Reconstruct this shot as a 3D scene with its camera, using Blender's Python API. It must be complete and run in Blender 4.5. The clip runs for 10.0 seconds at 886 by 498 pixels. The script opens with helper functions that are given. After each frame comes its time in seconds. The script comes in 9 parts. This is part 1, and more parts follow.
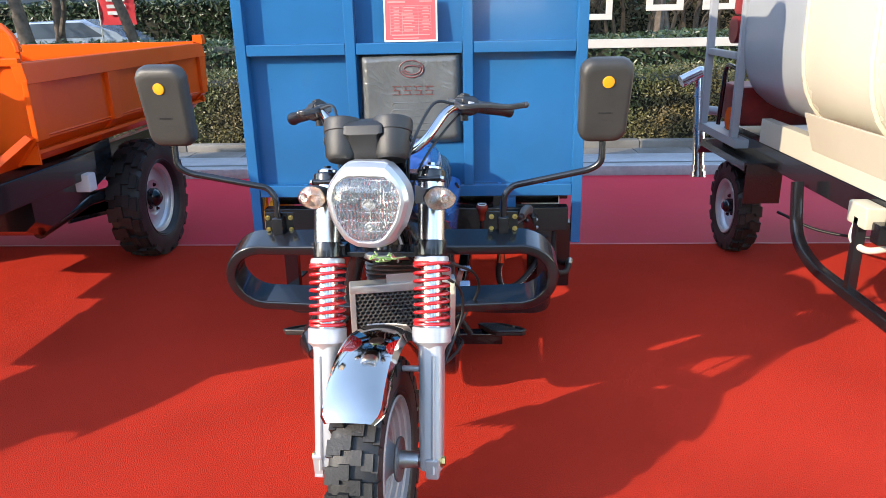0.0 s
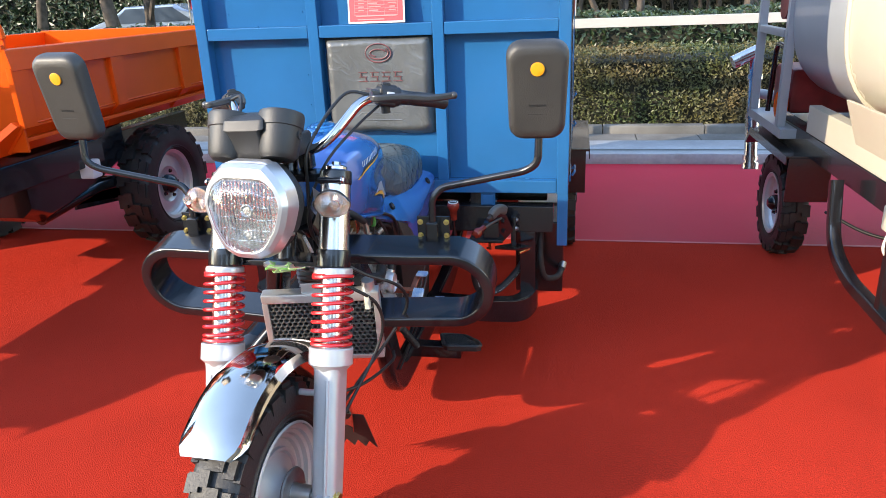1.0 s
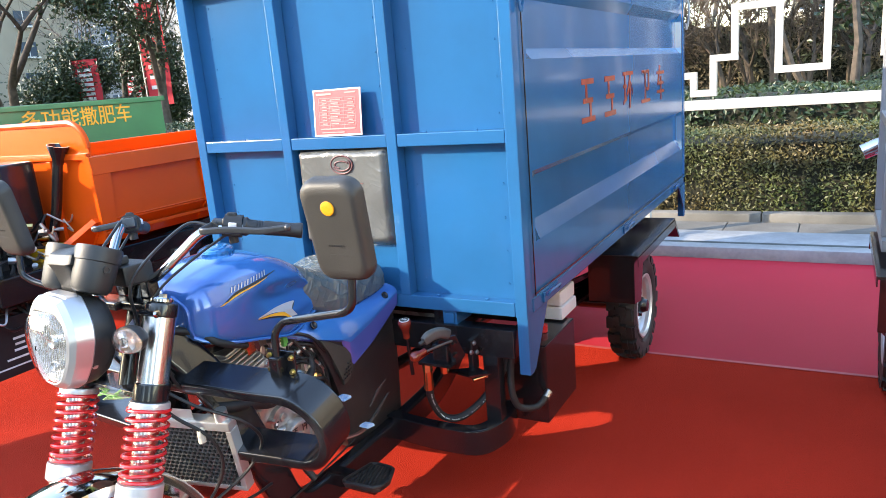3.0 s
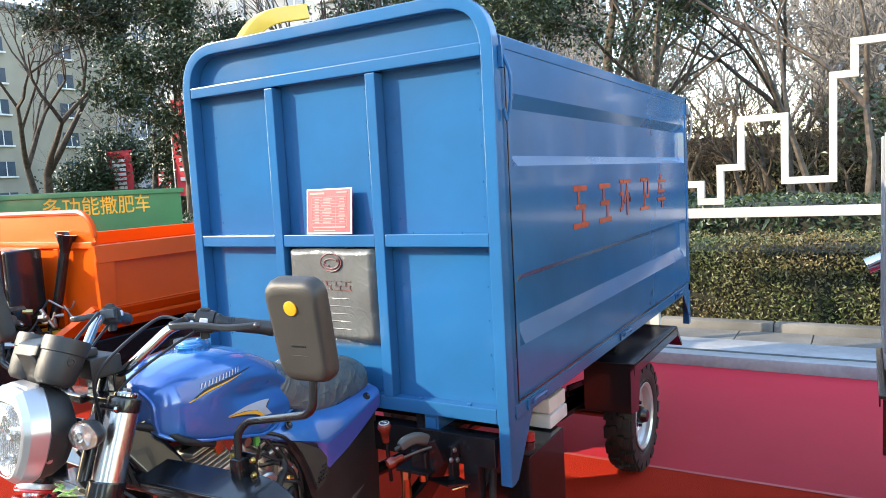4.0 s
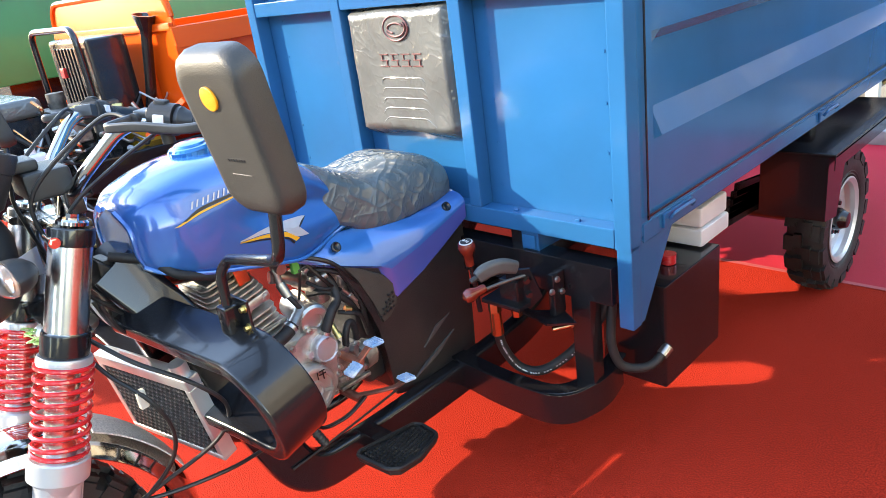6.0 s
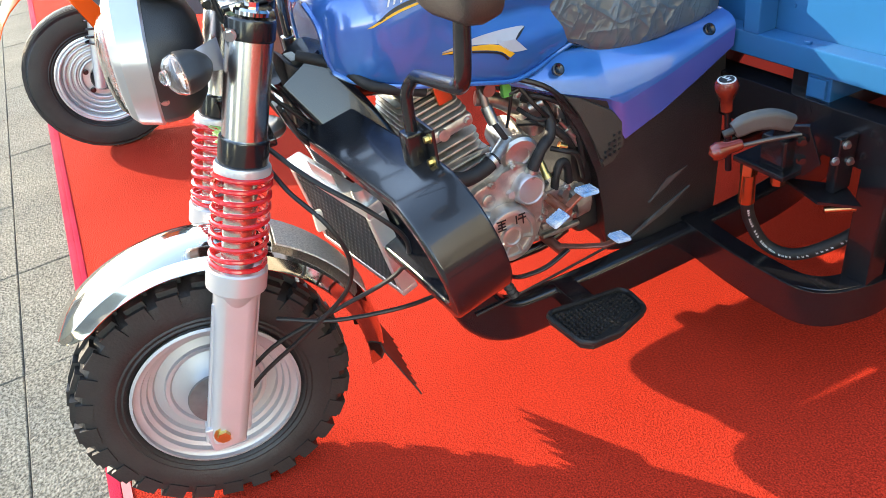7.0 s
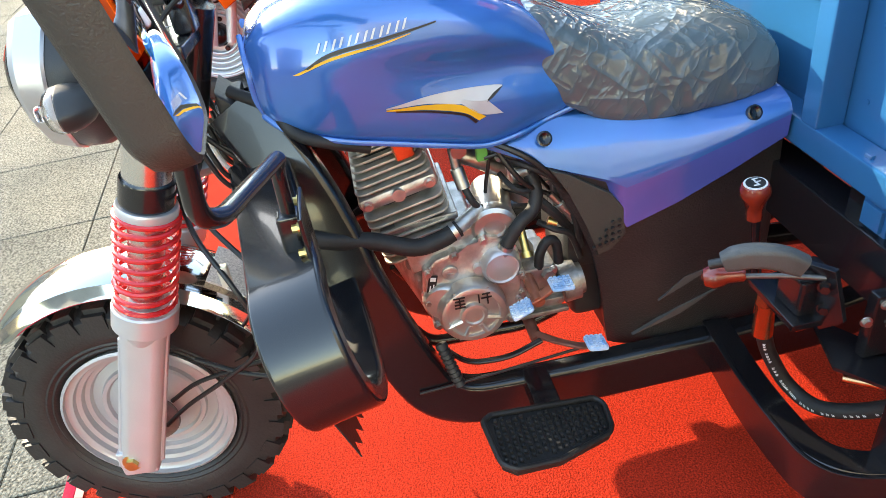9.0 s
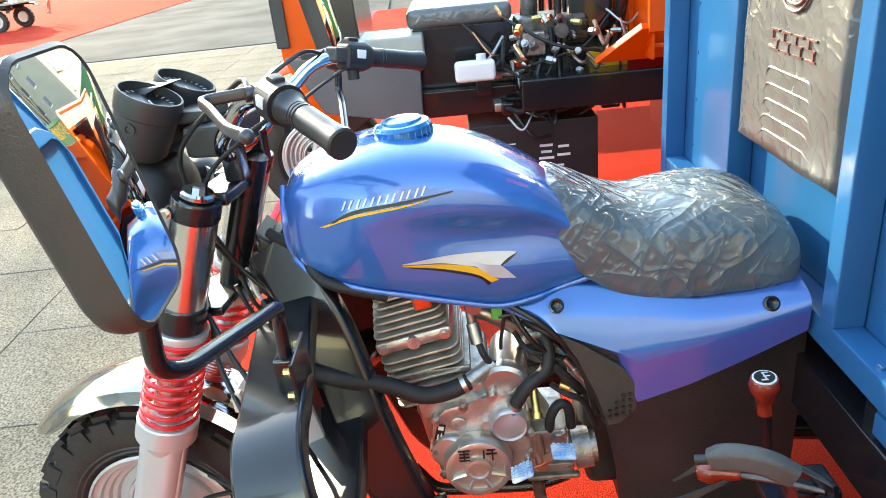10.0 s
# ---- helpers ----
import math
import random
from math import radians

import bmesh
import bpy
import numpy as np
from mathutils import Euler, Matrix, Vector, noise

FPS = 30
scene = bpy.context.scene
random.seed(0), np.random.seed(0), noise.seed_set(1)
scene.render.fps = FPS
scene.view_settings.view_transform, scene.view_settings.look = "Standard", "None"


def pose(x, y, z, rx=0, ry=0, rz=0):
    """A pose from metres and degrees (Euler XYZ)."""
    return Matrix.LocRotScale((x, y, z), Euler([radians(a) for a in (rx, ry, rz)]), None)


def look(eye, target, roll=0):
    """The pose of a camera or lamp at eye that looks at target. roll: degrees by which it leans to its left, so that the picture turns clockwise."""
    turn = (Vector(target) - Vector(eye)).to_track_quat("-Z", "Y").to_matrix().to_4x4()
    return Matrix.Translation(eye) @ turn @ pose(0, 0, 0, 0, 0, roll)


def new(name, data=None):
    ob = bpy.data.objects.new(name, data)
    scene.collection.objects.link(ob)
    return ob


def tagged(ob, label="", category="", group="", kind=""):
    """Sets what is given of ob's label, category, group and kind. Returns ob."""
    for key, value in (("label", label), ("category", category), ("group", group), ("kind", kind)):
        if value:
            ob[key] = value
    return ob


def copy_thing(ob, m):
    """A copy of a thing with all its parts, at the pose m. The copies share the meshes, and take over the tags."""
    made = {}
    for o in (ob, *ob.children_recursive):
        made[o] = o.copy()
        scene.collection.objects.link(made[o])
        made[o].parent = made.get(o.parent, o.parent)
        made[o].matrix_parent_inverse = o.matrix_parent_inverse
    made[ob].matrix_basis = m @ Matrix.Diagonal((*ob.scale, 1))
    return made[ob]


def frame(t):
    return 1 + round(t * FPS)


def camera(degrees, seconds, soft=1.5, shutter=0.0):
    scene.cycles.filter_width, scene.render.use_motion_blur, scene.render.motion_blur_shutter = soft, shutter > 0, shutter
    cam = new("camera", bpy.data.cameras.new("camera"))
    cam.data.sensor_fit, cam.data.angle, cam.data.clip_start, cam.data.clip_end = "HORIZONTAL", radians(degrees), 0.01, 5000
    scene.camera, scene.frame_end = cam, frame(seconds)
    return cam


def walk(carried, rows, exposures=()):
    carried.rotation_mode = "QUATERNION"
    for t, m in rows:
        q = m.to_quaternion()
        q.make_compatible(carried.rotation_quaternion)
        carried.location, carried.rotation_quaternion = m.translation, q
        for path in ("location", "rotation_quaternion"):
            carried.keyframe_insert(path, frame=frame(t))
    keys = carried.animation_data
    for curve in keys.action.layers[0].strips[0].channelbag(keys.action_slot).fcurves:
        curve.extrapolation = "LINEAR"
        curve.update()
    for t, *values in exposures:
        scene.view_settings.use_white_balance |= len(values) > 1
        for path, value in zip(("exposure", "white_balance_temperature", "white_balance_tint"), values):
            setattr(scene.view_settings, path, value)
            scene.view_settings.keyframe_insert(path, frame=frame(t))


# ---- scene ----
cam = camera(63.7, 10.0, 0.8)
PATH = [
    (0, (0.28, -1.666, 1.456), (0.173, 0.251, 0.818), -1.2),
    (0.5, (0.468, -1.476, 1.445), (0.251, 0.411, 0.75), -0.8),
    (1, (0.722, -1.358, 1.438), (0.361, 0.514, 0.756), -2.3),
    (1.5, (1.003, -1.282, 1.447), (0.418, 0.527, 0.753), -3.7),
    (2, (1.179, -1.082, 1.436), (0.559, 0.711, 0.732), -3.1),
    (2.5, (1.346, -0.908, 1.467), (0.621, 0.877, 0.85), -3.9),
    (3, (1.583, -0.838, 1.509), (0.613, 0.877, 1.046), -4.8),
    (3.2, (1.639, -0.813, 1.517), (0.608, 0.881, 1.11), -4.6),
    (4.3, (1.684, -0.765, 1.516), (0.661, 0.974, 1.354), -2.8),
    (4.5, (1.682, -0.762, 1.516), (0.654, 0.971, 1.32), -2.7),
    (5, (1.608, -0.601, 1.478), (0.552, 1.076, 1.066), -3.9),
    (5.2, (1.532, -0.475, 1.451), (0.477, 1.181, 0.963), -5.7),
    (6.3, (1.469, -0.011, 1.365), (-0.023, 1.045, 0.495), -8.1),
    (6.5, (1.394, 0.022, 1.348), (-0.156, 0.912, 0.397), -8.3),
    (7, (1.3, 0.095, 1.303), (-0.282, 0.693, 0.191), -10.3),
    (7.5, (1.305, 0.207, 1.298), (-0.326, 0.444, 0.123), -12.1),
    (8, (1.341, 0.334, 1.309), (-0.33, 0.423, 0.17), -10.8),
    (8.5, (1.28, 0.449, 1.301), (-0.396, 0.533, 0.172), -10.5),
    (9, (1.175, 0.556, 1.322), (-0.489, 0.708, 0.179), -8.7),
    (9.5, (1.185, 0.688, 1.362), (-0.585, 0.66, 0.381), -8.2),
    (10, (1.201, 0.714, 1.384), (-0.644, 0.628, 0.559), -6.1),
]
walk(cam, [(t, look(eye, target, roll)) for t, eye, target, roll in PATH],
     exposures=[(0, 2.12, 7000, 12), (1.5, 2.29, 7100, 12), (3.0, 2.55, 7300, 11), (4.5, 2.36, 7400, 9), (5.2, 2.74, 7300, 11), (6.5, 2.82, 7600, 9), (8.5, 2.66, 8000, 7), (9.3, 2.94, 8200, 5), (10, 2.88, 8200, 4)])

# ---- light ----
SUN_AZ, SUN_EL = radians(53.0), radians(23.0)
TO_SUN = Vector((-math.sin(SUN_AZ) * math.cos(SUN_EL), -math.cos(SUN_AZ) * math.cos(SUN_EL), math.sin(SUN_EL)))
world = bpy.data.worlds.new("sky")
world.use_nodes = True
scene.world = world
wn = world.node_tree.nodes
sky = wn.new("ShaderNodeTexSky")
sky.sky_type, sky.sun_disc = "NISHITA", False
sky.sun_elevation, sky.sun_rotation = SUN_EL, radians(180) + SUN_AZ
sky.air_density, sky.dust_density, sky.ozone_density = 1.0, 0.3, 1.2
wn["Background"].inputs["Strength"].default_value = 0.205
world.node_tree.links.new(sky.outputs[0], wn["Background"].inputs["Color"])
sun = new("sun", bpy.data.lights.new("sun", "SUN"))
sun.data.energy, sun.data.angle, sun.data.color = 1.75, radians(0.55), (1.0, 0.90, 0.75)
sun.matrix_world = look(TO_SUN * 40, (0, 0, 0))


# ---- materials ----
def mat(name, col, rough=0.5, metal=0.0, var=0.12, scale=6.0, bump=0.0, bscale=80.0, coat=0.0, col2=None, rvar=0.1, detail=4.0, spec=0.5, speck=0.0, speck_scale=250.0):
    """Principled surface with two scales of variation in colour, roughness and relief."""
    m = bpy.data.materials.new(name)
    m.use_nodes = True
    nt = m.node_tree
    n, link = nt.nodes, nt.links.new
    p = n["Principled BSDF"]
    co = n.new("ShaderNodeTexCoord")
    big = n.new("ShaderNodeTexNoise")
    big.inputs["Scale"].default_value, big.inputs["Detail"].default_value = scale, detail
    link(co.outputs["Object"], big.inputs["Vector"])
    fine = n.new("ShaderNodeTexNoise")
    fine.inputs["Scale"].default_value, fine.inputs["Detail"].default_value = bscale, 3.0
    link(co.outputs["Object"], fine.inputs["Vector"])
    mix = n.new("ShaderNodeMix")
    mix.data_type = "RGBA"
    c2 = col2 if col2 else tuple(c * (1 - 2 * var) for c in col)
    mix.inputs["A"].default_value = (*col, 1)
    mix.inputs["B"].default_value = (*c2, 1)
    ramp = n.new("ShaderNodeMapRange")
    ramp.inputs["From Min"].default_value, ramp.inputs["From Max"].default_value = 0.35, 0.70
    link(big.outputs["Fac"], ramp.inputs["Value"])
    link(ramp.outputs["Result"], mix.inputs["Factor"])
    out = mix.outputs["Result"]
    if speck:
        sp = n.new("ShaderNodeTexNoise")
        sp.inputs["Scale"].default_value, sp.inputs["Detail"].default_value = speck_scale, 2.0
        link(co.outputs["Object"], sp.inputs["Vector"])
        sr = n.new("ShaderNodeMapRange")
        sr.inputs["From Min"].default_value, sr.inputs["From Max"].default_value = 0.35, 0.65
        sr.inputs["To Min"].default_value, sr.inputs["To Max"].default_value = 1 - speck, 1 + speck
        link(sp.outputs["Fac"], sr.inputs["Value"])
        vm = n.new("ShaderNodeVectorMath")
        vm.operation = "SCALE"
        link(out, vm.inputs[0])
        link(sr.outputs["Result"], vm.inputs["Scale"])
        out = vm.outputs["Vector"]
    link(out, p.inputs["Base Color"])
    rr = n.new("ShaderNodeMapRange")
    rr.inputs["To Min"].default_value, rr.inputs["To Max"].default_value = max(0.02, rough - rvar * rough), min(1, rough + 2 * rvar * rough)
    link(big.outputs["Fac"], rr.inputs["Value"])
    link(rr.outputs["Result"], p.inputs["Roughness"])
    p.inputs["Metallic"].default_value = metal
    p.inputs["Specular IOR Level"].default_value = spec
    p.inputs["Coat Weight"].default_value, p.inputs["Coat Roughness"].default_value = coat, 0.05
    if bump:
        b = n.new("ShaderNodeBump")
        b.inputs["Strength"].default_value, b.inputs["Distance"].default_value = min(1.0, bump), 0.002 * max(1.0, bump)
        link(fine.outputs["Fac"], b.inputs["Height"])
        link(b.outputs["Normal"], p.inputs["Normal"])
    return m


BLUE = mat("blue_body_paint", (0.016, 0.118, 0.285), 0.14, 0, 0.09, 2.6, 0.10, 5.0, 0.12, spec=0.40, rvar=0.5)
TANKBLUE = mat("blue_pearl_paint", (0.024, 0.165, 0.47), 0.20, 0.25, 0.08, 4.0, 0, 60, 1.0, col2=(0.040, 0.125, 0.44))
VIOLET = mat("violet_pearl_paint", (0.085, 0.115, 0.44), 0.22, 0.25, 0.08, 5.0, 0, 60, 1.0)
BLACK = mat("black_gloss_paint", (0.010, 0.010, 0.012), 0.22, 0, 0.15, 7, 0.06, 40, 0.35, spec=0.5)
PLASTIC = mat("black_plastic", (0.020, 0.020, 0.021), 0.45, 0, 0.15, 9, 0.25, 500)
GREYPLASTIC = mat("dark_grey_plastic", (0.024, 0.024, 0.024), 0.45, 0, 0.12, 9, 0.3, 600)
CARBON = mat("black_textured_plastic", (0.022, 0.021, 0.021), 0.42, 0, 0.15, 12, 0.8, 260)
RUBBER = mat("tyre_rubber", (0.020, 0.0185, 0.018), 0.50, 0, 0.25, 10, 0.5, 160)
CHROME = mat("chrome", (0.60, 0.60, 0.605), 0.05, 1, 0.03, 6)
FORKCHROME = mat("hazy_chrome", (0.74, 0.735, 0.73), 0.20, 1, 0.06, 9, rvar=0.3)
FORKSILVER = mat("fork_silver_paint", (0.56, 0.55, 0.56), 0.32, 0.5, 0.04, 8, 0.1, 300, 0.3)
BEZEL = mat("satin_bezel", (0.58, 0.58, 0.60), 0.30, 0.75, 0.05, 9, 0.05, 300)
STEEL = mat("galvanised_steel", (0.55, 0.55, 0.54), 0.35, 1, 0.15, 14, 0.2, 120)
SILVER = mat("silver_paint", (0.62, 0.62, 0.63), 0.34, 0.55, 0.06, 8, 0.1, 300, 0.3)
CAST = mat("cast_aluminium", (0.62, 0.60, 0.565), 0.34, 0.80, 0.22, 30, 0.45, 240)
# near-black stands for the deep shade between the cooling fins
FINSHADE = mat("fin_gap_shade", (0.05, 0.05, 0.05), 0.6, 0.2, 0.2, 22, 0.35, 260)
BRASS = mat("plated_brass", (0.75, 0.42, 0.22), 0.25, 1, 0.15, 20)
GOLD = mat("yellow_zinc", (0.70, 0.55, 0.22), 0.3, 1, 0.15, 30)
REDSPRING = mat("red_spring_paint", (0.62, 0.018, 0.022), 0.25, 0, 0.08, 20, 0, 60, 0.6)
KNOBRED = mat("red_brown_plastic", (0.26, 0.028, 0.014), 0.22, 0, 0.25, 25, 0, 60, 0.6)
WHITE = mat("white_plastic", (0.78, 0.78, 0.77), 0.4, 0, 0.05, 8, 0.1, 200)
WHITEPAINT = mat("white_steel_paint", (0.47, 0.455, 0.405), 0.45, 0, 0.05, 3, 0.15, 90)
ORANGE = mat("orange_body_paint", (0.78, 0.090, 0.007), 0.24, 0, 0.06, 2.0, 0.04, 25, 0.0, spec=0.26)
GREEN = mat("green_body_paint", (0.015, 0.17, 0.045), 0.35, 0, 0.1, 3.0, 0.05, 25, 0.3)
CREAM = mat("cream_tank_paint", (0.53, 0.485, 0.37), 0.25, 0, 0.04, 2.0, 0.05, 25, 0.0, spec=0.4)
PALEGREY = mat("pale_grey_paint", (0.33, 0.35, 0.36), 0.33, 0, 0.05, 2.0, 0.05, 25, 0.3)
YELLOW = mat("yellow_paint", (0.80, 0.46, 0.02), 0.35, 0, 0.06, 4.0, 0, 25, 0.3)
AMBER = mat("amber_reflector", (0.90, 0.36, 0.01), 0.35, 0, 0.05, 60, 0.6, 700)
CARPET = mat("red_carpet", (0.47, 0.031, 0.015), 0.95, 0, 0.09, 1.3, 3.0, 260, 0, spec=0.06, speck=0.46, speck_scale=240)
for socket, value in (("Sheen Weight", 0.16), ("Sheen Roughness", 0.4), ("Sheen Tint", (1.0, 0.08, 0.06, 1.0))):
    CARPET.node_tree.nodes["Principled BSDF"].inputs[socket].default_value = value
CARPETFILM = mat("crimson_carpet_under_film", (0.52, 0.024, 0.046), 0.85, 0, 0.05, 1.1, 0.6, 200, 0.24, spec=0.1, speck=0.15, speck_scale=160)
CARPETFILM.node_tree.nodes["Principled BSDF"].inputs["Coat Roughness"].default_value = 0.35
CARPETEDGE = mat("crimson_carpet_border", (0.50, 0.02, 0.05), 0.9, 0, 0.1, 6, 1.0, 500, spec=0.1)
TAPE = mat("pink_seam_tape", (0.55, 0.10, 0.10), 0.5, 0, 0.1, 8)
GRANITE = mat("grey_granite", (0.235, 0.210, 0.163), 0.80, 0, 0.18, 1.6, 5.0, 130, spec=0.06, speck=0.50, speck_scale=125)
CONCRETE = mat("concrete", (0.20, 0.192, 0.178), 0.85, 0, 0.2, 2.2, 0.6, 120, speck=0.2, spec=0.04)
PLINTHPAINT = mat("weathered_white_paint", (0.33, 0.34, 0.36), 0.42, 0, 0.10, 5, 0.2, 60, speck=0.06, speck_scale=30)
EARTH = mat("earth_and_asphalt", (0.12, 0.115, 0.105), 0.9, 0, 0.25, 0.4, 0.8, 60, spec=0.03)
GRASS = mat("winter_lawn", (0.055, 0.080, 0.025), 0.9, 0, 0.3, 0.6, 0.8, 40)
LEAF = mat("hedge_leaf", (0.060, 0.078, 0.020), 0.45, 0, 0.3, 1.2, col2=(0.125, 0.085, 0.030))
LEAFDARK = mat("dark_evergreen_leaf", (0.022, 0.042, 0.015), 0.4, 0, 0.3, 1.5, col2=(0.034, 0.055, 0.020))
BARK = mat("tree_bark", (0.105, 0.082, 0.064), 0.9, 0, 0.3, 8, 1.5, 40)
BUILD = mat("apartment_render", (0.34, 0.31, 0.25), 0.85, 0, 0.08, 0.3)
BUILDGREY = mat("grey_facade", (0.24, 0.25, 0.26), 0.8, 0, 0.1, 0.3)
WINDOWGLASS = mat("dark_window_glass", (0.08, 0.11, 0.15), 0.1, 0, 0.2, 0.8)
REDSIGN = mat("red_banner", (0.62, 0.035, 0.05), 0.7, 0, 0.1, 2)
LEAFLET = mat("laminated_red_leaflet", (0.62, 0.10, 0.11), 0.4, 0, 0.06, 9, 0, 60, 0.0, spec=0.25)
LETTERRED = mat("orange_red_lettering", (0.44, 0.060, 0.030), 0.25, 0, 0.2, 14)
LETTERYELLOW = mat("yellow_lettering", (0.85, 0.44, 0.02), 0.5)
LETTERWHITE = mat("white_lettering", (0.80, 0.80, 0.80), 0.5)
DECALGREY = mat("silver_grey_decal", (0.52, 0.53, 0.55), 0.3, 0.2, 0.06, 20, 0, 60, 0.6)
LETTERBLACK = mat("black_lettering", (0.015, 0.015, 0.015), 0.4)
MIRROR = mat("mirror_glass", (0.92, 0.92, 0.92), 0.02, 1, 0.0, 3, rvar=0)
PADBLUE = mat("blue_pedal_pad", (0.20, 0.42, 0.70), 0.4, 0, 0.1, 40, col2=(0.75, 0.80, 0.85))
COPPER = mat("copper_and_steel", (0.45, 0.40, 0.36), 0.35, 0.9, 0.3, 40)
WIRE = mat("black_cable", (0.012, 0.012, 0.012), 0.4)


def clear(name, col=(1, 1, 1), rough=0.03, bump=0.0, bscale=60):
    m = bpy.data.materials.new(name)
    m.use_nodes = True
    n, link = m.node_tree.nodes, m.node_tree.links.new
    p = n["Principled BSDF"]
    p.inputs["Base Color"].default_value = (*col, 1)
    p.inputs["Roughness"].default_value = rough
    p.inputs["Transmission Weight"].default_value = 1.0
    p.inputs["IOR"].default_value = 1.45
    if bump:
        co, w, b = n.new("ShaderNodeTexCoord"), n.new("ShaderNodeTexNoise"), n.new("ShaderNodeBump")
        w.inputs["Scale"].default_value = bscale
        b.inputs["Strength"].default_value, b.inputs["Distance"].default_value = bump, 0.004
        link(co.outputs["Object"], w.inputs["Vector"]), link(w.outputs["Fac"], b.inputs["Height"]), link(b.outputs["Normal"], p.inputs["Normal"])
    return m


GLASS = clear("clear_lens", rough=0.02)


LAMPGLASS = clear("clear_lens_plastic", (0.96, 0.97, 0.98), 0.02, 0.10, 40)


def ribbed_metal(name, col, step):
    """Bright reflector pressed into upright ribs and level steps."""
    m = mat(name, col, 0.10, 1.0, 0.25, 30)
    n, link = m.node_tree.nodes, m.node_tree.links.new
    co, b, a = n.new("ShaderNodeTexCoord"), n.new("ShaderNodeBump"), n.new("ShaderNodeMath")
    a.operation = "ADD"
    for i, (axis, k, profile) in enumerate((("X", step, "SIN"), ("Z", step * 0.35, "SAW"))):
        w = n.new("ShaderNodeTexWave")
        w.wave_type, w.bands_direction, w.wave_profile = "BANDS", axis, profile
        w.inputs["Scale"].default_value, w.inputs["Distortion"].default_value = k, 4.0
        link(co.outputs["Object"], w.inputs["Vector"])
        link(w.outputs["Fac"], a.inputs[i])
    b.inputs["Strength"].default_value, b.inputs["Distance"].default_value = 0.26, 0.003
    link(a.outputs[0], b.inputs["Height"]), link(b.outputs["Normal"], n["Principled BSDF"].inputs["Normal"])
    return m


LAMPMETAL = ribbed_metal("faceted_reflector", (0.80, 0.82, 0.83), 34.0)


def film_wrapped(name, col, amount=0.55):
    """Padding under clear film: long stretched folds and fine creases catch the light."""
    m = mat(name, col, 0.50, 0, 0.15, 7, 0, 60, 1.0, spec=0.4)
    n, link = m.node_tree.nodes, m.node_tree.links.new
    p = n["Principled BSDF"]
    co = n.new("ShaderNodeTexCoord")

    def calc(op, a, b):
        q = n.new("ShaderNodeMath")
        q.operation = op
        for k, v in enumerate((a, b)):
            if isinstance(v, (int, float)):
                q.inputs[k].default_value = v
            else:
                link(v, q.inputs[k])
        return q.outputs[0]

    warp = n.new("ShaderNodeTexNoise")
    warp.inputs["Scale"].default_value, warp.inputs["Detail"].default_value = 6.0, 2.0
    link(co.outputs["Object"], warp.inputs["Vector"])
    shift = n.new("ShaderNodeVectorMath")
    shift.operation = "MULTIPLY_ADD"
    shift.inputs[1].default_value = (0.035, 0.035, 0.035)
    link(warp.outputs["Color"], shift.inputs[0]), link(co.outputs["Object"], shift.inputs[2])
    total = None
    # sharp creases running several ways over the film, long and short
    for turn_, scale_, size_, power in (((0.70, 0.0, 0.5), (0.8, 8.0, 0.8), 11.0, 1.0), ((-0.45, 0.2, -0.9), (0.8, 7.0, 0.8), 17.0, 0.7), ((1.2, 0.5, 0.2), (0.8, 5.0, 0.8), 30.0, 0.3)):
        mp = n.new("ShaderNodeMapping")
        mp.vector_type = "TEXTURE"
        mp.inputs["Rotation"].default_value, mp.inputs["Scale"].default_value = turn_, scale_
        w = n.new("ShaderNodeTexNoise")
        w.inputs["Scale"].default_value, w.inputs["Detail"].default_value, w.inputs["Distortion"].default_value = size_, 1.5, 0.35
        link(shift.outputs["Vector"], mp.inputs["Vector"])
        link(mp.outputs["Vector"], w.inputs["Vector"])
        fold = calc("ABSOLUTE", calc("SUBTRACT", w.outputs["Fac"], 0.5), 0.0)
        ridge = calc("POWER", calc("SUBTRACT", 1.0, calc("MINIMUM", calc("MULTIPLY", fold, 7.0), 1.0)), 2.0)
        h = calc("MULTIPLY", ridge, power)
        total = h if total is None else calc("ADD", total, h)
    for socket, strength, depth in (("Coat Normal", amount, 0.0085), ("Normal", amount * 0.4, 0.003)):
        b = n.new("ShaderNodeBump")
        b.inputs["Strength"].default_value, b.inputs["Distance"].default_value = strength, depth
        link(total, b.inputs["Height"])
        link(b.outputs["Normal"], p.inputs[socket])
    p.inputs["Coat Roughness"].default_value = 0.13
    return m


SEATFILM = film_wrapped("film_wrapped_seat", (0.075, 0.106, 0.118), 0.70)
PADFILM = film_wrapped("film_wrapped_pad", (0.095, 0.102, 0.100), 0.30)


# ---- mesh tools ----
def tidy(bm):
    bmesh.ops.recalc_face_normals(bm, faces=bm.faces[:])
    return bm


def add_box(bm, lo, hi, bevel=0.0, m=None, seg=2):
    r = bmesh.ops.create_cube(bm, size=1.0)
    vs = r["verts"]
    lo, hi = Vector(lo), Vector(hi)
    for v in vs:
        v.co = Vector([lo[i] + (v.co[i] + 0.5) * (hi[i] - lo[i]) for i in range(3)])
    if bevel:
        es = list({e for v in vs for e in v.link_edges})
        out = bmesh.ops.bevel(bm, geom=es, offset=bevel, segments=seg, affect="EDGES", profile=0.5)
        vs = list({v for f in out["faces"] for v in f.verts} | {v for v in vs if v.is_valid})
    if m is not None:
        bmesh.ops.transform(bm, matrix=m, verts=vs)
    return vs


def basis_of(d):
    d = Vector(d).normalized()
    a = Vector((0, 0, 1)) if abs(d.z) < 0.9 else Vector((1, 0, 0))
    u = d.cross(a).normalized()
    return u, d.cross(u).normalized()


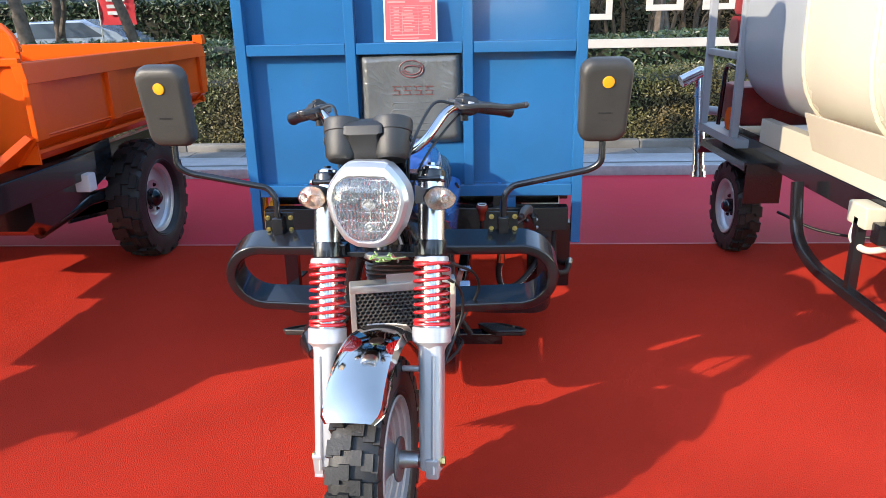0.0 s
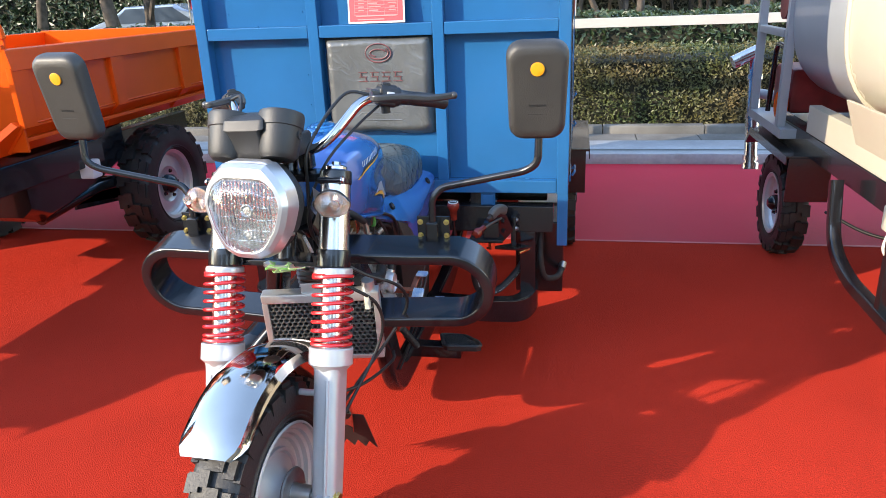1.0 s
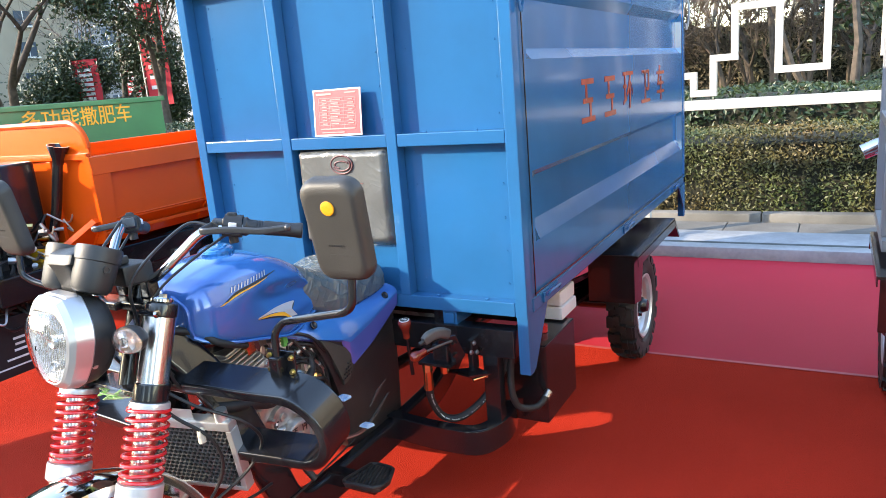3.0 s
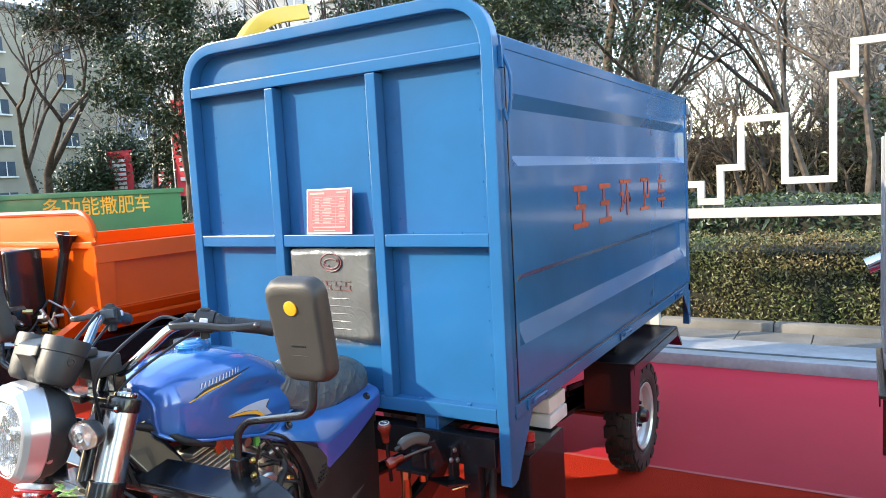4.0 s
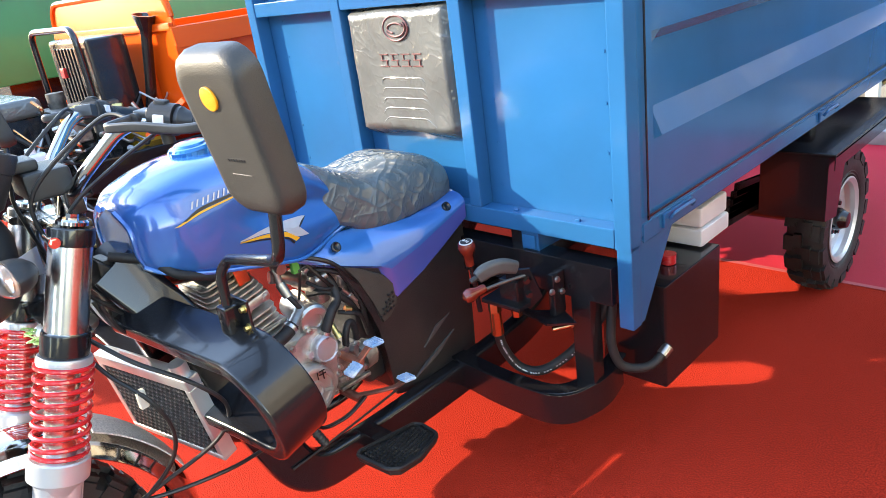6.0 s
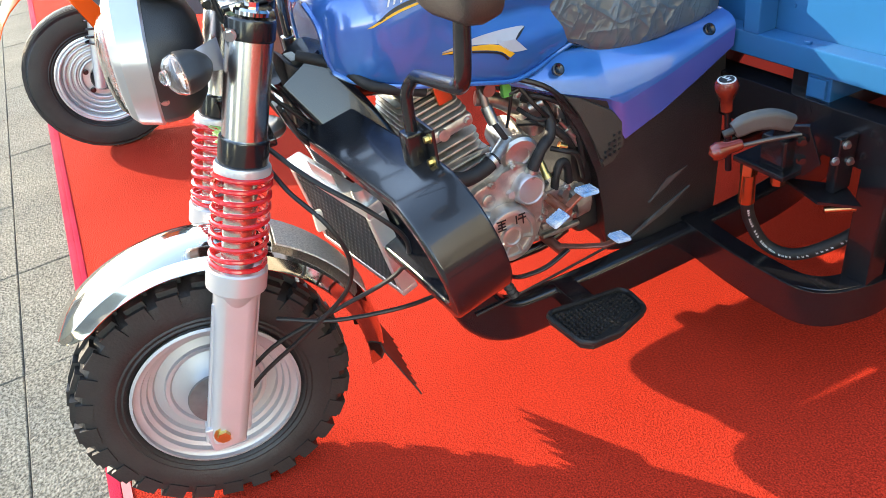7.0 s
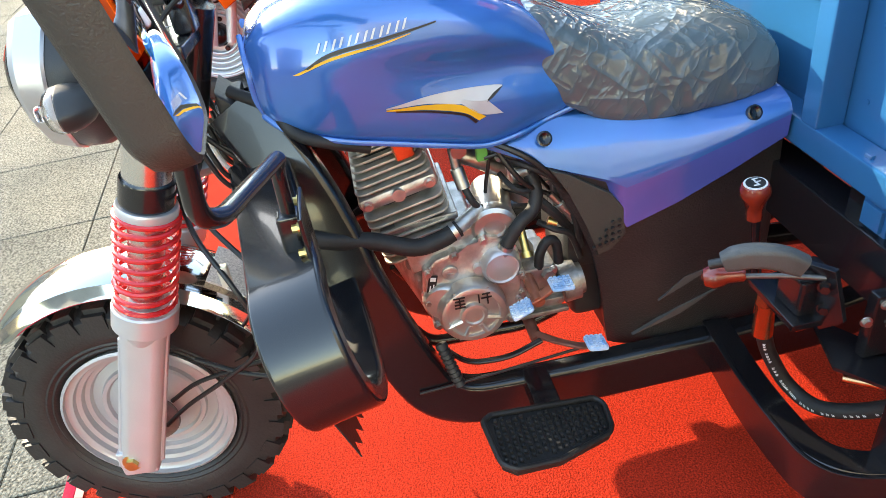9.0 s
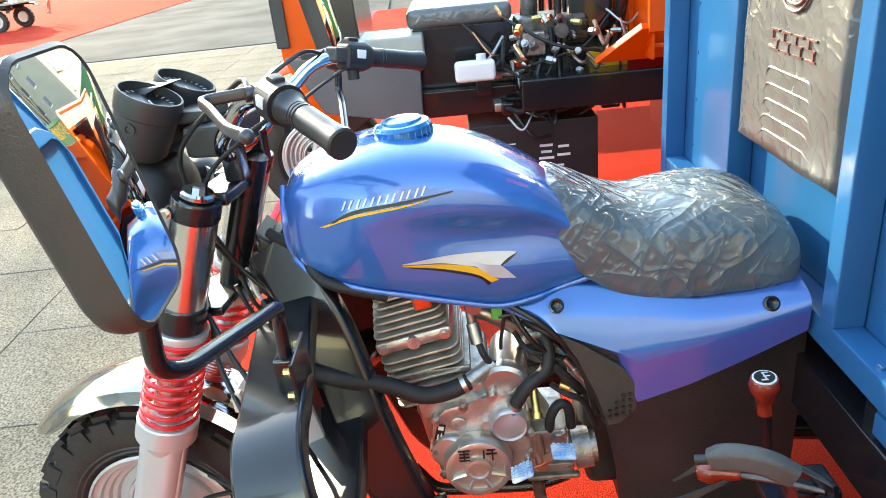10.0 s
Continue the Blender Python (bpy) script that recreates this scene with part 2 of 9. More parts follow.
def ring(bm, c, u, v, ru, rv, seg, ph=0.0):
    return [bm.verts.new(c + u * (ru * math.cos(ph + 2 * math.pi * i / seg)) + v * (rv * math.sin(ph + 2 * math.pi * i / seg))) for i in range(seg)]


def bridge(bm, a, b):
    n = len(a)
    for i in range(n):
        bm.faces.new((a[i], a[(i + 1) % n], b[(i + 1) % n], b[i]))


def add_cyl(bm, p0, p1, r0, r1=None, seg=20, cap=True):
    p0, p1 = Vector(p0), Vector(p1)
    u, v = basis_of(p1 - p0)
    r1 = r0 if r1 is None else r1
    a, b = ring(bm, p0, u, v, r0, r0, seg), ring(bm, p1, u, v, r1, r1, seg)
    bridge(bm, a, b)
    if cap:
        bm.faces.new(a[::-1]), bm.faces.new(b)
    return a + b


def fillet(pts, rad, n=5):
    pts = [Vector(p) for p in pts]
    out = [pts[0]]
    for a, b, c in zip(pts, pts[1:], pts[2:]):
        da, dc = (a - b), (c - b)
        k = min(rad, da.length * 0.48, dc.length * 0.48)
        s, e = b + da.normalized() * k, b + dc.normalized() * k
        for i in range(n + 1):
            t = i / n
            out.append(s * (1 - t) ** 2 + b * (2 * t * (1 - t)) + e * t * t)
    return out + [pts[-1]]


def spline(pts, n=8):
    p = [Vector(q) for q in pts]
    p = [p[0] * 2 - p[1]] + p + [p[-1] * 2 - p[-2]]
    out = []
    for i in range(1, len(p) - 2):
        for k in range(n):
            t = k / n
            out.append(0.5 * (2 * p[i] + (p[i + 1] - p[i - 1]) * t + (2 * p[i - 1] - 5 * p[i] + 4 * p[i + 1] - p[i + 2]) * t * t + (3 * p[i] - p[i - 1] - 3 * p[i + 1] + p[i + 2]) * t ** 3))
    return out + [p[-2]]


def add_tube(bm, pts, r, seg=10, closed=False, section=None, up=None, taper=None):
    """A tube, or a swept section of (u, v) offsets, along the points."""
    pts = [Vector(p) for p in pts]
    n = len(pts)
    rings, u = [], None
    for i, p in enumerate(pts):
        a, b = (pts[i - 1] if i or closed else p), (pts[(i + 1) % n] if i < n - 1 or closed else p)
        d = (b - a).normalized()
        if up is not None:
            v = Vector(up) - d * d.dot(Vector(up))
            v.normalize()
            u = d.cross(v)
        elif u is None:
            u, v = basis_of(d)
        else:
            u = (u - d * u.dot(d)).normalized()
            v = d.cross(u)
        k = taper[i] if taper else 1.0
        if section:
            rings.append([bm.verts.new(p + u * (s[0] * k) + v * (s[1] * k)) for s in section])
        else:
            rings.append(ring(bm, p, u, v, r * k, r * k, seg))
    for a, b in zip(rings, rings[1:]):
        bridge(bm, a, b)
    if closed:
        bridge(bm, rings[-1], rings[0])
    else:
        bm.faces.new(rings[0][::-1]), bm.faces.new(rings[-1])
    return bm


def rrect(w, h, r, n=3):
    """Outline of a rounded rectangle, centred."""
    out = []
    for cx, cy, a0 in ((w / 2 - r, h / 2 - r, 0), (-w / 2 + r, h / 2 - r, 90), (-w / 2 + r, -h / 2 + r, 180), (w / 2 - r, -h / 2 + r, 270)):
        for i in range(n + 1):
            a = radians(a0 + 90 * i / n)
            out.append((cx + r * math.cos(a), cy + r * math.sin(a)))
    return out


def add_lathe(bm, profile, origin, axis, seg=40, close=False):
    """Turned shape: profile of (radius, height) about axis."""
    o, d = Vector(origin), Vector(axis).normalized()
    u, v = basis_of(d)
    rs = [ring(bm, o + d * h, u, v, max(r, 1e-4), max(r, 1e-4), seg) for r, h in profile]
    for a, b in zip(rs, rs[1:]):
        bridge(bm, a, b)
    if close:
        bridge(bm, rs[-1], rs[0])
    else:
        bm.faces.new(rs[0][::-1]), bm.faces.new(rs[-1])
    return bm


def add_prism(bm, poly, lift, bevel=0.0, place=None):
    """Polygon of 3D points, thickened by the vector lift."""
    lift = Vector(lift)
    a = [bm.verts.new(Vector(p)) for p in poly]
    b = [bm.verts.new(Vector(p) + lift) for p in poly]
    fs = [bm.faces.new(a[::-1]), bm.faces.new(b)]
    bridge(bm, a, b)
    if bevel:
        es = [e for f in fs for e in f.edges]
        bmesh.ops.bevel(bm, geom=es, offset=bevel, segments=2, affect="EDGES", profile=0.5)
    return bm


def add_loft(bm, rings_, cap=True):
    rs = [[bm.verts.new(Vector(p)) for p in r] for r in rings_]
    for a, b in zip(rs, rs[1:]):
        bridge(bm, a, b)
    if cap:
        bm.faces.new(rs[0][::-1]), bm.faces.new(rs[-1])
    return bm


def add_bolt(bm, p, d, r=0.009, h=0.007, washer=True):
    p, d = Vector(p), Vector(d).normalized()
    if washer:
        add_cyl(bm, p, p + d * h * 0.25, r * 1.45, seg=14)
    add_cyl(bm, p, p + d * h, r, seg=6)


def thing(name, place=(0, 0, 0), label="", category="", group="", kind=""):
    ob = new(name)
    ob.matrix_basis = Matrix.Translation(place) if not isinstance(place, Matrix) else place
    ob.empty_display_size = 0.1
    return tagged(ob, label, category, group, kind)


def mesh_of(name, bm, material, turn=None, sharp=38):
    if turn is not None:
        bmesh.ops.transform(bm, matrix=turn, verts=bm.verts[:])
    tidy(bm)
    me = bpy.data.meshes.new(name)
    bm.to_mesh(me)
    bm.free()
    me.shade_smooth()
    me.set_sharp_from_angle(angle=radians(sharp))
    for m_ in (material if isinstance(material, (list, tuple)) else [material]):
        me.materials.append(m_)
    return me


def flat_faces(ob):
    """Let large flat faces stay flat beside their small rounded edges."""
    w = ob.modifiers.new("flat_faces", "WEIGHTED_NORMAL")
    w.mode, w.weight, w.keep_sharp = "FACE_AREA", 60, True


def part(name, bm, material, parent, label="", turn=None, sharp=38):
    ob = new(name, mesh_of(name, bm, material, turn, sharp))
    ob.parent = parent
    flat_faces(ob)
    return tagged(ob, label)


def solo(name, bm, material, label, category, kind="", group="", turn=None, sharp=38):
    return tagged(new(name, mesh_of(name, bm, material, turn, sharp)), label, category, group, kind)


def lettering(text, size, material, m, parent, name="lettering", extrude=0.001):
    """Words as a thin mesh; m places the text's own x (along) and y (up)."""
    cu = bpy.data.curves.new(name, "FONT")
    cu.body, cu.size, cu.extrude, cu.align_x, cu.align_y, cu.resolution_u = text, size, extrude, "CENTER", "CENTER", 3
    cu.offset = 0.006 * size
    tmp = bpy.data.objects.new(name, cu)
    scene.collection.objects.link(tmp)
    bpy.context.view_layer.update()
    me = bpy.data.meshes.new_from_object(tmp.evaluated_get(bpy.context.evaluated_depsgraph_get()))
    bpy.data.objects.remove(tmp)
    me.transform(m)
    me.materials.clear()
    me.materials.append(material)
    ob = new(name, me)
    ob.parent = parent
    return ob


def facing(origin, along, up):
    """A frame whose x runs along, y up, at origin."""
    x, y = Vector(along).normalized(), Vector(up).normalized()
    z = x.cross(y).normalized()
    y = z.cross(x)
    m = Matrix((x, y, z)).transposed().to_4x4()
    m.translation = origin
    return m


def bars(bm, m, rows):
    """Plain bars for writing: (x, y, w, h) in the frame m."""
    for x, y, w, h in rows:
        add_box(bm, (x - w / 2, y - h / 2, -0.0004), (x + w / 2, y + h / 2, 0.0010), m=m)
    return bm


def leaves(name, pts, nrm, size, material, parent=None, rnd=None, spread=0.9):
    """Many small leaves, each a bent pair of triangles at a point."""
    rnd = rnd or np.random.RandomState(3)
    n = len(pts)
    d = nrm + rnd.normal(0, spread, (n, 3))
    d /= np.linalg.norm(d, axis=1)[:, None] + 1e-9
    a = np.cross(d, rnd.normal(0, 1, (n, 3)))
    a /= np.linalg.norm(a, axis=1)[:, None] + 1e-9
    b = np.cross(d, a)
    s = size * rnd.uniform(0.6, 1.35, (n, 1))
    v = np.stack([pts - a * s, pts + b * s * 0.5 + d * s * 0.2, pts + a * s, pts - b * s * 0.5 + d * s * 0.2], 1).reshape(-1, 3)
    f = np.arange(4 * n).reshape(n, 4)
    me = bpy.data.meshes.new(name)
    me.from_pydata(v.tolist(), [], f.tolist())
    me.materials.append(material)
    ob = new(name, me)
    if parent:
        ob.parent = parent
    return ob

# ---- setting: ground, carpet, paving, kerb ----
bm = bmesh.new()
add_box(bm, (-900, -900, -0.60), (900, 900, -0.045))
solo("ground", bm, EARTH, "bare grey-brown ground reaching the horizon", "ground", "structure")
bm = bmesh.new()
add_box(bm, (-120, 7.0, -0.044), (120, 190, -0.02))
solo("lawn", bm, GRASS, "winter lawn behind the clipped hedges", "lawn", "structure")

SKEW = radians(2.3)
EDGE = Matrix.Translation((-0.09, -0.295, 0)) @ Matrix.Rotation(SKEW, 4, "Z")


def carpet_sheet(name, y0, y1, skew0, seed, x0=-14.0, x1=14.0, nx=150, ny=26, paint=CARPET, label="bright red exhibition carpet with faint ripples"):
    """A carpet sheet with faint ripples; skew0 turns its front edge."""
    b = bmesh.new()
    rows = []
    for j in range(ny + 1):
        r = []
        for i in range(nx + 1):
            x = x0 + (x1 - x0) * i / nx
            ya = y0 + math.tan(skew0) * (x + 0.09)
            y = ya + (y1 - ya) * (j / ny) ** 1.3
            z = 0.0015 * noise.noise((x * 1.1, y * 2.3, seed)) + 0.002 * max(0, noise.noise((x * 0.5 + y * 0.8, y * 0.4, seed + 4)))
            r.append(b.verts.new((x, y, z)))
        rows.append(r)
    for p, q in zip(rows, rows[1:]):
        for i in range(nx):
            b.faces.new((p[i], p[i + 1], q[i + 1], q[i]))
    edge = rows[0]
    low = [b.verts.new((v.co.x, v.co.y, -0.012)) for v in edge]
    for i in range(nx):
        b.faces.new((low[i], low[i + 1], edge[i + 1], edge[i]))
    return solo(name, b, paint, label, "carpet", "structure")


carpet_sheet("carpet_front", -0.295, 2.80, SKEW, 1.0)
carpet_sheet("carpet_back", 2.806, 4.835, 0.0, 9.0, ny=14, paint=CARPETFILM, label="crimson carpet still under clear protective film")
bm = bmesh.new()
add_box(bm, (-14, 2.788, 0.0025), (14, 2.812, 0.0040))
solo("carpet_seam", bm, TAPE, "thin pink tape over the carpet seam", "tape", "structure")
bm = bmesh.new()
add_box(bm, (-14, -0.022, -0.012), (14, 0.006, 0.004), 0.002, m=EDGE)
add_box(bm, (-14, 0.004, -0.012), (-0.32, 0.024, 0.0035), 0.001, m=EDGE)
solo("carpet_border", bm, CARPETEDGE, "crimson folded border of the red carpet", "carpet border", "structure")
bm = bmesh.new()
add_box(bm, (-0.30, 0.008, 0.0025), (14, 0.029, 0.0045), m=EDGE)
solo("carpet_tape", bm, TAPE, "pale pink tape strip along the carpet's edge", "tape", "structure")

# granite paving in front of the carpet
TILE = 0.682
PAVE = Matrix.Translation((-0.09, -0.49, 0)) @ Matrix.Rotation(radians(3.0), 4, "Z")
pave = thing("pavement", (0, 0, 0), "grey granite paving slabs with narrow dark joints", "pavement", kind="structure")
bm = bmesh.new()
add_box(bm, (-10.5, -8.6, -0.04), (4.3, 0.62, -0.014), m=PAVE)
part("joint_bed", bm, mat("dark_joint_sand", (0.10, 0.095, 0.085), 0.95), pave)
bm = bmesh.new()
add_box(bm, (0.0018, -TILE + 0.0018, -0.03), (TILE - 0.0018, -0.0018, -0.006), 0.003, seg=1)
slab = mesh_of("slab", bm, GRANITE)
for i in range(-15, 6):
    for j in range(-1, 12):
        ob = new("slab", slab)
        off = 0.0
        ob.matrix_basis = PAVE @ Matrix.Translation((i * TILE + off + 0.0, -j * TILE, 0.0012 * math.sin(i * 3.1 + j * 1.7))) 
        ob.parent = pave

bm = bmesh.new()
add_box(bm, (-90, -60, -0.04), (-10.6, 0.62, -0.010), m=PAVE)
solo("forecourt", bm, mat("forecourt_concrete", (0.125, 0.12, 0.112), 0.9, 0, 0.2, 0.7, 0.4, 60, spec=0.03), "pale grey concrete forecourt beyond the granite slabs", "forecourt", "structure")

# white painted plinth behind the carpet, then a paved path and kerb
bm = bmesh.new()
add_box(bm, (-14, 4.84, -0.02), (14, 4.985, 0.088), 0.006)
solo("plinth", bm, PLINTHPAINT, "white painted low beam behind the carpet", "plinth", "structure")
bm = bmesh.new()
add_box(bm, (-14, 4.986, -0.02), (14, 5.055, 0.084), 0.003)
solo("plinth_channel", bm, mat("grey_green_channel", (0.07, 0.085, 0.085), 0.5, 0, 0.2, 6), "grey channel between two white beams", "channel", "structure")
bm = bmesh.new()
add_box(bm, (-14, 5.056, -0.02), (14, 5.47, 0.080), 0.006)
solo("plinth_back", bm, PLINTHPAINT, "scuffed white painted plate before the path", "plinth", "structure")
path = thing("path", (0, 0, 0), "grey stone path slabs in front of the hedge", "path", kind="structure")
bm = bmesh.new()
add_box(bm, (-40, 5.471, -0.044), (40, 6.10, 0.006))
part("joint_bed", bm, mat("path_joint_sand", (0.07, 0.065, 0.058), 0.95), path)
bm = bmesh.new()
add_box(bm, (0.003, 5.474, -0.02), (0.597, 6.095, 0.022), 0.004, seg=1)
flag = mesh_of("flagstone", bm, CONCRETE)
for i in range(-24, 26):
    ob = new("flagstone", flag)
    ob.location = (i * 0.6 + 0.12, 0, 0.002 * math.sin(i * 1.9))
    ob.parent = path
kerb = thing("kerb", (0, 0, 0), "row of weathered grey kerb stones before the hedge", "kerb", kind="structure")
bm = bmesh.new()
add_box(bm, (0.004, 0, -0.04), (0.996, 0.14, 0.10), 0.012)
stone = mesh_of("kerb_stone", bm, CONCRETE)
for i in range(-16, 17):
    ob = new("kerb_stone", stone)
    ob.location = (i, 6.10, 0.003 * math.sin(i * 2.3))
    ob.parent = kerb


# ---- hedges ----
def hedge(name, y0, y1, h, x0, x1, count, size, material, label, seed):
    rs = np.random.RandomState(seed)
    root = thing(name, (0, 0, 0), label, "hedge", kind="stuff")
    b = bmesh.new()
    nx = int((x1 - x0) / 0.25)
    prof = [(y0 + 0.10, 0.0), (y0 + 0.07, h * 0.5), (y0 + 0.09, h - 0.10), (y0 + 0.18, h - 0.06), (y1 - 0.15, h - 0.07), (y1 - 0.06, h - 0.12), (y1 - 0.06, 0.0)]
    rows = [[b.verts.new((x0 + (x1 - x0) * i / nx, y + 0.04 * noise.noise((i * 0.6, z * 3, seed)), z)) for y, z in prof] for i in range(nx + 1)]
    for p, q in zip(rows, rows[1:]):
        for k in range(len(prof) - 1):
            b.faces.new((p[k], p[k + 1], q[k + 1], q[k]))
    # near-black backing sheet paints the shade between the leaves
    part("shade_core", b, mat(name + "_core", (0.022, 0.022, 0.012), 0.95), root)
    n1 = int(count * 0.72)
    x = rs.uniform(x0, x1, count)
    z = np.where(np.arange(count) < n1, h * rs.uniform(0.02, 1.0, count) ** 0.85, h)
    y = np.where(np.arange(count) < n1, y0 + np.abs(rs.normal(0, 0.05, count)), rs.uniform(y0, y1, count))
    bulge = np.array([0.05 * noise.noise((a * 0.9, c * 2.2, seed + 1.0)) + 0.03 * noise.noise((a * 4.1, c * 5.2, seed)) for a, c in zip(x, z)])
    top = np.arange(count) >= n1
    y = y - np.where(top, 0, bulge)
    z = z + np.where(top, bulge + rs.normal(0, 0.018, count), 0)
    nrm = np.where(top[:, None], np.array([[0, -0.2, 1.0]]), np.array([[0, -1.0, 0.35]]))
    leaves("leaf_mass", np.stack([x, y, z], 1), nrm, size, material, root, rs)
    return root


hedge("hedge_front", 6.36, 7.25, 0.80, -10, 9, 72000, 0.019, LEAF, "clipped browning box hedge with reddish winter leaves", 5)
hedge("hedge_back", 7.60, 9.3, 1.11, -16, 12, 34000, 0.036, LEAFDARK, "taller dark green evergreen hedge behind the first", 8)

# ---- the blue three-wheeler ----
trike = thing("cargo_tricycle", (0, 0, 0), "blue motor cargo tricycle with tall steel box and chrome mudguard", "motor tricycle")
RAKE = Vector((0, 0.347, 0.938)).normalized()
HEAD = Vector((0, 0.325, 1.0))
STEER = Matrix.Translation(HEAD) @ Matrix.Rotation(radians(-6.0), 4, RAKE) @ Matrix.Translation(-HEAD)


def fork_at(z, side=1):
    back = 0.014 * min(1.0, max(0.0, (z - 0.275) / 0.3)) if side < 0 else 0.0
    return Vector((side * 0.148, 0.022 + 0.370 * (z - 0.275) - back, z))


def tyre_mesh(bm, c, axis, R, W, rim):
    c, axis = Vector(c), Vector(axis).normalized()
    w = W / 2
    add_lathe(bm, [(rim, -w * 0.62), (rim + 0.006, -w * 0.78), (rim + 0.013, -w * 0.86), (rim + 0.017, -w * 0.83), (rim + 0.024, -w * 0.90), (rim + 0.028, -w * 0.875), (rim + (R - rim) * 0.45, -w * 1.0), (R - 0.028, -w * 0.93), (R - 0.013, -w * 0.66), (R - 0.010, 0), (R - 0.013, w * 0.66), (R - 0.028, w * 0.93),
                   (rim + (R - rim) * 0.45, w * 1.0), (rim + 0.028, w * 0.875), (rim + 0.024, w * 0.90), (rim + 0.017, w * 0.83), (rim + 0.013, w * 0.86), (rim + 0.006, w * 0.78), (rim, w * 0.62), (rim - 0.006, w * 0.5), (rim - 0.006, -w * 0.5)], c, axis, 56, close=True)


def tread_mesh(bm, c, axis, R, W, lugs=30):
    c, axis = Vector(c), Vector(axis).normalized()
    w = W / 2
    u, v = basis_of(axis)
    for k in range(lugs):
        for s in (-1, 1):
            a = 2 * math.pi * (k + (0.5 if s > 0 else 0)) / lugs
            rad = u * math.cos(a) + v * math.sin(a)
            tan = axis.cross(rad)
            for x, dt, wx, wt in ((0.22, 0.0, 0.40, 0.30), (0.62, 0.10, 0.42, 0.34)):
                m = Matrix((axis * s, tan, rad)).transposed().to_4x4()
                t = 2 * math.pi * R / lugs
                m.translation = c + axis * (s * w * x) + tan * (t * (dt + 0.10 * (x - 0.3))) + rad * (R - 0.010)
                add_box(bm, (-w * wx * 0.52, -t * wt * 0.86, -0.012), (w * wx * 0.52, t * wt * 0.86, 0.012 - 0.007 * (x > 0.5)), m=m)
            m = Matrix((axis * s, tan, rad)).transposed().to_4x4()
            m.translation = c + axis * (s * w * 0.90) + tan * (t * 0.18) + rad * (R - 0.032)
            add_box(bm, (-0.010, -t * 0.30, -0.016), (0.007, t * 0.30, 0.016), m=m)


def coil(bm, p0, p1, r, wire, turns, seg=20):
    p0, p1 = Vector(p0), Vector(p1)
    d = p1 - p0
    u, v = basis_of(d)
    n = int(turns * seg)
    pts = []
    for i in range(n + 1):
        t = i / n
        # closed end coils
        h = max(0.0, min(1.0, (t * turns - 0.9) / (turns - 1.8))) * 0.94 + 0.06 * t
        a = 2 * math.pi * turns * t
        pts.append(p0 + d * h + u * (r * math.cos(a)) + v * (r * math.sin(a)))
    add_tube(bm, pts, wire, 8)


# front wheel
AX = Vector((0, 0.014, 0.287))
bm = bmesh.new()
tyre_mesh(bm, AX, (1, 0, 0), 0.286, 0.132, 0.172)
wheel = part("front_wheel", bm, RUBBER, trike, "black knobbly front tyre on a silver rim", STEER)
bm = bmesh.new()
tread_mesh(bm, AX, (1, 0, 0), 0.286, 0.132, 26)
tagged(part("tread", bm, RUBBER, wheel, turn=STEER), "raised tread lugs", kind="stuff")
bm = bmesh.new()
prof = [(0.030, 0.055), (0.036, 0.055), (0.040, 0.040), (0.060, 0.022), (0.092, 0.012), (0.096, 0.019), (0.104, 0.020), (0.107, 0.012), (0.126, 0.007), (0.130, 0.016), (0.139, 0.018), (0.142, 0.030), (0.151, 0.033), (0.154, 0.043), (0.164, 0.044), (0.172, 0.050), (0.174, 0.055), (0.168, 0.058)]
add_lathe(bm, [(r, h) for r, h in prof] + [(r - 0.002, -h) for r, h in reversed(prof)], AX, (1, 0, 0), 56, close=False)
part("rim", bm, mat("wheel_silver", (0.44, 0.425, 0.43), 0.36, 0.35, 0.06, 8, 0.1, 200), wheel, "silver painted pressed-steel rim", STEER)
bm = bmesh.new()
add_cyl(bm, AX + Vector((-0.16, 0, 0)), AX + Vector((0.16, 0, 0)), 0.009, seg=14)
add_cyl(bm, AX + Vector((0.03, 0, 0)), AX + Vector((0.115, 0, 0)), 0.026, 0.022, seg=20)
add_cyl(bm, AX + Vector((-0.115, 0, 0)), AX + Vector((-0.03, 0, 0)), 0.022, 0.026, seg=20)
part("axle", bm, STEEL, wheel, turn=STEER)
bm = bmesh.new()
add_lathe(bm, [(0.020, -0.004), (0.060, -0.004), (0.062, 0), (0.060, 0.004), (0.020, 0.004)], AX + Vector((0.060, 0, 0)), (1, 0, 0), 36)
part("brake_disc", bm, mat("brushed_disc_steel", (0.20, 0.19, 0.185), 0.5, 0.6, 0.15, 30, 0.3, 300), wheel, turn=STEER)

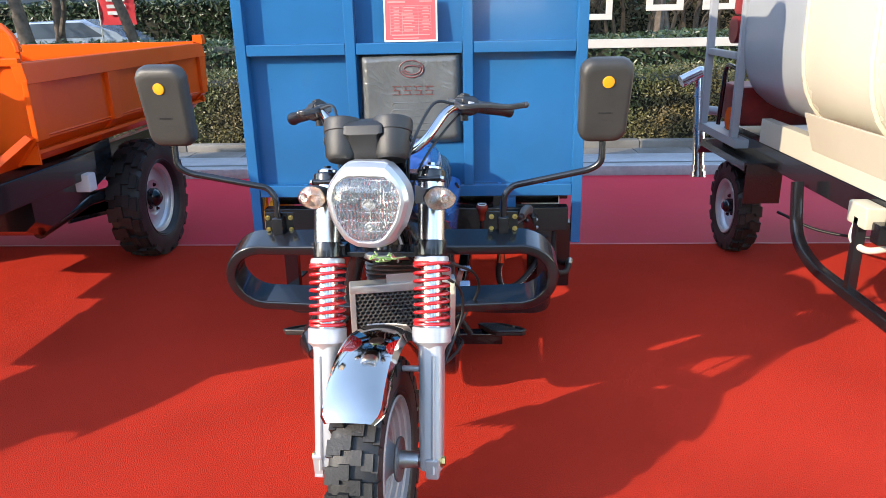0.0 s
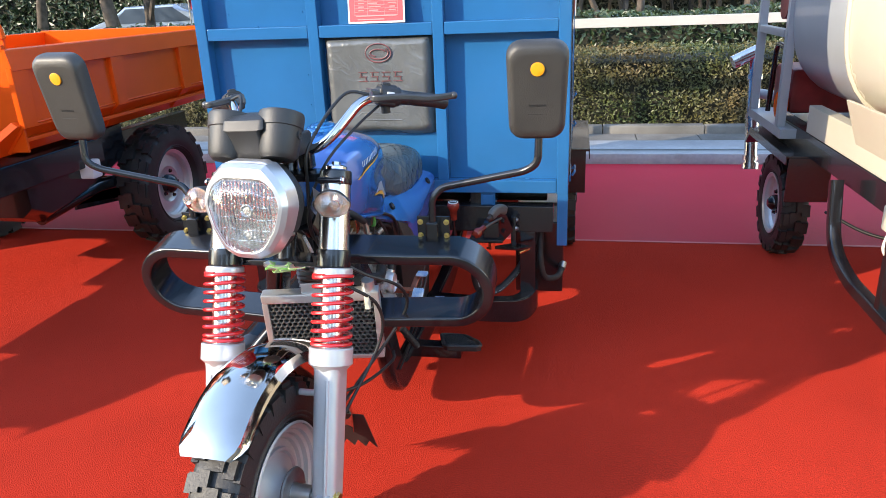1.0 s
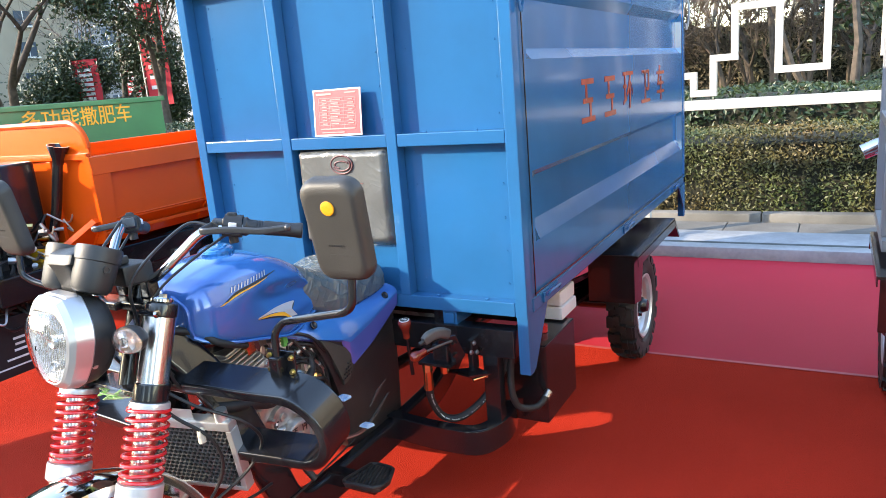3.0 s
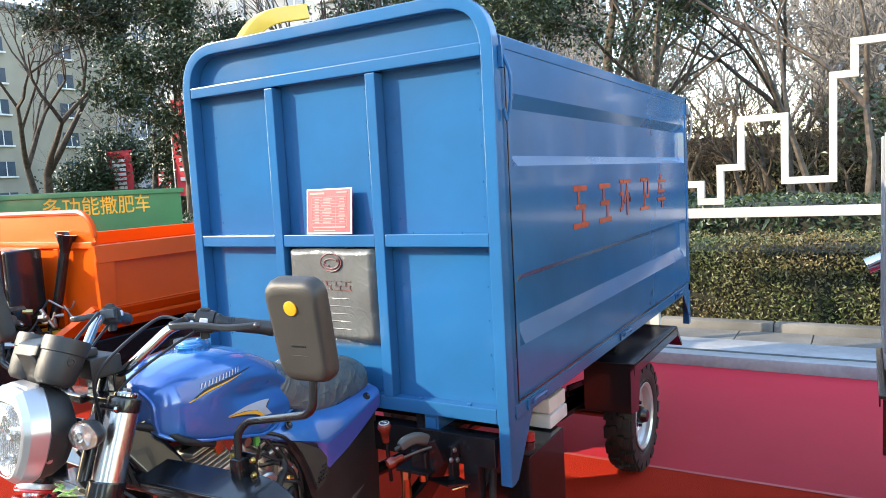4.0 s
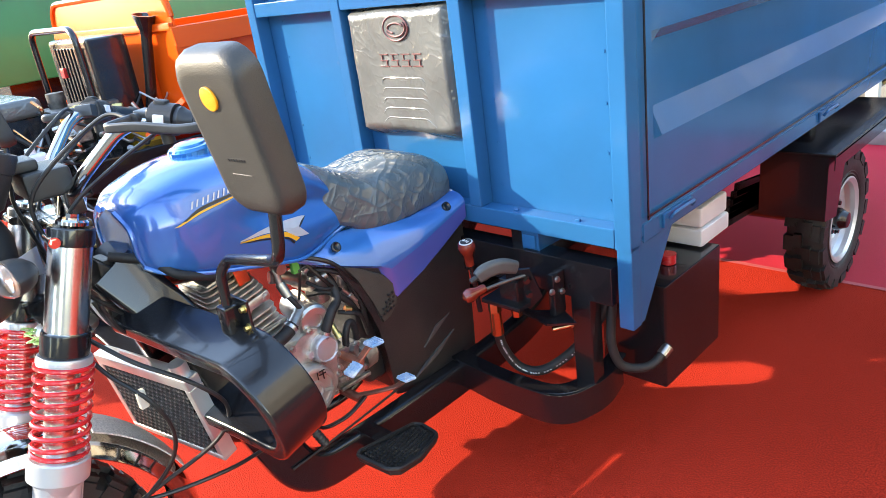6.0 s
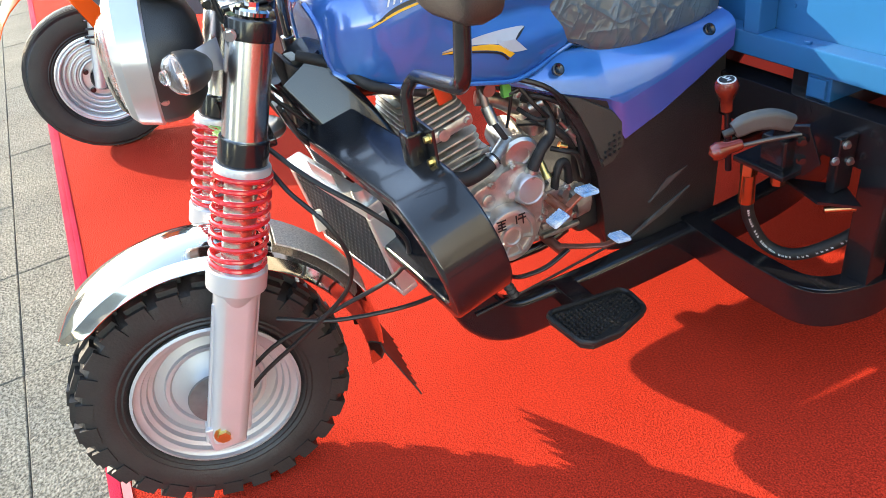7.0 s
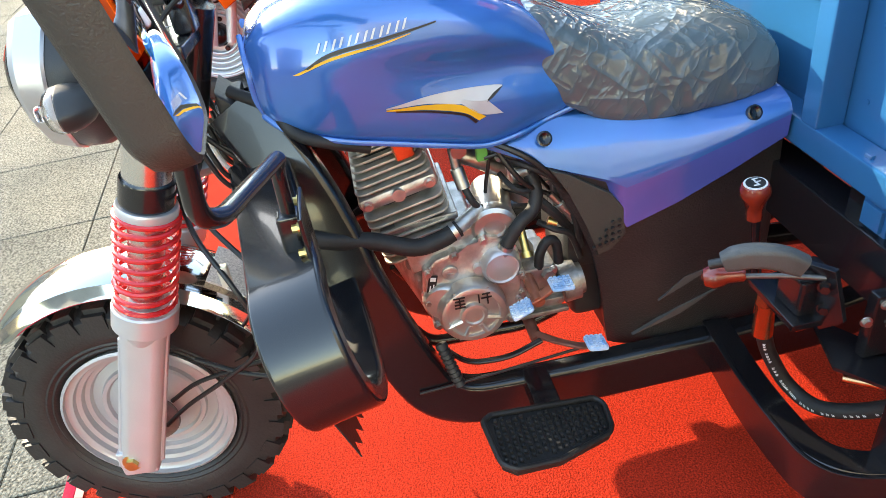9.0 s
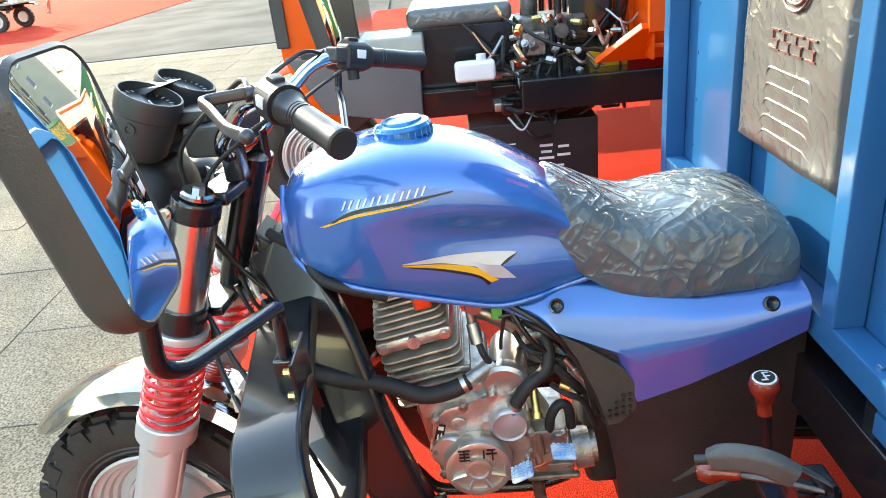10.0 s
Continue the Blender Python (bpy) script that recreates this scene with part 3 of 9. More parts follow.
# fork legs
for s in (1, -1):
    bm = bmesh.new()
    a, b = fork_at(0.26, s), fork_at(0.585, s)
    sec = [(0.026, -0.030), (0.030, -0.024), (0.030, 0.024), (0.026, 0.030), (-0.026, 0.030), (-0.030, 0.024), (-0.030, -0.024), (-0.026, -0.030)]
    add_tube(bm, [a + (b - a) * t for t in (0, 0.05, 0.5, 0.94, 1.0)], 1, section=[(x * 0.92, y * 0.92) for x, y in rrect(0.086, 0.074, 0.024, 4)], up=(1, 0, 0), taper=[0.86, 0.92, 0.96, 1.0, 1.05])
    for k in (-1, 1):
        add_tube(bm, [a + Vector((s * 0.010, k * 0.040, 0)) + (b - a) * t for t in (0.02, 0.94)], 0.0055, 8)
    p = fork_at(0.575, s)
    add_lathe(bm, [(0.034, -0.02), (0.042, 0.0), (0.0545, 0.012), (0.0545, 0.050), (0.052, 0.053), (0.02, 0.053)], p, RAKE, 30)
    add_box(bm, (s * 0.148 - 0.012, a.y - 0.034, 0.245), (s * 0.148 + 0.024 * s + 0.0, a.y + 0.034, 0.305), 0.006)
    leg = part("fork_slider", bm, FORKSILVER, trike, "satin silver fork slider", STEER)
    bm = bmesh.new()
    add_bolt(bm, (s * 0.176, AX.y, AX.z), (s, 0, 0), 0.013, 0.012)
    part("axle_nut", bm, GOLD, leg, turn=STEER)
    bm = bmesh.new()
    add_cyl(bm, fork_at(0.62, s), fork_at(0.805, s), 0.029, seg=28)
    part("fork_tube", bm, FORKCHROME, trike, "chromed inner fork tube", STEER)
    bm = bmesh.new()
    coil(bm, fork_at(0.632, s), fork_at(0.790, s), 0.0480, 0.0048, 9.5)
    part("spring", bm, REDSPRING, trike, "glossy red exposed fork spring", STEER)
    bm = bmesh.new()
    add_lathe(bm, [(0.02, 0), (0.046, 0.0), (0.048, 0.004), (0.048, 0.016), (0.046, 0.02), (0.02, 0.02)], fork_at(0.788, s), RAKE, 28)
    part("spring_cup", bm, FORKSILVER, trike, turn=STEER)
    bm = bmesh.new()
    add_lathe(bm, [(0.02, 0), (0.041, 0), (0.0425, 0.004), (0.0425, 0.040), (0.041, 0.044), (0.02, 0.044)], fork_at(0.808, s), RAKE, 28)
    add_box(bm, (s * 0.10, fork_at(0.83).y - 0.020, 0.815), (s * 0.14, fork_at(0.83).y + 0.03, 0.843), 0.004)
    part("lower_clamp", bm, BLACK, trike, "black fork clamp", STEER)
    bm = bmesh.new()
    add_cyl(bm, fork_at(0.848, s), fork_at(1.000, s), 0.0375, seg=36)
    part("fork_shroud", bm, FORKCHROME, trike, "polished chrome upper fork shroud", STEER)
    bm = bmesh.new()
    add_lathe(bm, [(0.02, 0), (0.038, 0), (0.040, 0.004), (0.040, 0.030), (0.038, 0.034), (0.02, 0.034)], fork_at(0.999, s), RAKE, 28)
    q = fork_at(1.018, s)
    add_cyl(bm, q + Vector((s * -0.030, -0.036, 0)), q + Vector((s * 0.030, -0.036, 0.0)), 0.008, seg=12)
    add_box(bm, (min(0, s * 0.13), q.y - 0.018, 1.008), (max(0, s * 0.13), q.y + 0.045, 1.030), 0.005)
    crown = part("top_clamp", bm, BLACK, trike, "black top fork clamp", STEER)
    bm = bmesh.new()
    add_lathe(bm, [(0.006, 0.006), (0.010, 0.010), (0.024, 0.010), (0.028, 0.006), (0.028, 0.0), (0.005, 0.0)], fork_at(1.034, s), RAKE, 24)
    add_cyl(bm, fork_at(1.040, s), fork_at(1.052, s), 0.011, seg=6)
    add_bolt(bm, q + Vector((0.032 * s, -0.036, 0)), (s, 0, 0), 0.007, 0.008)
    part("fork_cap", bm, CHROME, crown, turn=STEER)
bm = bmesh.new()
add_cyl(bm, HEAD - RAKE * 0.20, HEAD + RAKE * 0.06, 0.026, seg=20)
add_box(bm, (-0.12, 0.215, 0.806), (0.12, 0.285, 0.822), 0.004)
part("steering_head", bm, BLACK, trike, "black steering head tube", STEER)

# chrome mudguard and serrated flap
MC = Vector((0, 0.030, 0.280))
bm = bmesh.new()
outer, inner = [], []
N = 40
for i in range(N + 1):
    t = i / N
    a = radians(133 - 139 * t)
    R = 0.352 + 0.010 * math.sin(math.pi * t)
    w = 0.079 - 0.020 * max(0.0, 1 - t / 0.05) ** 2
    d = Vector((0, math.cos(a), math.sin(a)))
    c = MC + d * R
    cs = [(-w - 0.004, -0.038), (-w, -0.030), (-w * 0.93, -0.014), (-w * 0.7, -0.003), (-w * 0.35, 0.004), (0, 0.006), (w * 0.35, 0.004), (w * 0.7, -0.003), (w * 0.93, -0.014), (w, -0.030), (w + 0.004, -0.038)]
    lift = 1.0 if t > 0.06 else 0.35 + 11 * t
    outer.append([c + Vector((x, 0, 0)) + d * (h * lift) for x, h in cs])
    inner.append([c + Vector((x * 0.985, 0, 0)) + d * (h * lift - 0.0022) for x, h in cs])
add_loft(bm, [o + n[::-1] for o, n in zip(outer, inner)])
guard = part("mudguard", bm, mat("mudguard_chrome", (0.55, 0.525, 0.49), 0.075, 1, 0.05, 6), trike, "mirror-polished chrome front mudguard", STEER)
bm = bmesh.new()
rows = []
for i in range(9):
    a = radians(58 - 36 * i / 8)
    d = Vector((0, math.cos(a), math.sin(a)))
    rows.append([MC + d * (0.3680 + 0.008 * (1 - (x / 0.06) ** 2) * 0.5) + Vector((x, 0, 0)) for x in (-0.06, -0.03, 0, 0.03, 0.06)])
vs = [[bm.verts.new(p) for p in r] for r in rows]
for p, q in zip(vs, vs[1:]):
    for k in range(4):
        bm.faces.new((p[k], p[k + 1], q[k + 1], q[k]))
r = bmesh.ops.extrude_face_region(bm, geom=bm.faces[:])
bmesh.ops.translate(bm, verts=[g for g in r["geom"] if isinstance(g, bmesh.types.BMVert)], vec=(0, 0.002, 0.003))
part("grip_pad", bm, mat("grey_mesh_pad", (0.72, 0.69, 0.63), 0.45, 0.0, 0.25, 260, 1.2, 260), guard, "grey woven-look pad on the mudguard", STEER)
bm = bmesh.new()
e = MC + Vector((0, math.cos(radians(-4)), math.sin(radians(-4)))) * 0.345
poly = [e + Vector((-0.105, -0.004, 0.03)), e + Vector((0.105, -0.004, 0.03))]
low = []
for k in range(13):
    x = 0.112 - 0.224 * k / 12
    low.append(e + Vector((x, 0.052 if k % 2 == 0 else 0.040, -0.118 if k % 2 == 0 else -0.088)))
add_prism(bm, poly + low, (0, 0.003, 0.0012))
part("mud_flap", bm, RUBBER, guard, "black rubber mud flap with a saw-tooth hem", STEER)
for s in (1, -1):
    bm = bmesh.new()
    q = fork_at(0.515, s)
    add_cyl(bm, (s * 0.066, q.y, q.z), (s * 0.125, q.y, q.z), 0.0085, seg=12)
    part("mudguard_stay", bm, FORKSILVER, guard, turn=STEER)

# headlight
LT = Matrix.Translation((-0.012, 0.086, 0.983)) @ Matrix.Rotation(radians(-8), 4, "Z") @ Matrix.Rotation(radians(-9), 4, "X") @ Matrix.Diagonal((1.04, 1, 0.940, 1))
LENS = [(0.046, 0.086), (0.076, 0.062), (0.088, 0.022), (0.074, -0.034), (0.046, -0.080), (0.020, -0.094)]
RIM = [(0.055, 0.122), (0.099, 0.064), (0.107, 0.020), (0.093, -0.038), (0.062, -0.090), (0.027, -0.110)]


def outline(k, y, ring_=LENS, n=5, soft_=0.115, lean=0.0):
    half = [Vector((x * k, y - lean * z * k, z * k)) for x, z in ring_]
    pts = half + [Vector((-p.x, p.y, p.z)) for p in reversed(half)]
    out = []
    for i in range(len(pts)):
        a, b, c, d = pts[i - 1], pts[i], pts[(i + 1) % len(pts)], pts[(i + 2) % len(pts)]
        for j in range(n):
            t = j / n
            out.append(b * (1 - t) + c * t + (b * 2 - a - c + c * 2 - b - d) * (soft_ * (1 - t) * t))
    return out


bm = bmesh.new()
add_loft(bm, [outline(0.97, 0.016), outline(0.985, -0.002, lean=0.05), outline(1.02, -0.007, lean=0.05), outline(0.90, -0.004, RIM, lean=0.05), outline(0.985, 0.008, RIM, lean=0.03), outline(1.0, 0.019, RIM), outline(1.03, 0.046, RIM), outline(1.0, 0.050, RIM), outline(0.95, 0.046, RIM)], cap=False)
head = part("headlight", bm, BEZEL, trike, "silver shield-shaped headlight with black shell", LT, sharp=24)
bm = bmesh.new()
add_loft(bm, [outline(0.97, 0.044, RIM), outline(1.0, 0.054, RIM), outline(0.96, 0.085, RIM), outline(0.80, 0.112, RIM), outline(0.55, 0.128, RIM), outline(0.25, 0.132, RIM)])
part("shell", bm, PLASTIC, head, "black headlight shell", LT)
bm = bmesh.new()
add_loft(bm, [outline(0.985, 0.004), outline(0.95, 0.020), outline(0.75, 0.046), outline(0.45, 0.062), outline(0.20, 0.068)])
part("reflector", bm, LAMPMETAL, head, "faceted chrome reflector", LT, sharp=20)
bm = bmesh.new()
add_loft(bm, [outline(0.985, 0.0, lean=0.05), outline(0.97, -0.010, lean=0.06), outline(0.88, -0.020, lean=0.07), outline(0.64, -0.028, lean=0.06), outline(0.34, -0.032, lean=0.05), outline(0.06, -0.033), outline(0.06, -0.030), outline(0.34, -0.029, lean=0.05), outline(0.63, -0.025, lean=0.06), outline(0.86, -0.017, lean=0.07), outline(0.955, -0.008, lean=0.06), outline(0.97, 0.0, lean=0.05)], cap=False)
lens = part("lens", bm, LAMPGLASS, head, "clear fluted headlight lens", LT)
lens.visible_shadow = False
for z, w in ((0.072, 0.052), (0.054, 0.066), (0.036, 0.072)):
    for k in range(9):
        x = (k - 4) / 4 * w
        bm = bmesh.new()
        add_box(bm, (x - 0.0052, 0.006, z - 0.008), (x + 0.0052, 0.016, z + 0.008), 0.002, seg=1)
        part("prism", bm, LAMPMETAL, head, turn=LT)
for x, z, r_ in ((0.004, 0.008, 0.017), (0.006, -0.052, 0.012)):
    bm = bmesh.new()
    add_lathe(bm, [(r_ * 1.5, 0.05), (r_ * 1.4, 0.030), (r_, 0.012), (r_, 0.004), (r_ * 0.8, 0.0), (r_ * 0.55, 0.004), (0.001, 0.003)], (x, 0.0, z), (0, 1, 0), 24)
    part("bulb", bm, mat("bulb_shield", (0.45, 0.46, 0.46), 0.22, 0.8, 0.2, 60), head, "small round bulb shield", LT)
bm = bmesh.new()
add_prism(bm, [(-0.046, -0.004, 0.092), (0.046, -0.004, 0.092), (0.054, 0.012, 0.122), (0.040, 0.016, 0.128), (-0.040, 0.016, 0.128), (-0.054, 0.012, 0.122)], (0, 0.030, 0.004), 0.003)
part("brow", bm, BEZEL, head, "raised silver brow", LT)
bm = bmesh.new()
add_bolt(bm, (0.085, 0.058, -0.050), (0.9, 0.0, -0.3), 0.005, 0.004)
part("shell_screw", bm, STEEL, head, turn=LT)

# indicators
for s, c in ((1, (0.172, 0.158, 0.990)), (-1, (-0.171, 0.180, 0.990))):
    IM = Matrix.Translation(c) @ Matrix.Rotation(radians(-6 + s * 14), 4, "Z") @ Matrix.Diagonal((s, 1, 1, 1))

    def drop(k, y, dx=0.0):
        h = [(-0.043, 0.004), (-0.030, 0.024), (-0.004, 0.032), (0.022, 0.026), (0.040, 0.008), (0.044, -0.004), (0.034, -0.022), (0.008, -0.032), (-0.022, -0.029), (-0.040, -0.010)]
        return spline([(x * k + dx, y, z * k) for x, z in h + h[:1]], 4)[:-1]
    bm = bmesh.new()
    add_loft(bm, [drop(0.97, -0.002), drop(1.0, 0.002), drop(0.94, 0.018, -0.002), drop(0.74, 0.034, -0.005), drop(0.40, 0.046, -0.008), drop(0.15, 0.050, -0.008)])
    ind = part("indicator", bm, GREYPLASTIC, trike, "dark grey indicator pod with clear lens", IM)
    bm = bmesh.new()
    add_loft(bm, [drop(0.98, -0.002), drop(0.97, -0.008), drop(0.80, -0.018), drop(0.52, -0.024), drop(0.2, -0.026), drop(0.05, -0.026), drop(0.05, -0.024), drop(0.5, -0.022), drop(0.78, -0.016), drop(0.94, -0.007), drop(0.95, -0.002)], cap=False)
    l = part("indicator_lens", bm, GLASS, ind, "clear indicator lens", IM)
    l.visible_shadow = False
    bm = bmesh.new()
    for k in range(28):
        a = 2 * math.pi * k / 28
        add_tube(bm, [(0.006 * math.cos(a), -0.006, 0.006 * math.sin(a)), (0.024 * math.cos(a), -0.004, 0.024 * math.sin(a))], 0.0016, 4)
    add_loft(bm, [drop(0.93, -0.003), drop(0.6, -0.001), drop(0.1, 0.0)])
    part("indicator_reflector", bm, mat("indicator_reflector", (0.50, 0.48, 0.46), 0.2, 0.9, 0.3, 45, col2=(0.55, 0.30, 0.18)), ind, "ribbed amber-tinted reflector", IM)
    bm = bmesh.new()
    add_lathe(bm, [(0.010, 0.0), (0.012, 0.003), (0.010, 0.010), (0.004, 0.013), (0.001, 0.013)], (0.012, -0.022, 0.004), (0, -1, 0), 16)
    l = part("lens_nub", bm, GLASS, ind, turn=IM)
    l.visible_shadow = False
    bm = bmesh.new()
    add_prism(bm, [(s * 0.135, c[1] + 0.030, 1.008), (s * 0.100, 0.232, 1.010), (s * 0.100, 0.232, 0.958), (s * 0.130, c[1] + 0.034, 0.972)], (s * 0.004, -0.006, 0))
    part("bracket", bm, BEZEL, ind, "bare metal bracket")

# instrument pods
bm = bmesh.new()
PT = Vector((0, 0.44, 0.90)).normalized()
for s in (1, -1):
    c = Vector((s * 0.067, 0.200, 1.140))
    add_lathe(bm, [(0.016, -0.060), (0.036, -0.057), (0.045, -0.046), (0.0485, -0.010), (0.0495, 0.016), (0.0520, 0.018), (0.0535, 0.044), (0.0515, 0.052), (0.0485, 0.052), (0.0465, 0.040), (0.0465, 0.034), (0.002, 0.034)], c, PT, 40)
add_loft(bm, [[(x * k, y0 + dy, z) for x, dy in ((-0.046, 0.05), (-0.046, 0.006), (-0.038, 0.0), (0.038, 0.0), (0.046, 0.006), (0.046, 0.05))] for k, y0, z in ((0.72, 0.176, 1.080), (0.80, 0.162, 1.090), (0.86, 0.154, 1.140), (0.92, 0.146, 1.160), (1.12, 0.146, 1.164), (1.10, 0.156, 1.184), (0.90, 0.176, 1.192))])
add_box(bm, (-0.075, 0.262, 1.075), (0.075, 0.345, 1.128), 0.008)
add_box(bm, (-0.050, 0.240, 1.128), (0.050, 0.300, 1.150), 0.006)
for s in (1, -1):
    add_lathe(bm, [(0.010, 0.0), (0.010, 0.003), (0.006, 0.003), (0.005, 0.001), (0.001, 0.001)], Vector((s * 0.116, 0.200, 1.140)), (s, 0, 0), 16)
pods = part("instrument_pod", bm, GREYPLASTIC, trike, "matt black twin instrument housing", STEER)
for s in (1, -1):
    c = Vector((s * 0.067, 0.200, 1.140)) + PT * 0.036
    bm = bmesh.new()
    add_lathe(bm, [(0.0455, 0), (0.0455, 0.0015), (0.001, 0.0015)], c, PT, 32)
    dial = part("dial", bm, mat("black_dial", (0.012, 0.012, 0.014), 0.3), pods, "black dial face", STEER)
    bm = bmesh.new()
    u, v = basis_of(PT)
    for k in range(20):
        a = radians(40 + 280 * k / 19)
        d = u * math.cos(a) + v * math.sin(a)
        add_tube(bm, [c + PT * 0.002 + d * 0.036, c + PT * 0.002 + d * (0.043)], 0.0007, 4)
    add_tube(bm, [c + PT * 0.003, c + PT * 0.003 + (u * 0.6 + v * 0.8) * 0.04], 0.0015, 4)
    part("dial_marks", bm, LETTERWHITE, pods, turn=STEER)

# handlebar with grips, levers and cables
for s in (1, -1):
    path = fillet([(s * 0.0, 0.335, 1.075), (s * 0.085, 0.335, 1.078), (s * 0.130, 0.350, 1.110), (s * 0.188, 0.430, 1.190), (s * 0.236, 0.500, 1.182), (s * 0.346, 0.600, 1.150)], 0.045, 7)
    bm = bmesh.new()
    add_tube(bm, path, 0.0125, 16)
    bar = part("handlebar", bm, CHROME, trike, "bent chrome handlebar", STEER)
    a, b = Vector((s * 0.245, 0.508, 1.1795)), Vector((s * 0.353, 0.606, 1.148))
    d = (b - a).normalized()
    bm = bmesh.new()
    prof = [(0.012, 0.0), (0.024, 0.0), (0.025, 0.008), (0.0195, 0.016)]
    L = (b - a).length
    for k in range(3):
        h = 0.030 + 0.007 * k
        prof += [(0.0185, h), (0.0185, h + 0.004), (0.0172, h + 0.0045), (0.0172, h + 0.006)]
    prof += [(0.0188, 0.055), (0.0182, L * 0.75), (0.0192, L - 0.016), (0.0205, L - 0.012), (0.0205, L - 0.002), (0.018, L), (0.004, L)]
    add_lathe(bm, prof, a, d, 20)
    part("grip", bm, mat("grip_rubber", (0.026, 0.026, 0.027), 0.36, 0, 0.15, 20, 0.06, 300), bar, "dark ribbed rubber grip", STEER)
    bm = bmesh.new()
    fr = facing(a - d * 0.028, d, (0, 0, 1))
    add_box(bm, (-0.024, -0.026, -0.022), (0.026, 0.022, 0.024), 0.008, m=fr, seg=3)
    add_cyl(bm, a - d * 0.046, a - d * 0.002, 0.029, seg=24)
    add_box(bm, (-0.014, 0.018, -0.010), (0.010, 0.034, 0.010), 0.004, m=fr)
    add_cyl(bm, a - d * 0.03 + Vector((0, 0, -0.045)), a - d * 0.03, 0.012, seg=14)
    sw = part("switch_block", bm, PLASTIC, bar, "black switch block", STEER)
    bm = bmesh.new()
    add_box(bm, (-0.006, -0.004, 0.024), (0.014, 0.012, 0.031), 0.002, m=fr)
    part("switch_button", bm, WHITE, bar, turn=STEER)
    bm = bmesh.new()
    q = a - d * 0.055
    side = Vector((s * d.y, -s * d.x, 0)) * 1.0
    fwd = Vector((0, -1, 0.15)).normalized()
    add_box(bm, (-0.022, -0.014, -0.020), (0.020, 0.014, 0.020), 0.005, m=facing(q, d, (0, 0, 1)))
    add_tube(bm, [q + fwd * 0.018, q + fwd * 0.040 + d * 0.012], 0.011, 10)
    mirror_x = Vector((s, 1, 1))
    pivot, tip = STEER.inverted() @ Vector((0.235, 0.357, 1.205)) * mirror_x, STEER.inverted() @ Vector((0.414, 0.470, 1.192)) * mirror_x
    lp = fillet([q + fwd * 0.030, pivot + Vector((s * -0.006, 0, -0.004)), pivot.lerp(tip, 0.30), pivot.lerp(tip, 0.72) + Vector((0, -0.006, -0.006)), tip], 0.022)
    if s < 0:
        lp = lp[:7]
    add_tube(bm, lp, 1, section=rrect(0.010, 0.017, 0.0045), up=(0, 0, 1), taper=[1.0] * len(lp))
    e_ = lp[-1]
    bmesh.ops.create_uvsphere(bm, u_segments=12, v_segments=8, radius=0.0095, matrix=Matrix.Translation(e_))
    part("lever", bm, mat("dark_grey_alloy", (0.085, 0.085, 0.088), 0.32, 0.6, 0.1, 20), bar, "clutch and brake lever", STEER)
    bm = bmesh.new()
    add_tube(bm, spline([q + fwd * 0.03, q + Vector((-s * 0.06, -0.07, 0.01)), Vector((s * 0.10, 0.27, 1.10)), Vector((s * 0.085, 0.265, 1.0)), Vector((s * 0.06, 0.30, 0.88)), Vector((s * 0.05, 0.36, 0.80))]), 0.0042, 8)
    add_tube(bm, spline([a - d * 0.04 + Vector((0, 0, -0.02)), Vector((s * 0.17, 0.40, 1.12)), Vector((s * 0.12, 0.31, 1.05)), Vector((s * 0.075, 0.27, 0.94)), Vector((s * 0.05, 0.33, 0.84)), Vector((s * 0.05, 0.42, 0.80))]), 0.0036, 8)
    part("control_cable", bm, WIRE, bar, turn=STEER)
for s in (1, -1):
    bm = bmesh.new()
    add_box(bm, (s * 0.055 - 0.018, 0.318, 1.030), (s * 0.055 + 0.018, 0.352, 1.092), 0.006)
    part("bar_riser", bm, BLACK, trike, turn=STEER)

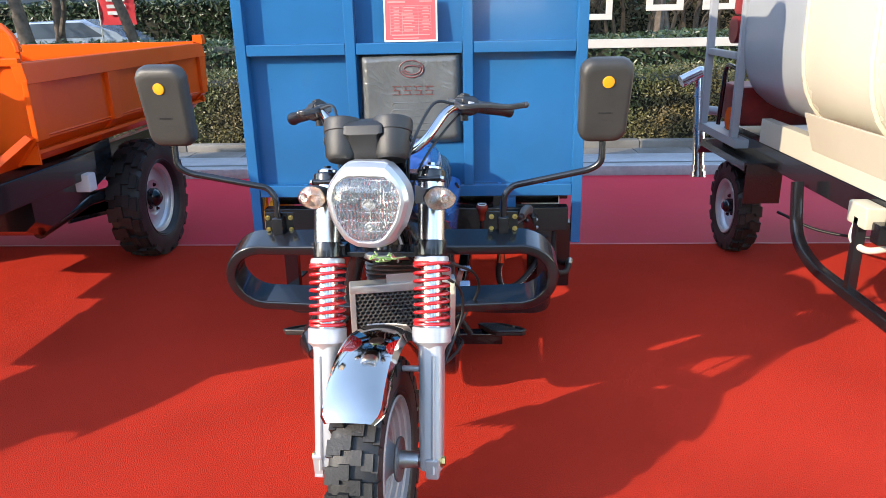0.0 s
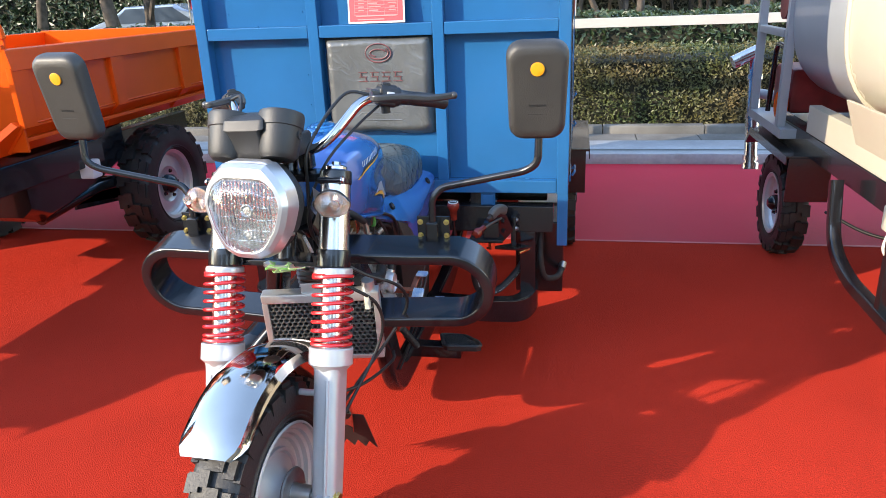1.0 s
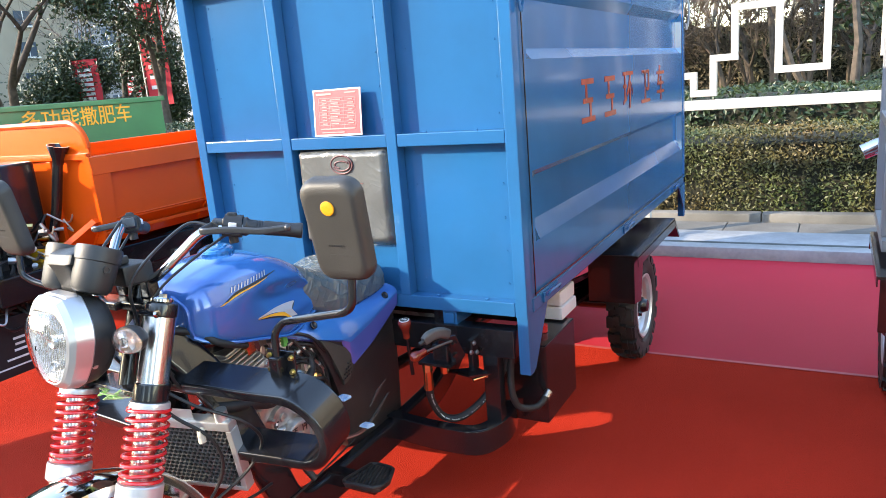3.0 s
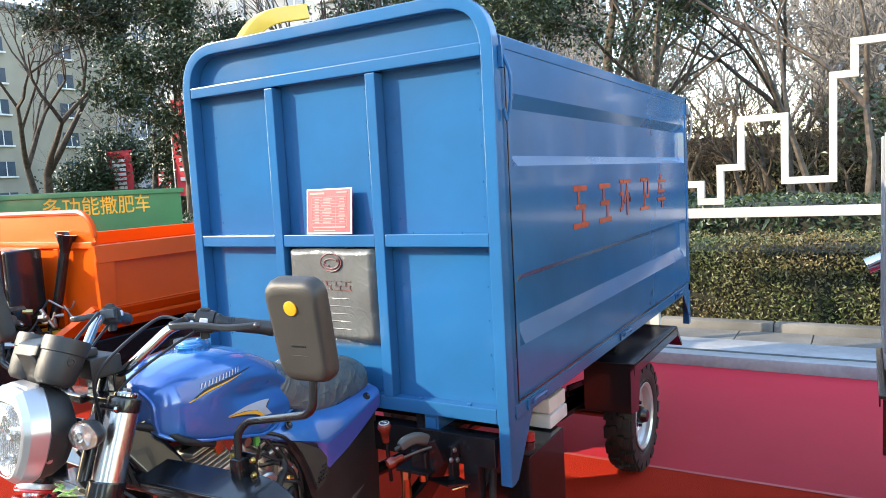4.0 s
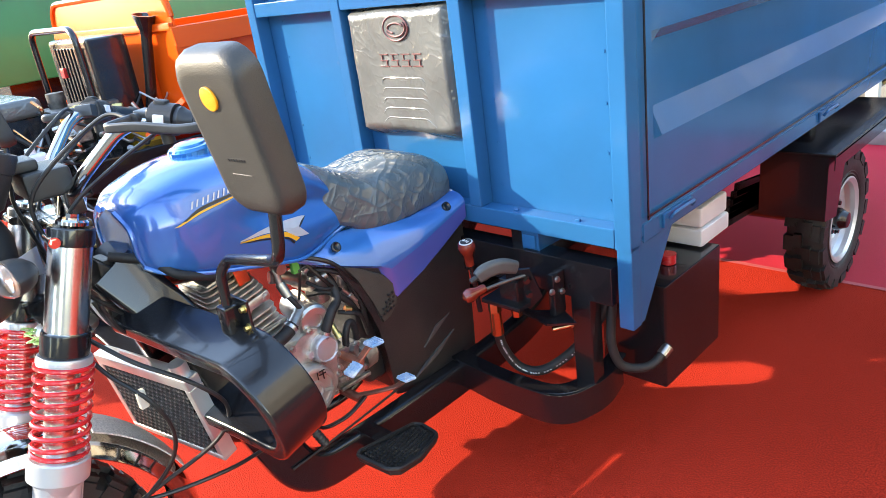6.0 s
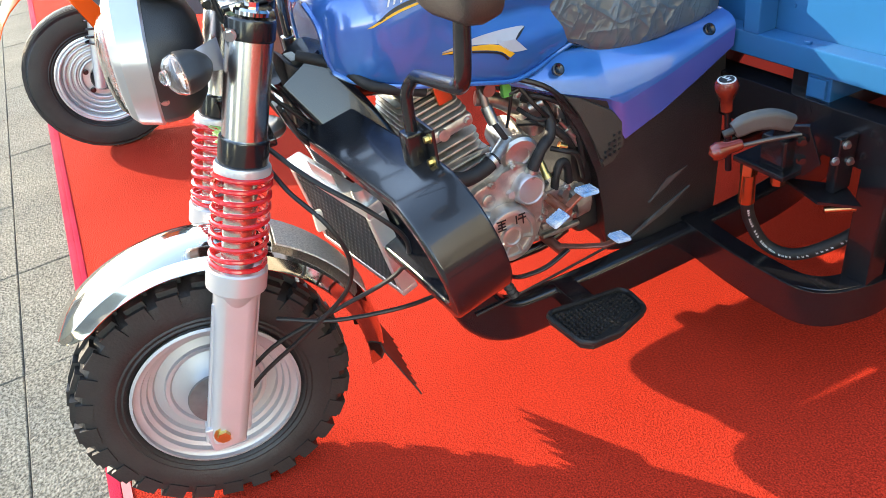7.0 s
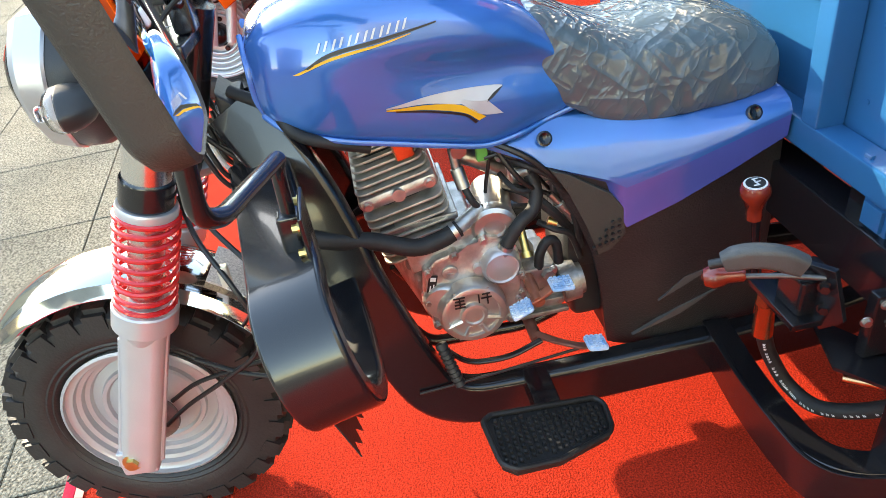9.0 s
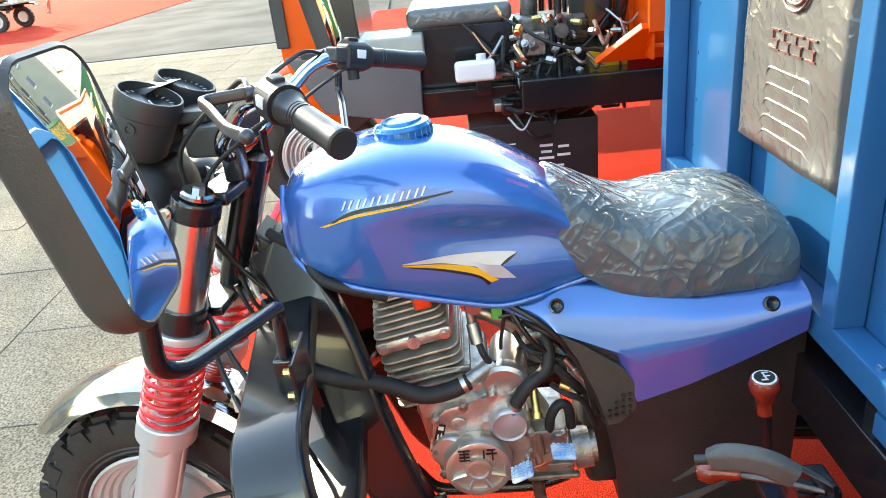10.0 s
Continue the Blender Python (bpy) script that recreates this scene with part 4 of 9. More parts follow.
# mirrors on cranked arms
for s in (1, -1):
    MM = Matrix.Translation((s * 0.630, 0.392, 1.210)) @ Matrix.Rotation(radians(s * 4), 4, "Z") @ Matrix.Rotation(radians(11), 4, "X")

    def mrr(k, y, w=0.142, h=0.240, r=0.036):
        return [Vector((x * k * (1.0 + 0.10 * (z / h) * 1.0), y, z * k)) for x, z in rrect(w, h, r, 5)]
    bm = bmesh.new()
    add_loft(bm, [mrr(0.74, -0.024), mrr(0.88, -0.0215), mrr(0.96, -0.015), mrr(1.0, -0.002), mrr(1.0, 0.016), mrr(0.965, 0.020), mrr(0.93, 0.017)], cap=False)
    bm.verts.ensure_lookup_table()
    n_ = len(mrr(1, 0))
    bm.faces.new([bm.verts[i] for i in range(n_)])
    mir = part("mirror", bm, mat("mirror_shell_plastic", (0.040, 0.037, 0.033), 0.42, 0, 0.12, 12, 0.35, 500), trike, "dark grey rectangular rear-view mirror shell", MM)
    bm = bmesh.new()
    add_loft(bm, [mrr(0.945, 0.0150), mrr(0.945, 0.0185), mrr(0.80, 0.0199), mrr(0.60, 0.0214), mrr(0.40, 0.0224), mrr(0.20, 0.0230), mrr(0.03, 0.0232)])
    part("mirror_glass", bm, MIRROR, mir, "clean mirror glass", MM)
    bm = bmesh.new()
    add_lathe(bm, [(0.0165, 0.0), (0.0165, 0.0025), (0.015, 0.0035), (0.001, 0.0035)], (0.0, -0.024, 0.060), (0, -1, 0), 28)
    part("reflector_disc", bm, AMBER, mir, "round amber reflector", MM)
    bm = bmesh.new()
    bars(bm, facing((0, -0.0242, -0.028), (1, 0, 0), (0, 0, 1)), [(-0.018 + 0.006 * k, 0, 0.0035, 0.004) for k in range(7)])
    add_tube(bm, [(-0.022, -0.0235, -0.050), (0.022, -0.0235, -0.050), (0.024, -0.0215, -0.098)], 0.0009, 4)
    add_tube(bm, [(-0.022, -0.0235, -0.050), (-0.024, -0.0215, -0.098)], 0.0009, 4)
    part("moulded_mark", bm, PLASTIC, mir, turn=MM)
    bm = bmesh.new()
    add_tube(bm, fillet([(s * 0.634, 0.414, 1.110), (s * 0.632, 0.405, 1.030), (s * 0.60, 0.415, 1.008), (s * 0.375, 0.450, 0.953), (s * 0.350, 0.440, 0.925), (s * 0.349, 0.438, 0.850)], 0.035, 6), 0.0098, 14)
    arm = part("mirror_arm", bm, BLACK, mir, "glossy black cranked mirror arm")
    bm = bmesh.new()
    add_box(bm, (s * 0.349 - 0.017, 0.421, 0.805), (s * 0.349 + 0.017, 0.455, 0.862), 0.006)
    add_box(bm, (s * 0.349 - 0.045, 0.452, 0.800), (s * 0.349 + 0.045, 0.458, 0.872), 0.002)
    br = part("mirror_bracket", bm, BLACK, mir)
    for dx in (-0.036, 0.036):
        for dz in (0.818, 0.856):
            bm = bmesh.new()
            add_bolt(bm, (s * 0.349 + dx, 0.452, dz), (0, -1, 0), 0.0055, 0.010)
            part("bolt", bm, GOLD, mir)

# crash bar loops
for s in (1, -1):
    arc = [(0.398 + 0.104 * math.sin(a), 0.418 + 0.046 * (1 - math.cos(a)) / 2, 0.687 + 0.101 * math.cos(a)) for a in [math.pi * k / 22 for k in range(23)]]
    pts = [(s * x, y, z) for x, y, z in [(0.05, 0.372, 0.800), (0.16, 0.388, 0.796), (0.30, 0.406, 0.790)] + arc + [(0.30, 0.458, 0.584), (0.20, 0.448, 0.583), (0.10, 0.436, 0.582)]]
    bm = bmesh.new()
    add_tube(bm, pts, 1, section=rrect(0.032, 0.104, 0.007, 3), up=(0.0, 1.0, 0.26))
    part("crash_bar", bm, BLACK, trike, "wide glossy black D-shaped crash bar")

# radiator with honeycomb guard
RM = Matrix.Translation((0.040, 0.366, 0.567)) @ Matrix.Rotation(radians(11), 4, "Z") @ Matrix.Rotation(radians(10), 4, "X")
bm = bmesh.new()
W, Hh = 0.326, 0.228
add_box(bm, (-W / 2, -0.004, Hh / 2 - 0.030), (W / 2, 0.034, Hh / 2), 0.006)
add_box(bm, (-W / 2, -0.004, -Hh / 2), (W / 2, 0.034, -Hh / 2 + 0.016), 0.004)
add_box(bm, (-W / 2, -0.003, -Hh / 2 + 0.014), (-W / 2 + 0.018, 0.033, Hh / 2 - 0.028), 0.003)
add_box(bm, (W / 2 - 0.018, -0.003, -Hh / 2 + 0.014), (W / 2, 0.033, Hh / 2 - 0.028), 0.003)
add_box(bm, (-0.05, 0.004, Hh / 2), (0.05, 0.008, Hh / 2 + 0.030), 0.002)
add_cyl(bm, (W / 2 - 0.03, 0.016, Hh / 2 - 0.002), (W / 2 - 0.03, 0.016, Hh / 2 + 0.028), 0.018, seg=18)
rad = part("radiator", bm, mat("bare_aluminium", (0.72, 0.72, 0.70), 0.33, 0.75, 0.08, 12, 0.3, 200), trike, "aluminium radiator with a black honeycomb guard", RM)
bm = bmesh.new()
add_box(bm, (-W / 2 + 0.016, 0.012, -Hh / 2 + 0.014), (W / 2 - 0.016, 0.028, Hh / 2 - 0.03))
part("core", bm, mat("radiator_core", (0.10, 0.10, 0.10), 0.5, 0.6, 0.3, 300, 1.0, 500), rad, turn=RM)
bm = bmesh.new()
hr, nh = 0.0088, 0
row = 0
z = -Hh / 2 + 0.022
while z < Hh / 2 - 0.034:
    x = -W / 2 + 0.024 + (hr * 0.87 if row % 2 else 0)
    while x < W / 2 - 0.022:
        o6 = [Vector((x + hr * 1.02 * math.sin(math.pi * k / 3), -0.002, z + hr * 1.02 * math.cos(math.pi * k / 3))) for k in range(6)]
        i6 = [Vector((x + hr * 0.62 * math.sin(math.pi * k / 3), 0.000, z + hr * 0.62 * math.cos(math.pi * k / 3))) for k in range(6)]
        d6 = [p + Vector((0, 0.010, 0)) for p in i6]
        A, B, C = [[bm.verts.new(p) for p in q] for q in (o6, i6, d6)]
        bridge(bm, A, B), bridge(bm, B, C)
        x += hr * 1.74
    z += hr * 1.5
    row += 1
part("honeycomb_guard", bm, mat("honeycomb_plastic", (0.060, 0.060, 0.058), 0.3, 0, 0.1, 20), rad, "black honeycomb guard", RM)

# main frame
for s in (1, -1):
    bm = bmesh.new()
    sec = rrect(0.055, 0.090, 0.016, 3)
    add_tube(bm, fillet([(s * 0.035, 0.36, 0.90), (s * 0.10, 0.44, 0.76), (s * 0.165, 0.505, 0.52), (s * 0.172, 0.60, 0.262), (s * 0.175, 0.80, 0.255), (s * 0.185, 1.20, 0.268), (s * 0.20, 1.50, 0.30), (s * 0.25, 1.72, 0.56), (s * 0.25, 4.0, 0.60)], 0.13, 8), 1, section=rrect(0.105, 0.050, 0.016, 3), up=(1, 0, 0))
    part("frame_rail", bm, BLACK, trike, "black tubular frame rail")
bm = bmesh.new()
add_tube(bm, fillet([(0, 0.36, 0.86), (0, 0.55, 0.82), (0, 1.25, 0.74)], 0.1), 0.032, 14)
backbone = part("backbone", bm, BLACK, trike, "black frame backbone")
bm = bmesh.new()
add_prism(bm, [(-0.05, 0.335, 0.93), (-0.05, 0.47, 0.80), (-0.05, 0.40, 0.74), (-0.05, 0.33, 0.80)], (0.10, 0, 0), 0.008)
add_box(bm, (-0.030, 0.352, 0.900), (0.030, 0.372, 0.918), 0.004)
part("gusset", bm, RUBBER, backbone, "dull black gusset plate")
for y in (1.40, 2.0, 2.7, 3.4, 3.95):
    bm = bmesh.new()
    add_box(bm, (-0.62, y - 0.025, 0.655), (0.62, y + 0.025, 0.712), 0.004)
    part("cross_member", bm, BLACK, trike)
for s in (1, -1):
    bm = bmesh.new()
    add_box(bm, (s * 0.36 - 0.03, 1.27, 0.60), (s * 0.36 + 0.03, 4.02, 0.715), 0.004)
    part("chassis_rail", bm, BLACK, trike)
    bm = bmesh.new()
    add_box(bm, (s * 0.40 - 0.028, 1.262, 0.665), (s * 0.40 + 0.028, 1.60, 0.718), 0.003)
    add_box(bm, (s * 0.40 - 0.020, 1.255, 0.673), (s * 0.40 + 0.020, 1.30, 0.710), 0.002)
    part("box_bearer", bm, BLUE, trike)

# tank
bm = bmesh.new()
# station, top, upper width and height, waist, lower bulge, bottom edge
SECS = [(0.400, 1.006, 0.078, 0.965, 0.080, 0.942, 0.080, 0.915, 0.902), (0.412, 1.026, 0.100, 0.973, 0.104, 0.945, 0.103, 0.908, 0.888), (0.445, 1.049, 0.126, 0.985, 0.130, 0.946, 0.128, 0.900, 0.868), (0.52, 1.071, 0.145, 0.990, 0.149, 0.945, 0.145, 0.890, 0.843),
        (0.60, 1.078, 0.153, 0.992, 0.149, 0.945, 0.145, 0.884, 0.822), (0.68, 1.068, 0.150, 0.984, 0.130, 0.928, 0.141, 0.868, 0.800), (0.75, 1.045, 0.140, 0.970, 0.113, 0.916, 0.132, 0.858, 0.782), (0.81, 1.012, 0.125, 0.954, 0.101, 0.910, 0.121, 0.853, 0.786),
        (0.85, 0.984, 0.110, 0.934, 0.098, 0.898, 0.112, 0.849, 0.795), (0.89, 0.930, 0.100, 0.902, 0.095, 0.878, 0.104, 0.843, 0.803), (0.922, 0.866, 0.088, 0.852, 0.088, 0.842, 0.092, 0.830, 0.812)]
loops = []
for y, zt, w, zu, ww, zw, wl, zl, zb in SECS:
    right = spline([(0, y, zt), (w * 0.48, y, zt - 0.007), (w * 0.84, y, zt * 0.66 + zu * 0.34), (w, y, zu), (ww, y, zw), (wl, y, zl), (wl * 0.88, y, zb + 0.005), (wl * 0.45, y, zb - 0.006), (0, y, zb - 0.006)], 5)
    loops.append([tuple(p) for p in right] + [(-p.x, p.y, p.z) for p in reversed(right[1:-1])])
NR = len(loops[0])
fine = [spline([L_[a] for L_ in loops], 4) for a in range(NR)]
loops = [[fine[a][i] for a in range(NR)] for i in range(len(fine[0]))]
add_loft(bm, loops)
tank = part("fuel_tank", bm, TANKBLUE, trike, "glossy metallic blue-violet fuel tank", sharp=50)
for s in (1, -1):
    bm = bmesh.new()
    edge = [(s * 0.040, 0.398, 1.006), (s * 0.082, 0.402, 0.975), (s * 0.088, 0.402, 0.925), (s * 0.088, 0.410, 0.898)] + [(s * q[6] * 0.90, q[0], q[8] + 0.003) for q in SECS[1:8]] + [(s * 0.092, 0.86, 0.797), (s * 0.090, 0.915, 0.812)]
    add_tube(bm, spline(edge, 5), 1, section=rrect(0.010, 0.016, 0.004, 2), up=(s, 0, 0.2))
    part("tank_seam", bm, TANKBLUE, tank, "rolled lower seam of the tank")
bm = bmesh.new()
CAP = Vector((0.002, 0.612, 1.069))
add_lathe(bm, [(0.040, -0.008), (0.046, 0.0), (0.050, 0.004), (0.051, 0.016), (0.046, 0.022), (0.036, 0.024), (0.034, 0.028), (0.020, 0.031), (0.001, 0.031)], CAP, (0, -0.06, 1), 40)
for k in range(26):
    a = 2 * math.pi * k / 26
    add_cyl(bm, CAP + Vector((0.0505 * math.cos(a), 0.0505 * math.sin(a), 0.003)), CAP + Vector((0.0485 * math.cos(a), 0.0485 * math.sin(a), 0.018)), 0.0018, seg=6)
part("fuel_cap", bm, mat("blue_anodised_cap", (0.015, 0.19, 0.46), 0.20, 0.5, 0.1, 30, 0, 60, 0.6), tank, "translucent blue fuel cap with ribbed rim")
for s in (1, -1):
    # swoosh decals on the flank
    def onflank(y, z, lift=0.0015):
        def at(L_):
            for p, q in zip(L_[12:NR // 2], L_[13:NR // 2 + 1]):
                if p.z >= z >= q.z:
                    return p.x + (q.x - p.x) * (p.z - z) / max(1e-6, p.z - q.z)
            return L_[14].x
        i = max(k for k in range(len(loops) - 1) if loops[k][0].y <= y)
        t = (y - loops[i][0].y) / (loops[i + 1][0].y - loops[i][0].y)
        return Vector((s * (at(loops[i]) * (1 - t) + at(loops[i + 1]) * t + lift), y, z))

    def ribbon(name, top, bot, material, n=14, lift=0.0016):
        b = bmesh.new()
        st = spline([(0, *p) for p in top], n)
        sb = spline([(0, *p) for p in bot], n)
        va = [b.verts.new(onflank(p.y, p.z, lift)) for p in st]
        vb = [b.verts.new(onflank(p.y, p.z, lift)) for p in sb]
        for i in range(len(va) - 1):
            b.faces.new((va[i], va[i + 1], vb[i + 1], vb[i]))
        r = bmesh.ops.extrude_face_region(b, geom=b.faces[:])
        bmesh.ops.translate(b, verts=[g for g in r["geom"] if isinstance(g, bmesh.types.BMVert)], vec=(s * 0.0006, 0, 0))
        return part(name, b, material, tank)
    ribbon("swoosh_decal", [(0.596, 0.892), (0.66, 0.897), (0.715, 0.894), (0.770, 0.887), (0.786, 0.883)], [(0.596, 0.890), (0.66, 0.886), (0.715, 0.872), (0.752, 0.868), (0.757, 0.868)], DECALGREY)
    ribbon("swoosh_decal", [(0.715, 0.880), (0.735, 0.872), (0.757, 0.868)], [(0.715, 0.872), (0.745, 0.848), (0.782, 0.840)], DECALGREY, lift=0.0018)
    ribbon("swoosh_edge", [(0.596, 0.889), (0.66, 0.884), (0.715, 0.870), (0.752, 0.842)], [(0.596, 0.887), (0.66, 0.876), (0.715, 0.858), (0.740, 0.838)], LETTERYELLOW)
    ribbon("swoosh_shadow", [(0.61, 0.8845), (0.66, 0.8745), (0.715, 0.8565), (0.738, 0.8370)], [(0.61, 0.8825), (0.66, 0.8715), (0.715, 0.8525), (0.734, 0.8340)], LETTERBLACK)
    ribbon("swoosh_shadow", [(0.757, 0.8680), (0.770, 0.8765), (0.786, 0.8825)], [(0.757, 0.8650), (0.772, 0.8725), (0.786, 0.8815)], LETTERBLACK)
    # badge drawn as plain strokes
    ribbon("badge_underline", [(0.488, 0.973), (0.53, 0.992), (0.60, 1.001), (0.690, 1.010)], [(0.488, 0.970), (0.53, 0.986), (0.60, 0.996), (0.690, 1.008)], LETTERBLACK, lift=0.0014)
    ribbon("badge_underline", [(0.470, 0.966), (0.53, 0.985), (0.60, 0.994), (0.650, 1.001)], [(0.480, 0.966), (0.53, 0.981), (0.60, 0.991), (0.650, 1.000)], LETTERYELLOW, lift=0.0014)
    for k in range(6):
        y = 0.510 + k * 0.0235
        z = 0.993 + 0.0026 * k
        ribbon("badge_stroke", [(y + 0.007, z + 0.014), (y + 0.0105, z + 0.0145)], [(y, z), (y + 0.0035, z + 0.0005)], DECALGREY, 3, 0.0022)
        ribbon("badge_stroke", [(y + 0.018, z + 0.0155), (y + 0.0215, z + 0.016)], [(y + 0.011, z + 0.002), (y + 0.0145, z + 0.0025)], DECALGREY, 3, 0.0022)

# seat under clear film
bm = bmesh.new()
loops2 = []
for y, w, zt, zb in ((0.840, 0.072, 0.975, 0.890), (0.854, 0.094, 0.984, 0.850), (0.89, 0.108, 0.970, 0.818), (0.95, 0.124, 0.938, 0.782), (1.00, 0.138, 0.924, 0.774), (1.06, 0.150, 0.930, 0.772), (1.13, 0.157, 0.934, 0.779), (1.19, 0.159, 0.922, 0.788), (1.226, 0.157, 0.906, 0.794), (1.240, 0.152, 0.888, 0.799), (1.246, 0.140, 0.868, 0.806)):
    r = []
    for k in range(32):
        a = 2 * math.pi * k / 32
        c, s_ = math.cos(a), math.sin(a)
        x = w * math.copysign(abs(c) ** (0.42 if s_ > 0 else 0.22), c) * (1 - 0.30 * max(0, s_) + 0.01 * min(0, s_))
        z = (zt + zb) / 2 + (zt - zb) / 2 * math.copysign(abs(s_) ** (0.42 if s_ > 0 else 0.26), s_)
        r.append((x, y, z))
    loops2.append(r)
fine = [spline([L_[a] for L_ in loops2], 5) for a in range(32)]
loops2 = [[fine[a][i] for a in range(32)] for i in range(len(fine[0]))]
for L_ in loops2:
    for k, p in enumerate(L_):
        f_ = noise.noise((p.x * 14, p.y * 8, p.z * 14)) * 0.003 + abs(noise.noise((p.x * 18 + p.y * 16, p.y * 9, p.z * 18))) * 0.0025
        L_[k] = p + Vector((p.x, 0, p.z - 0.86)).normalized() * f_
add_loft(bm, loops2)
seat = part("seat", bm, SEATFILM, trike, "dark grey seat still wrapped in crinkled clear film", sharp=70)
# side panels and lower covers
for s in (1, -1):
    def shell(name, outline_, material, label, bulge, base, thick=0.012, parent=trike, bevel=0.004):
        b = bmesh.new()
        pts = [Vector((s * (base + bulge(y, z)), y, z)) for y, z in outline_]
        add_prism(b, pts, (-s * thick, 0, 0), bevel)
        return part(name, b, material, parent, label)
    flat = lambda y, z: 0.018 * (1 - abs(y - 1.02) / 0.3)
    def polyline(pts, n):
        pts = [Vector(p) for p in pts]
        return [a.lerp(b, k / n) for a, b in zip(pts, pts[1:]) for k in range(n)] + [pts[-1]]
    bl = bmesh.new()
    U_ = [(0.087, 0.734, 0.777), (0.091, 0.84, 0.800), (0.106, 0.950, 0.795), (0.126, 0.985, 0.784), (0.148, 1.08, 0.780), (0.156, 1.16, 0.790), (0.161, 1.244, 0.806)]
    C_ = [(0.092, 0.738, 0.772), (0.142, 0.845, 0.734), (0.164, 0.945, 0.698), (0.170, 0.976, 0.690), (0.185, 1.075, 0.722), (0.193, 1.155, 0.750), (0.199, 1.244, 0.780)]
    L_b = [(0.080, 0.742, 0.766), (0.132, 0.850, 0.722), (0.150, 0.940, 0.684), (0.174, 0.976, 0.600), (0.186, 1.065, 0.640), (0.192, 1.150, 0.684), (0.196, 1.244, 0.734)]
    rws = []
    for u_, c_, b_ in zip(polyline(U_, 5), polyline(C_, 5), polyline(L_b, 5)):
        row_ = [Vector((0.060, u_.y, u_.z + 0.002)), u_ + Vector((-0.004, 0, 0.002)), u_]
        for t in (0.25, 0.5, 0.75, 0.92):
            row_.append(u_.lerp(c_, t) + Vector((0.007 * math.sin(math.pi * t), 0, 0.004 * math.sin(math.pi * t))))
        row_.append(c_)
        for t in (0.12, 0.5, 0.9):
            row_.append(c_.lerp(b_, t))
        row_ += [b_, b_ + Vector((-0.014, 0, 0.002))]
        rws.append([bl.verts.new((s * p.x, p.y, p.z)) for p in row_])
    for p, q in zip(rws, rws[1:]):
        for k in range(len(p) - 1):
            bl.faces.new((p[k], p[k + 1], q[k + 1], q[k]))
    for f in bl.faces:
        f.material_index = 0
    bl.faces.ensure_lookup_table()
    cols = len(rws[0]) - 1
    for k, f in enumerate(bl.faces):
        f.material_index = 1 if k % cols >= 8 else 0
    panel = part("side_panel", bl, TANKBLUE, trike, "glossy metallic blue side panel with violet lower edge", sharp=30)
    panel.data.materials.append(VIOLET)
    for x, y in ((0.132, 0.846), (0.184, 1.186)):
        bm = bmesh.new()
        add_lathe(bm, [(0.013, -0.004), (0.013, 0.003), (0.010, 0.004), (0.006, 0.001), (0.001, 0.001)], (s * x, y, 0.782), (s * 0.85, 0, 0.5), 20)
        part("panel_screw", bm, BLACK, panel)
    bm = bmesh.new()
    fr_ = [(0.290, 0.962), (0.34, 0.955), (0.416, 0.948), (0.516, 0.931), (0.626, 0.893), (0.70, 0.852), (0.735, 0.832)]
    tops = [(0.0, 0.730), (0.10, 0.715), (0.25, 0.690), (0.34, 0.625), (0.50, 0.655), (0.75, 0.705), (1.0, 0.752)]
    rows_ = []
    for k in range(15):
        g = k / 14
        row_ = []
        for j in range(25):
            t = j / 24
            z = np.interp(t, [q[0] for q in tops], [q[1] for q in tops]) * (1 - g) + 0.288 * g
            y0 = np.interp(z, [q[0] for q in fr_], [q[1] for q in fr_])
            x = 0.127 + 0.032 * min(1, t * 3) ** 0.6 + 0.010 * math.sin(math.pi * t) - 0.008 * g + 0.006 * math.sin(math.pi * g)
            row_.append(bm.verts.new((s * x, y0 + (1.262 - y0) * t, z)))
        rows_.append(row_)
    lip = [bm.verts.new(r[0].co + Vector((-s * 0.035, 0.006, 0))) for r in rows_]
    for k in range(14):
        for j in range(24):
            bm.faces.new((rows_[k][j], rows_[k][j + 1], rows_[k + 1][j + 1], rows_[k + 1][j]))
        bm.faces.new((lip[k], rows_[k][0], rows_[k + 1][0], lip[k + 1]))
    cov = part("lower_cover", bm, CARBON, trike, "black carbon-textured lower side cover")
    bm = bmesh.new()
    for k in range(5):
        for j in range(4):
            if j <= k:
                o_ = Vector((s * 0.1725, 0.918 + 0.0115 * k, 0.566 + 0.013 * j + 0.003 * k))
                add_cyl(bm, o_ - Vector((s * 0.006, 0, 0)), o_, 0.0036, seg=8)
    tagged(part("vent_relief", bm, GREYPLASTIC, cov), "", kind="stuff")
    bm = bmesh.new()
    inset = [(0.846, 0.732), (0.880, 0.716), (0.950, 0.672), (0.972, 0.640), (0.976, 0.585), (0.950, 0.552), (0.926, 0.543), (0.910, 0.612), (0.878, 0.682)]
    add_prism(bm, [(s * (0.146 + 0.20 * (y - 0.846)), y, z) for y, z in inset], (-s * 0.010, 0, 0), 0.003)
    part("vent_panel", bm, mat("olive_grey_plastic", (0.046, 0.046, 0.038), 0.5, 0, 0.12, 12, 0.5, 400), cov, "olive-grey inset vent panel")
    for blade in ([(1.045, 0.412), (1.095, 0.458), (1.155, 0.470), (1.10, 0.440)], [(0.995, 0.338), (1.09, 0.385), (1.165, 0.412), (1.09, 0.368)]):
        bm = bmesh.new()
        add_prism(bm, [(s * 0.1640, y, z) for y, z in blade], (s * 0.008, 0, 0))
        part("cover_blade", bm, mat("grey_blade", (0.085, 0.08, 0.078), 0.35, 0, 0.1, 30), cov, "dark grey raised blade")

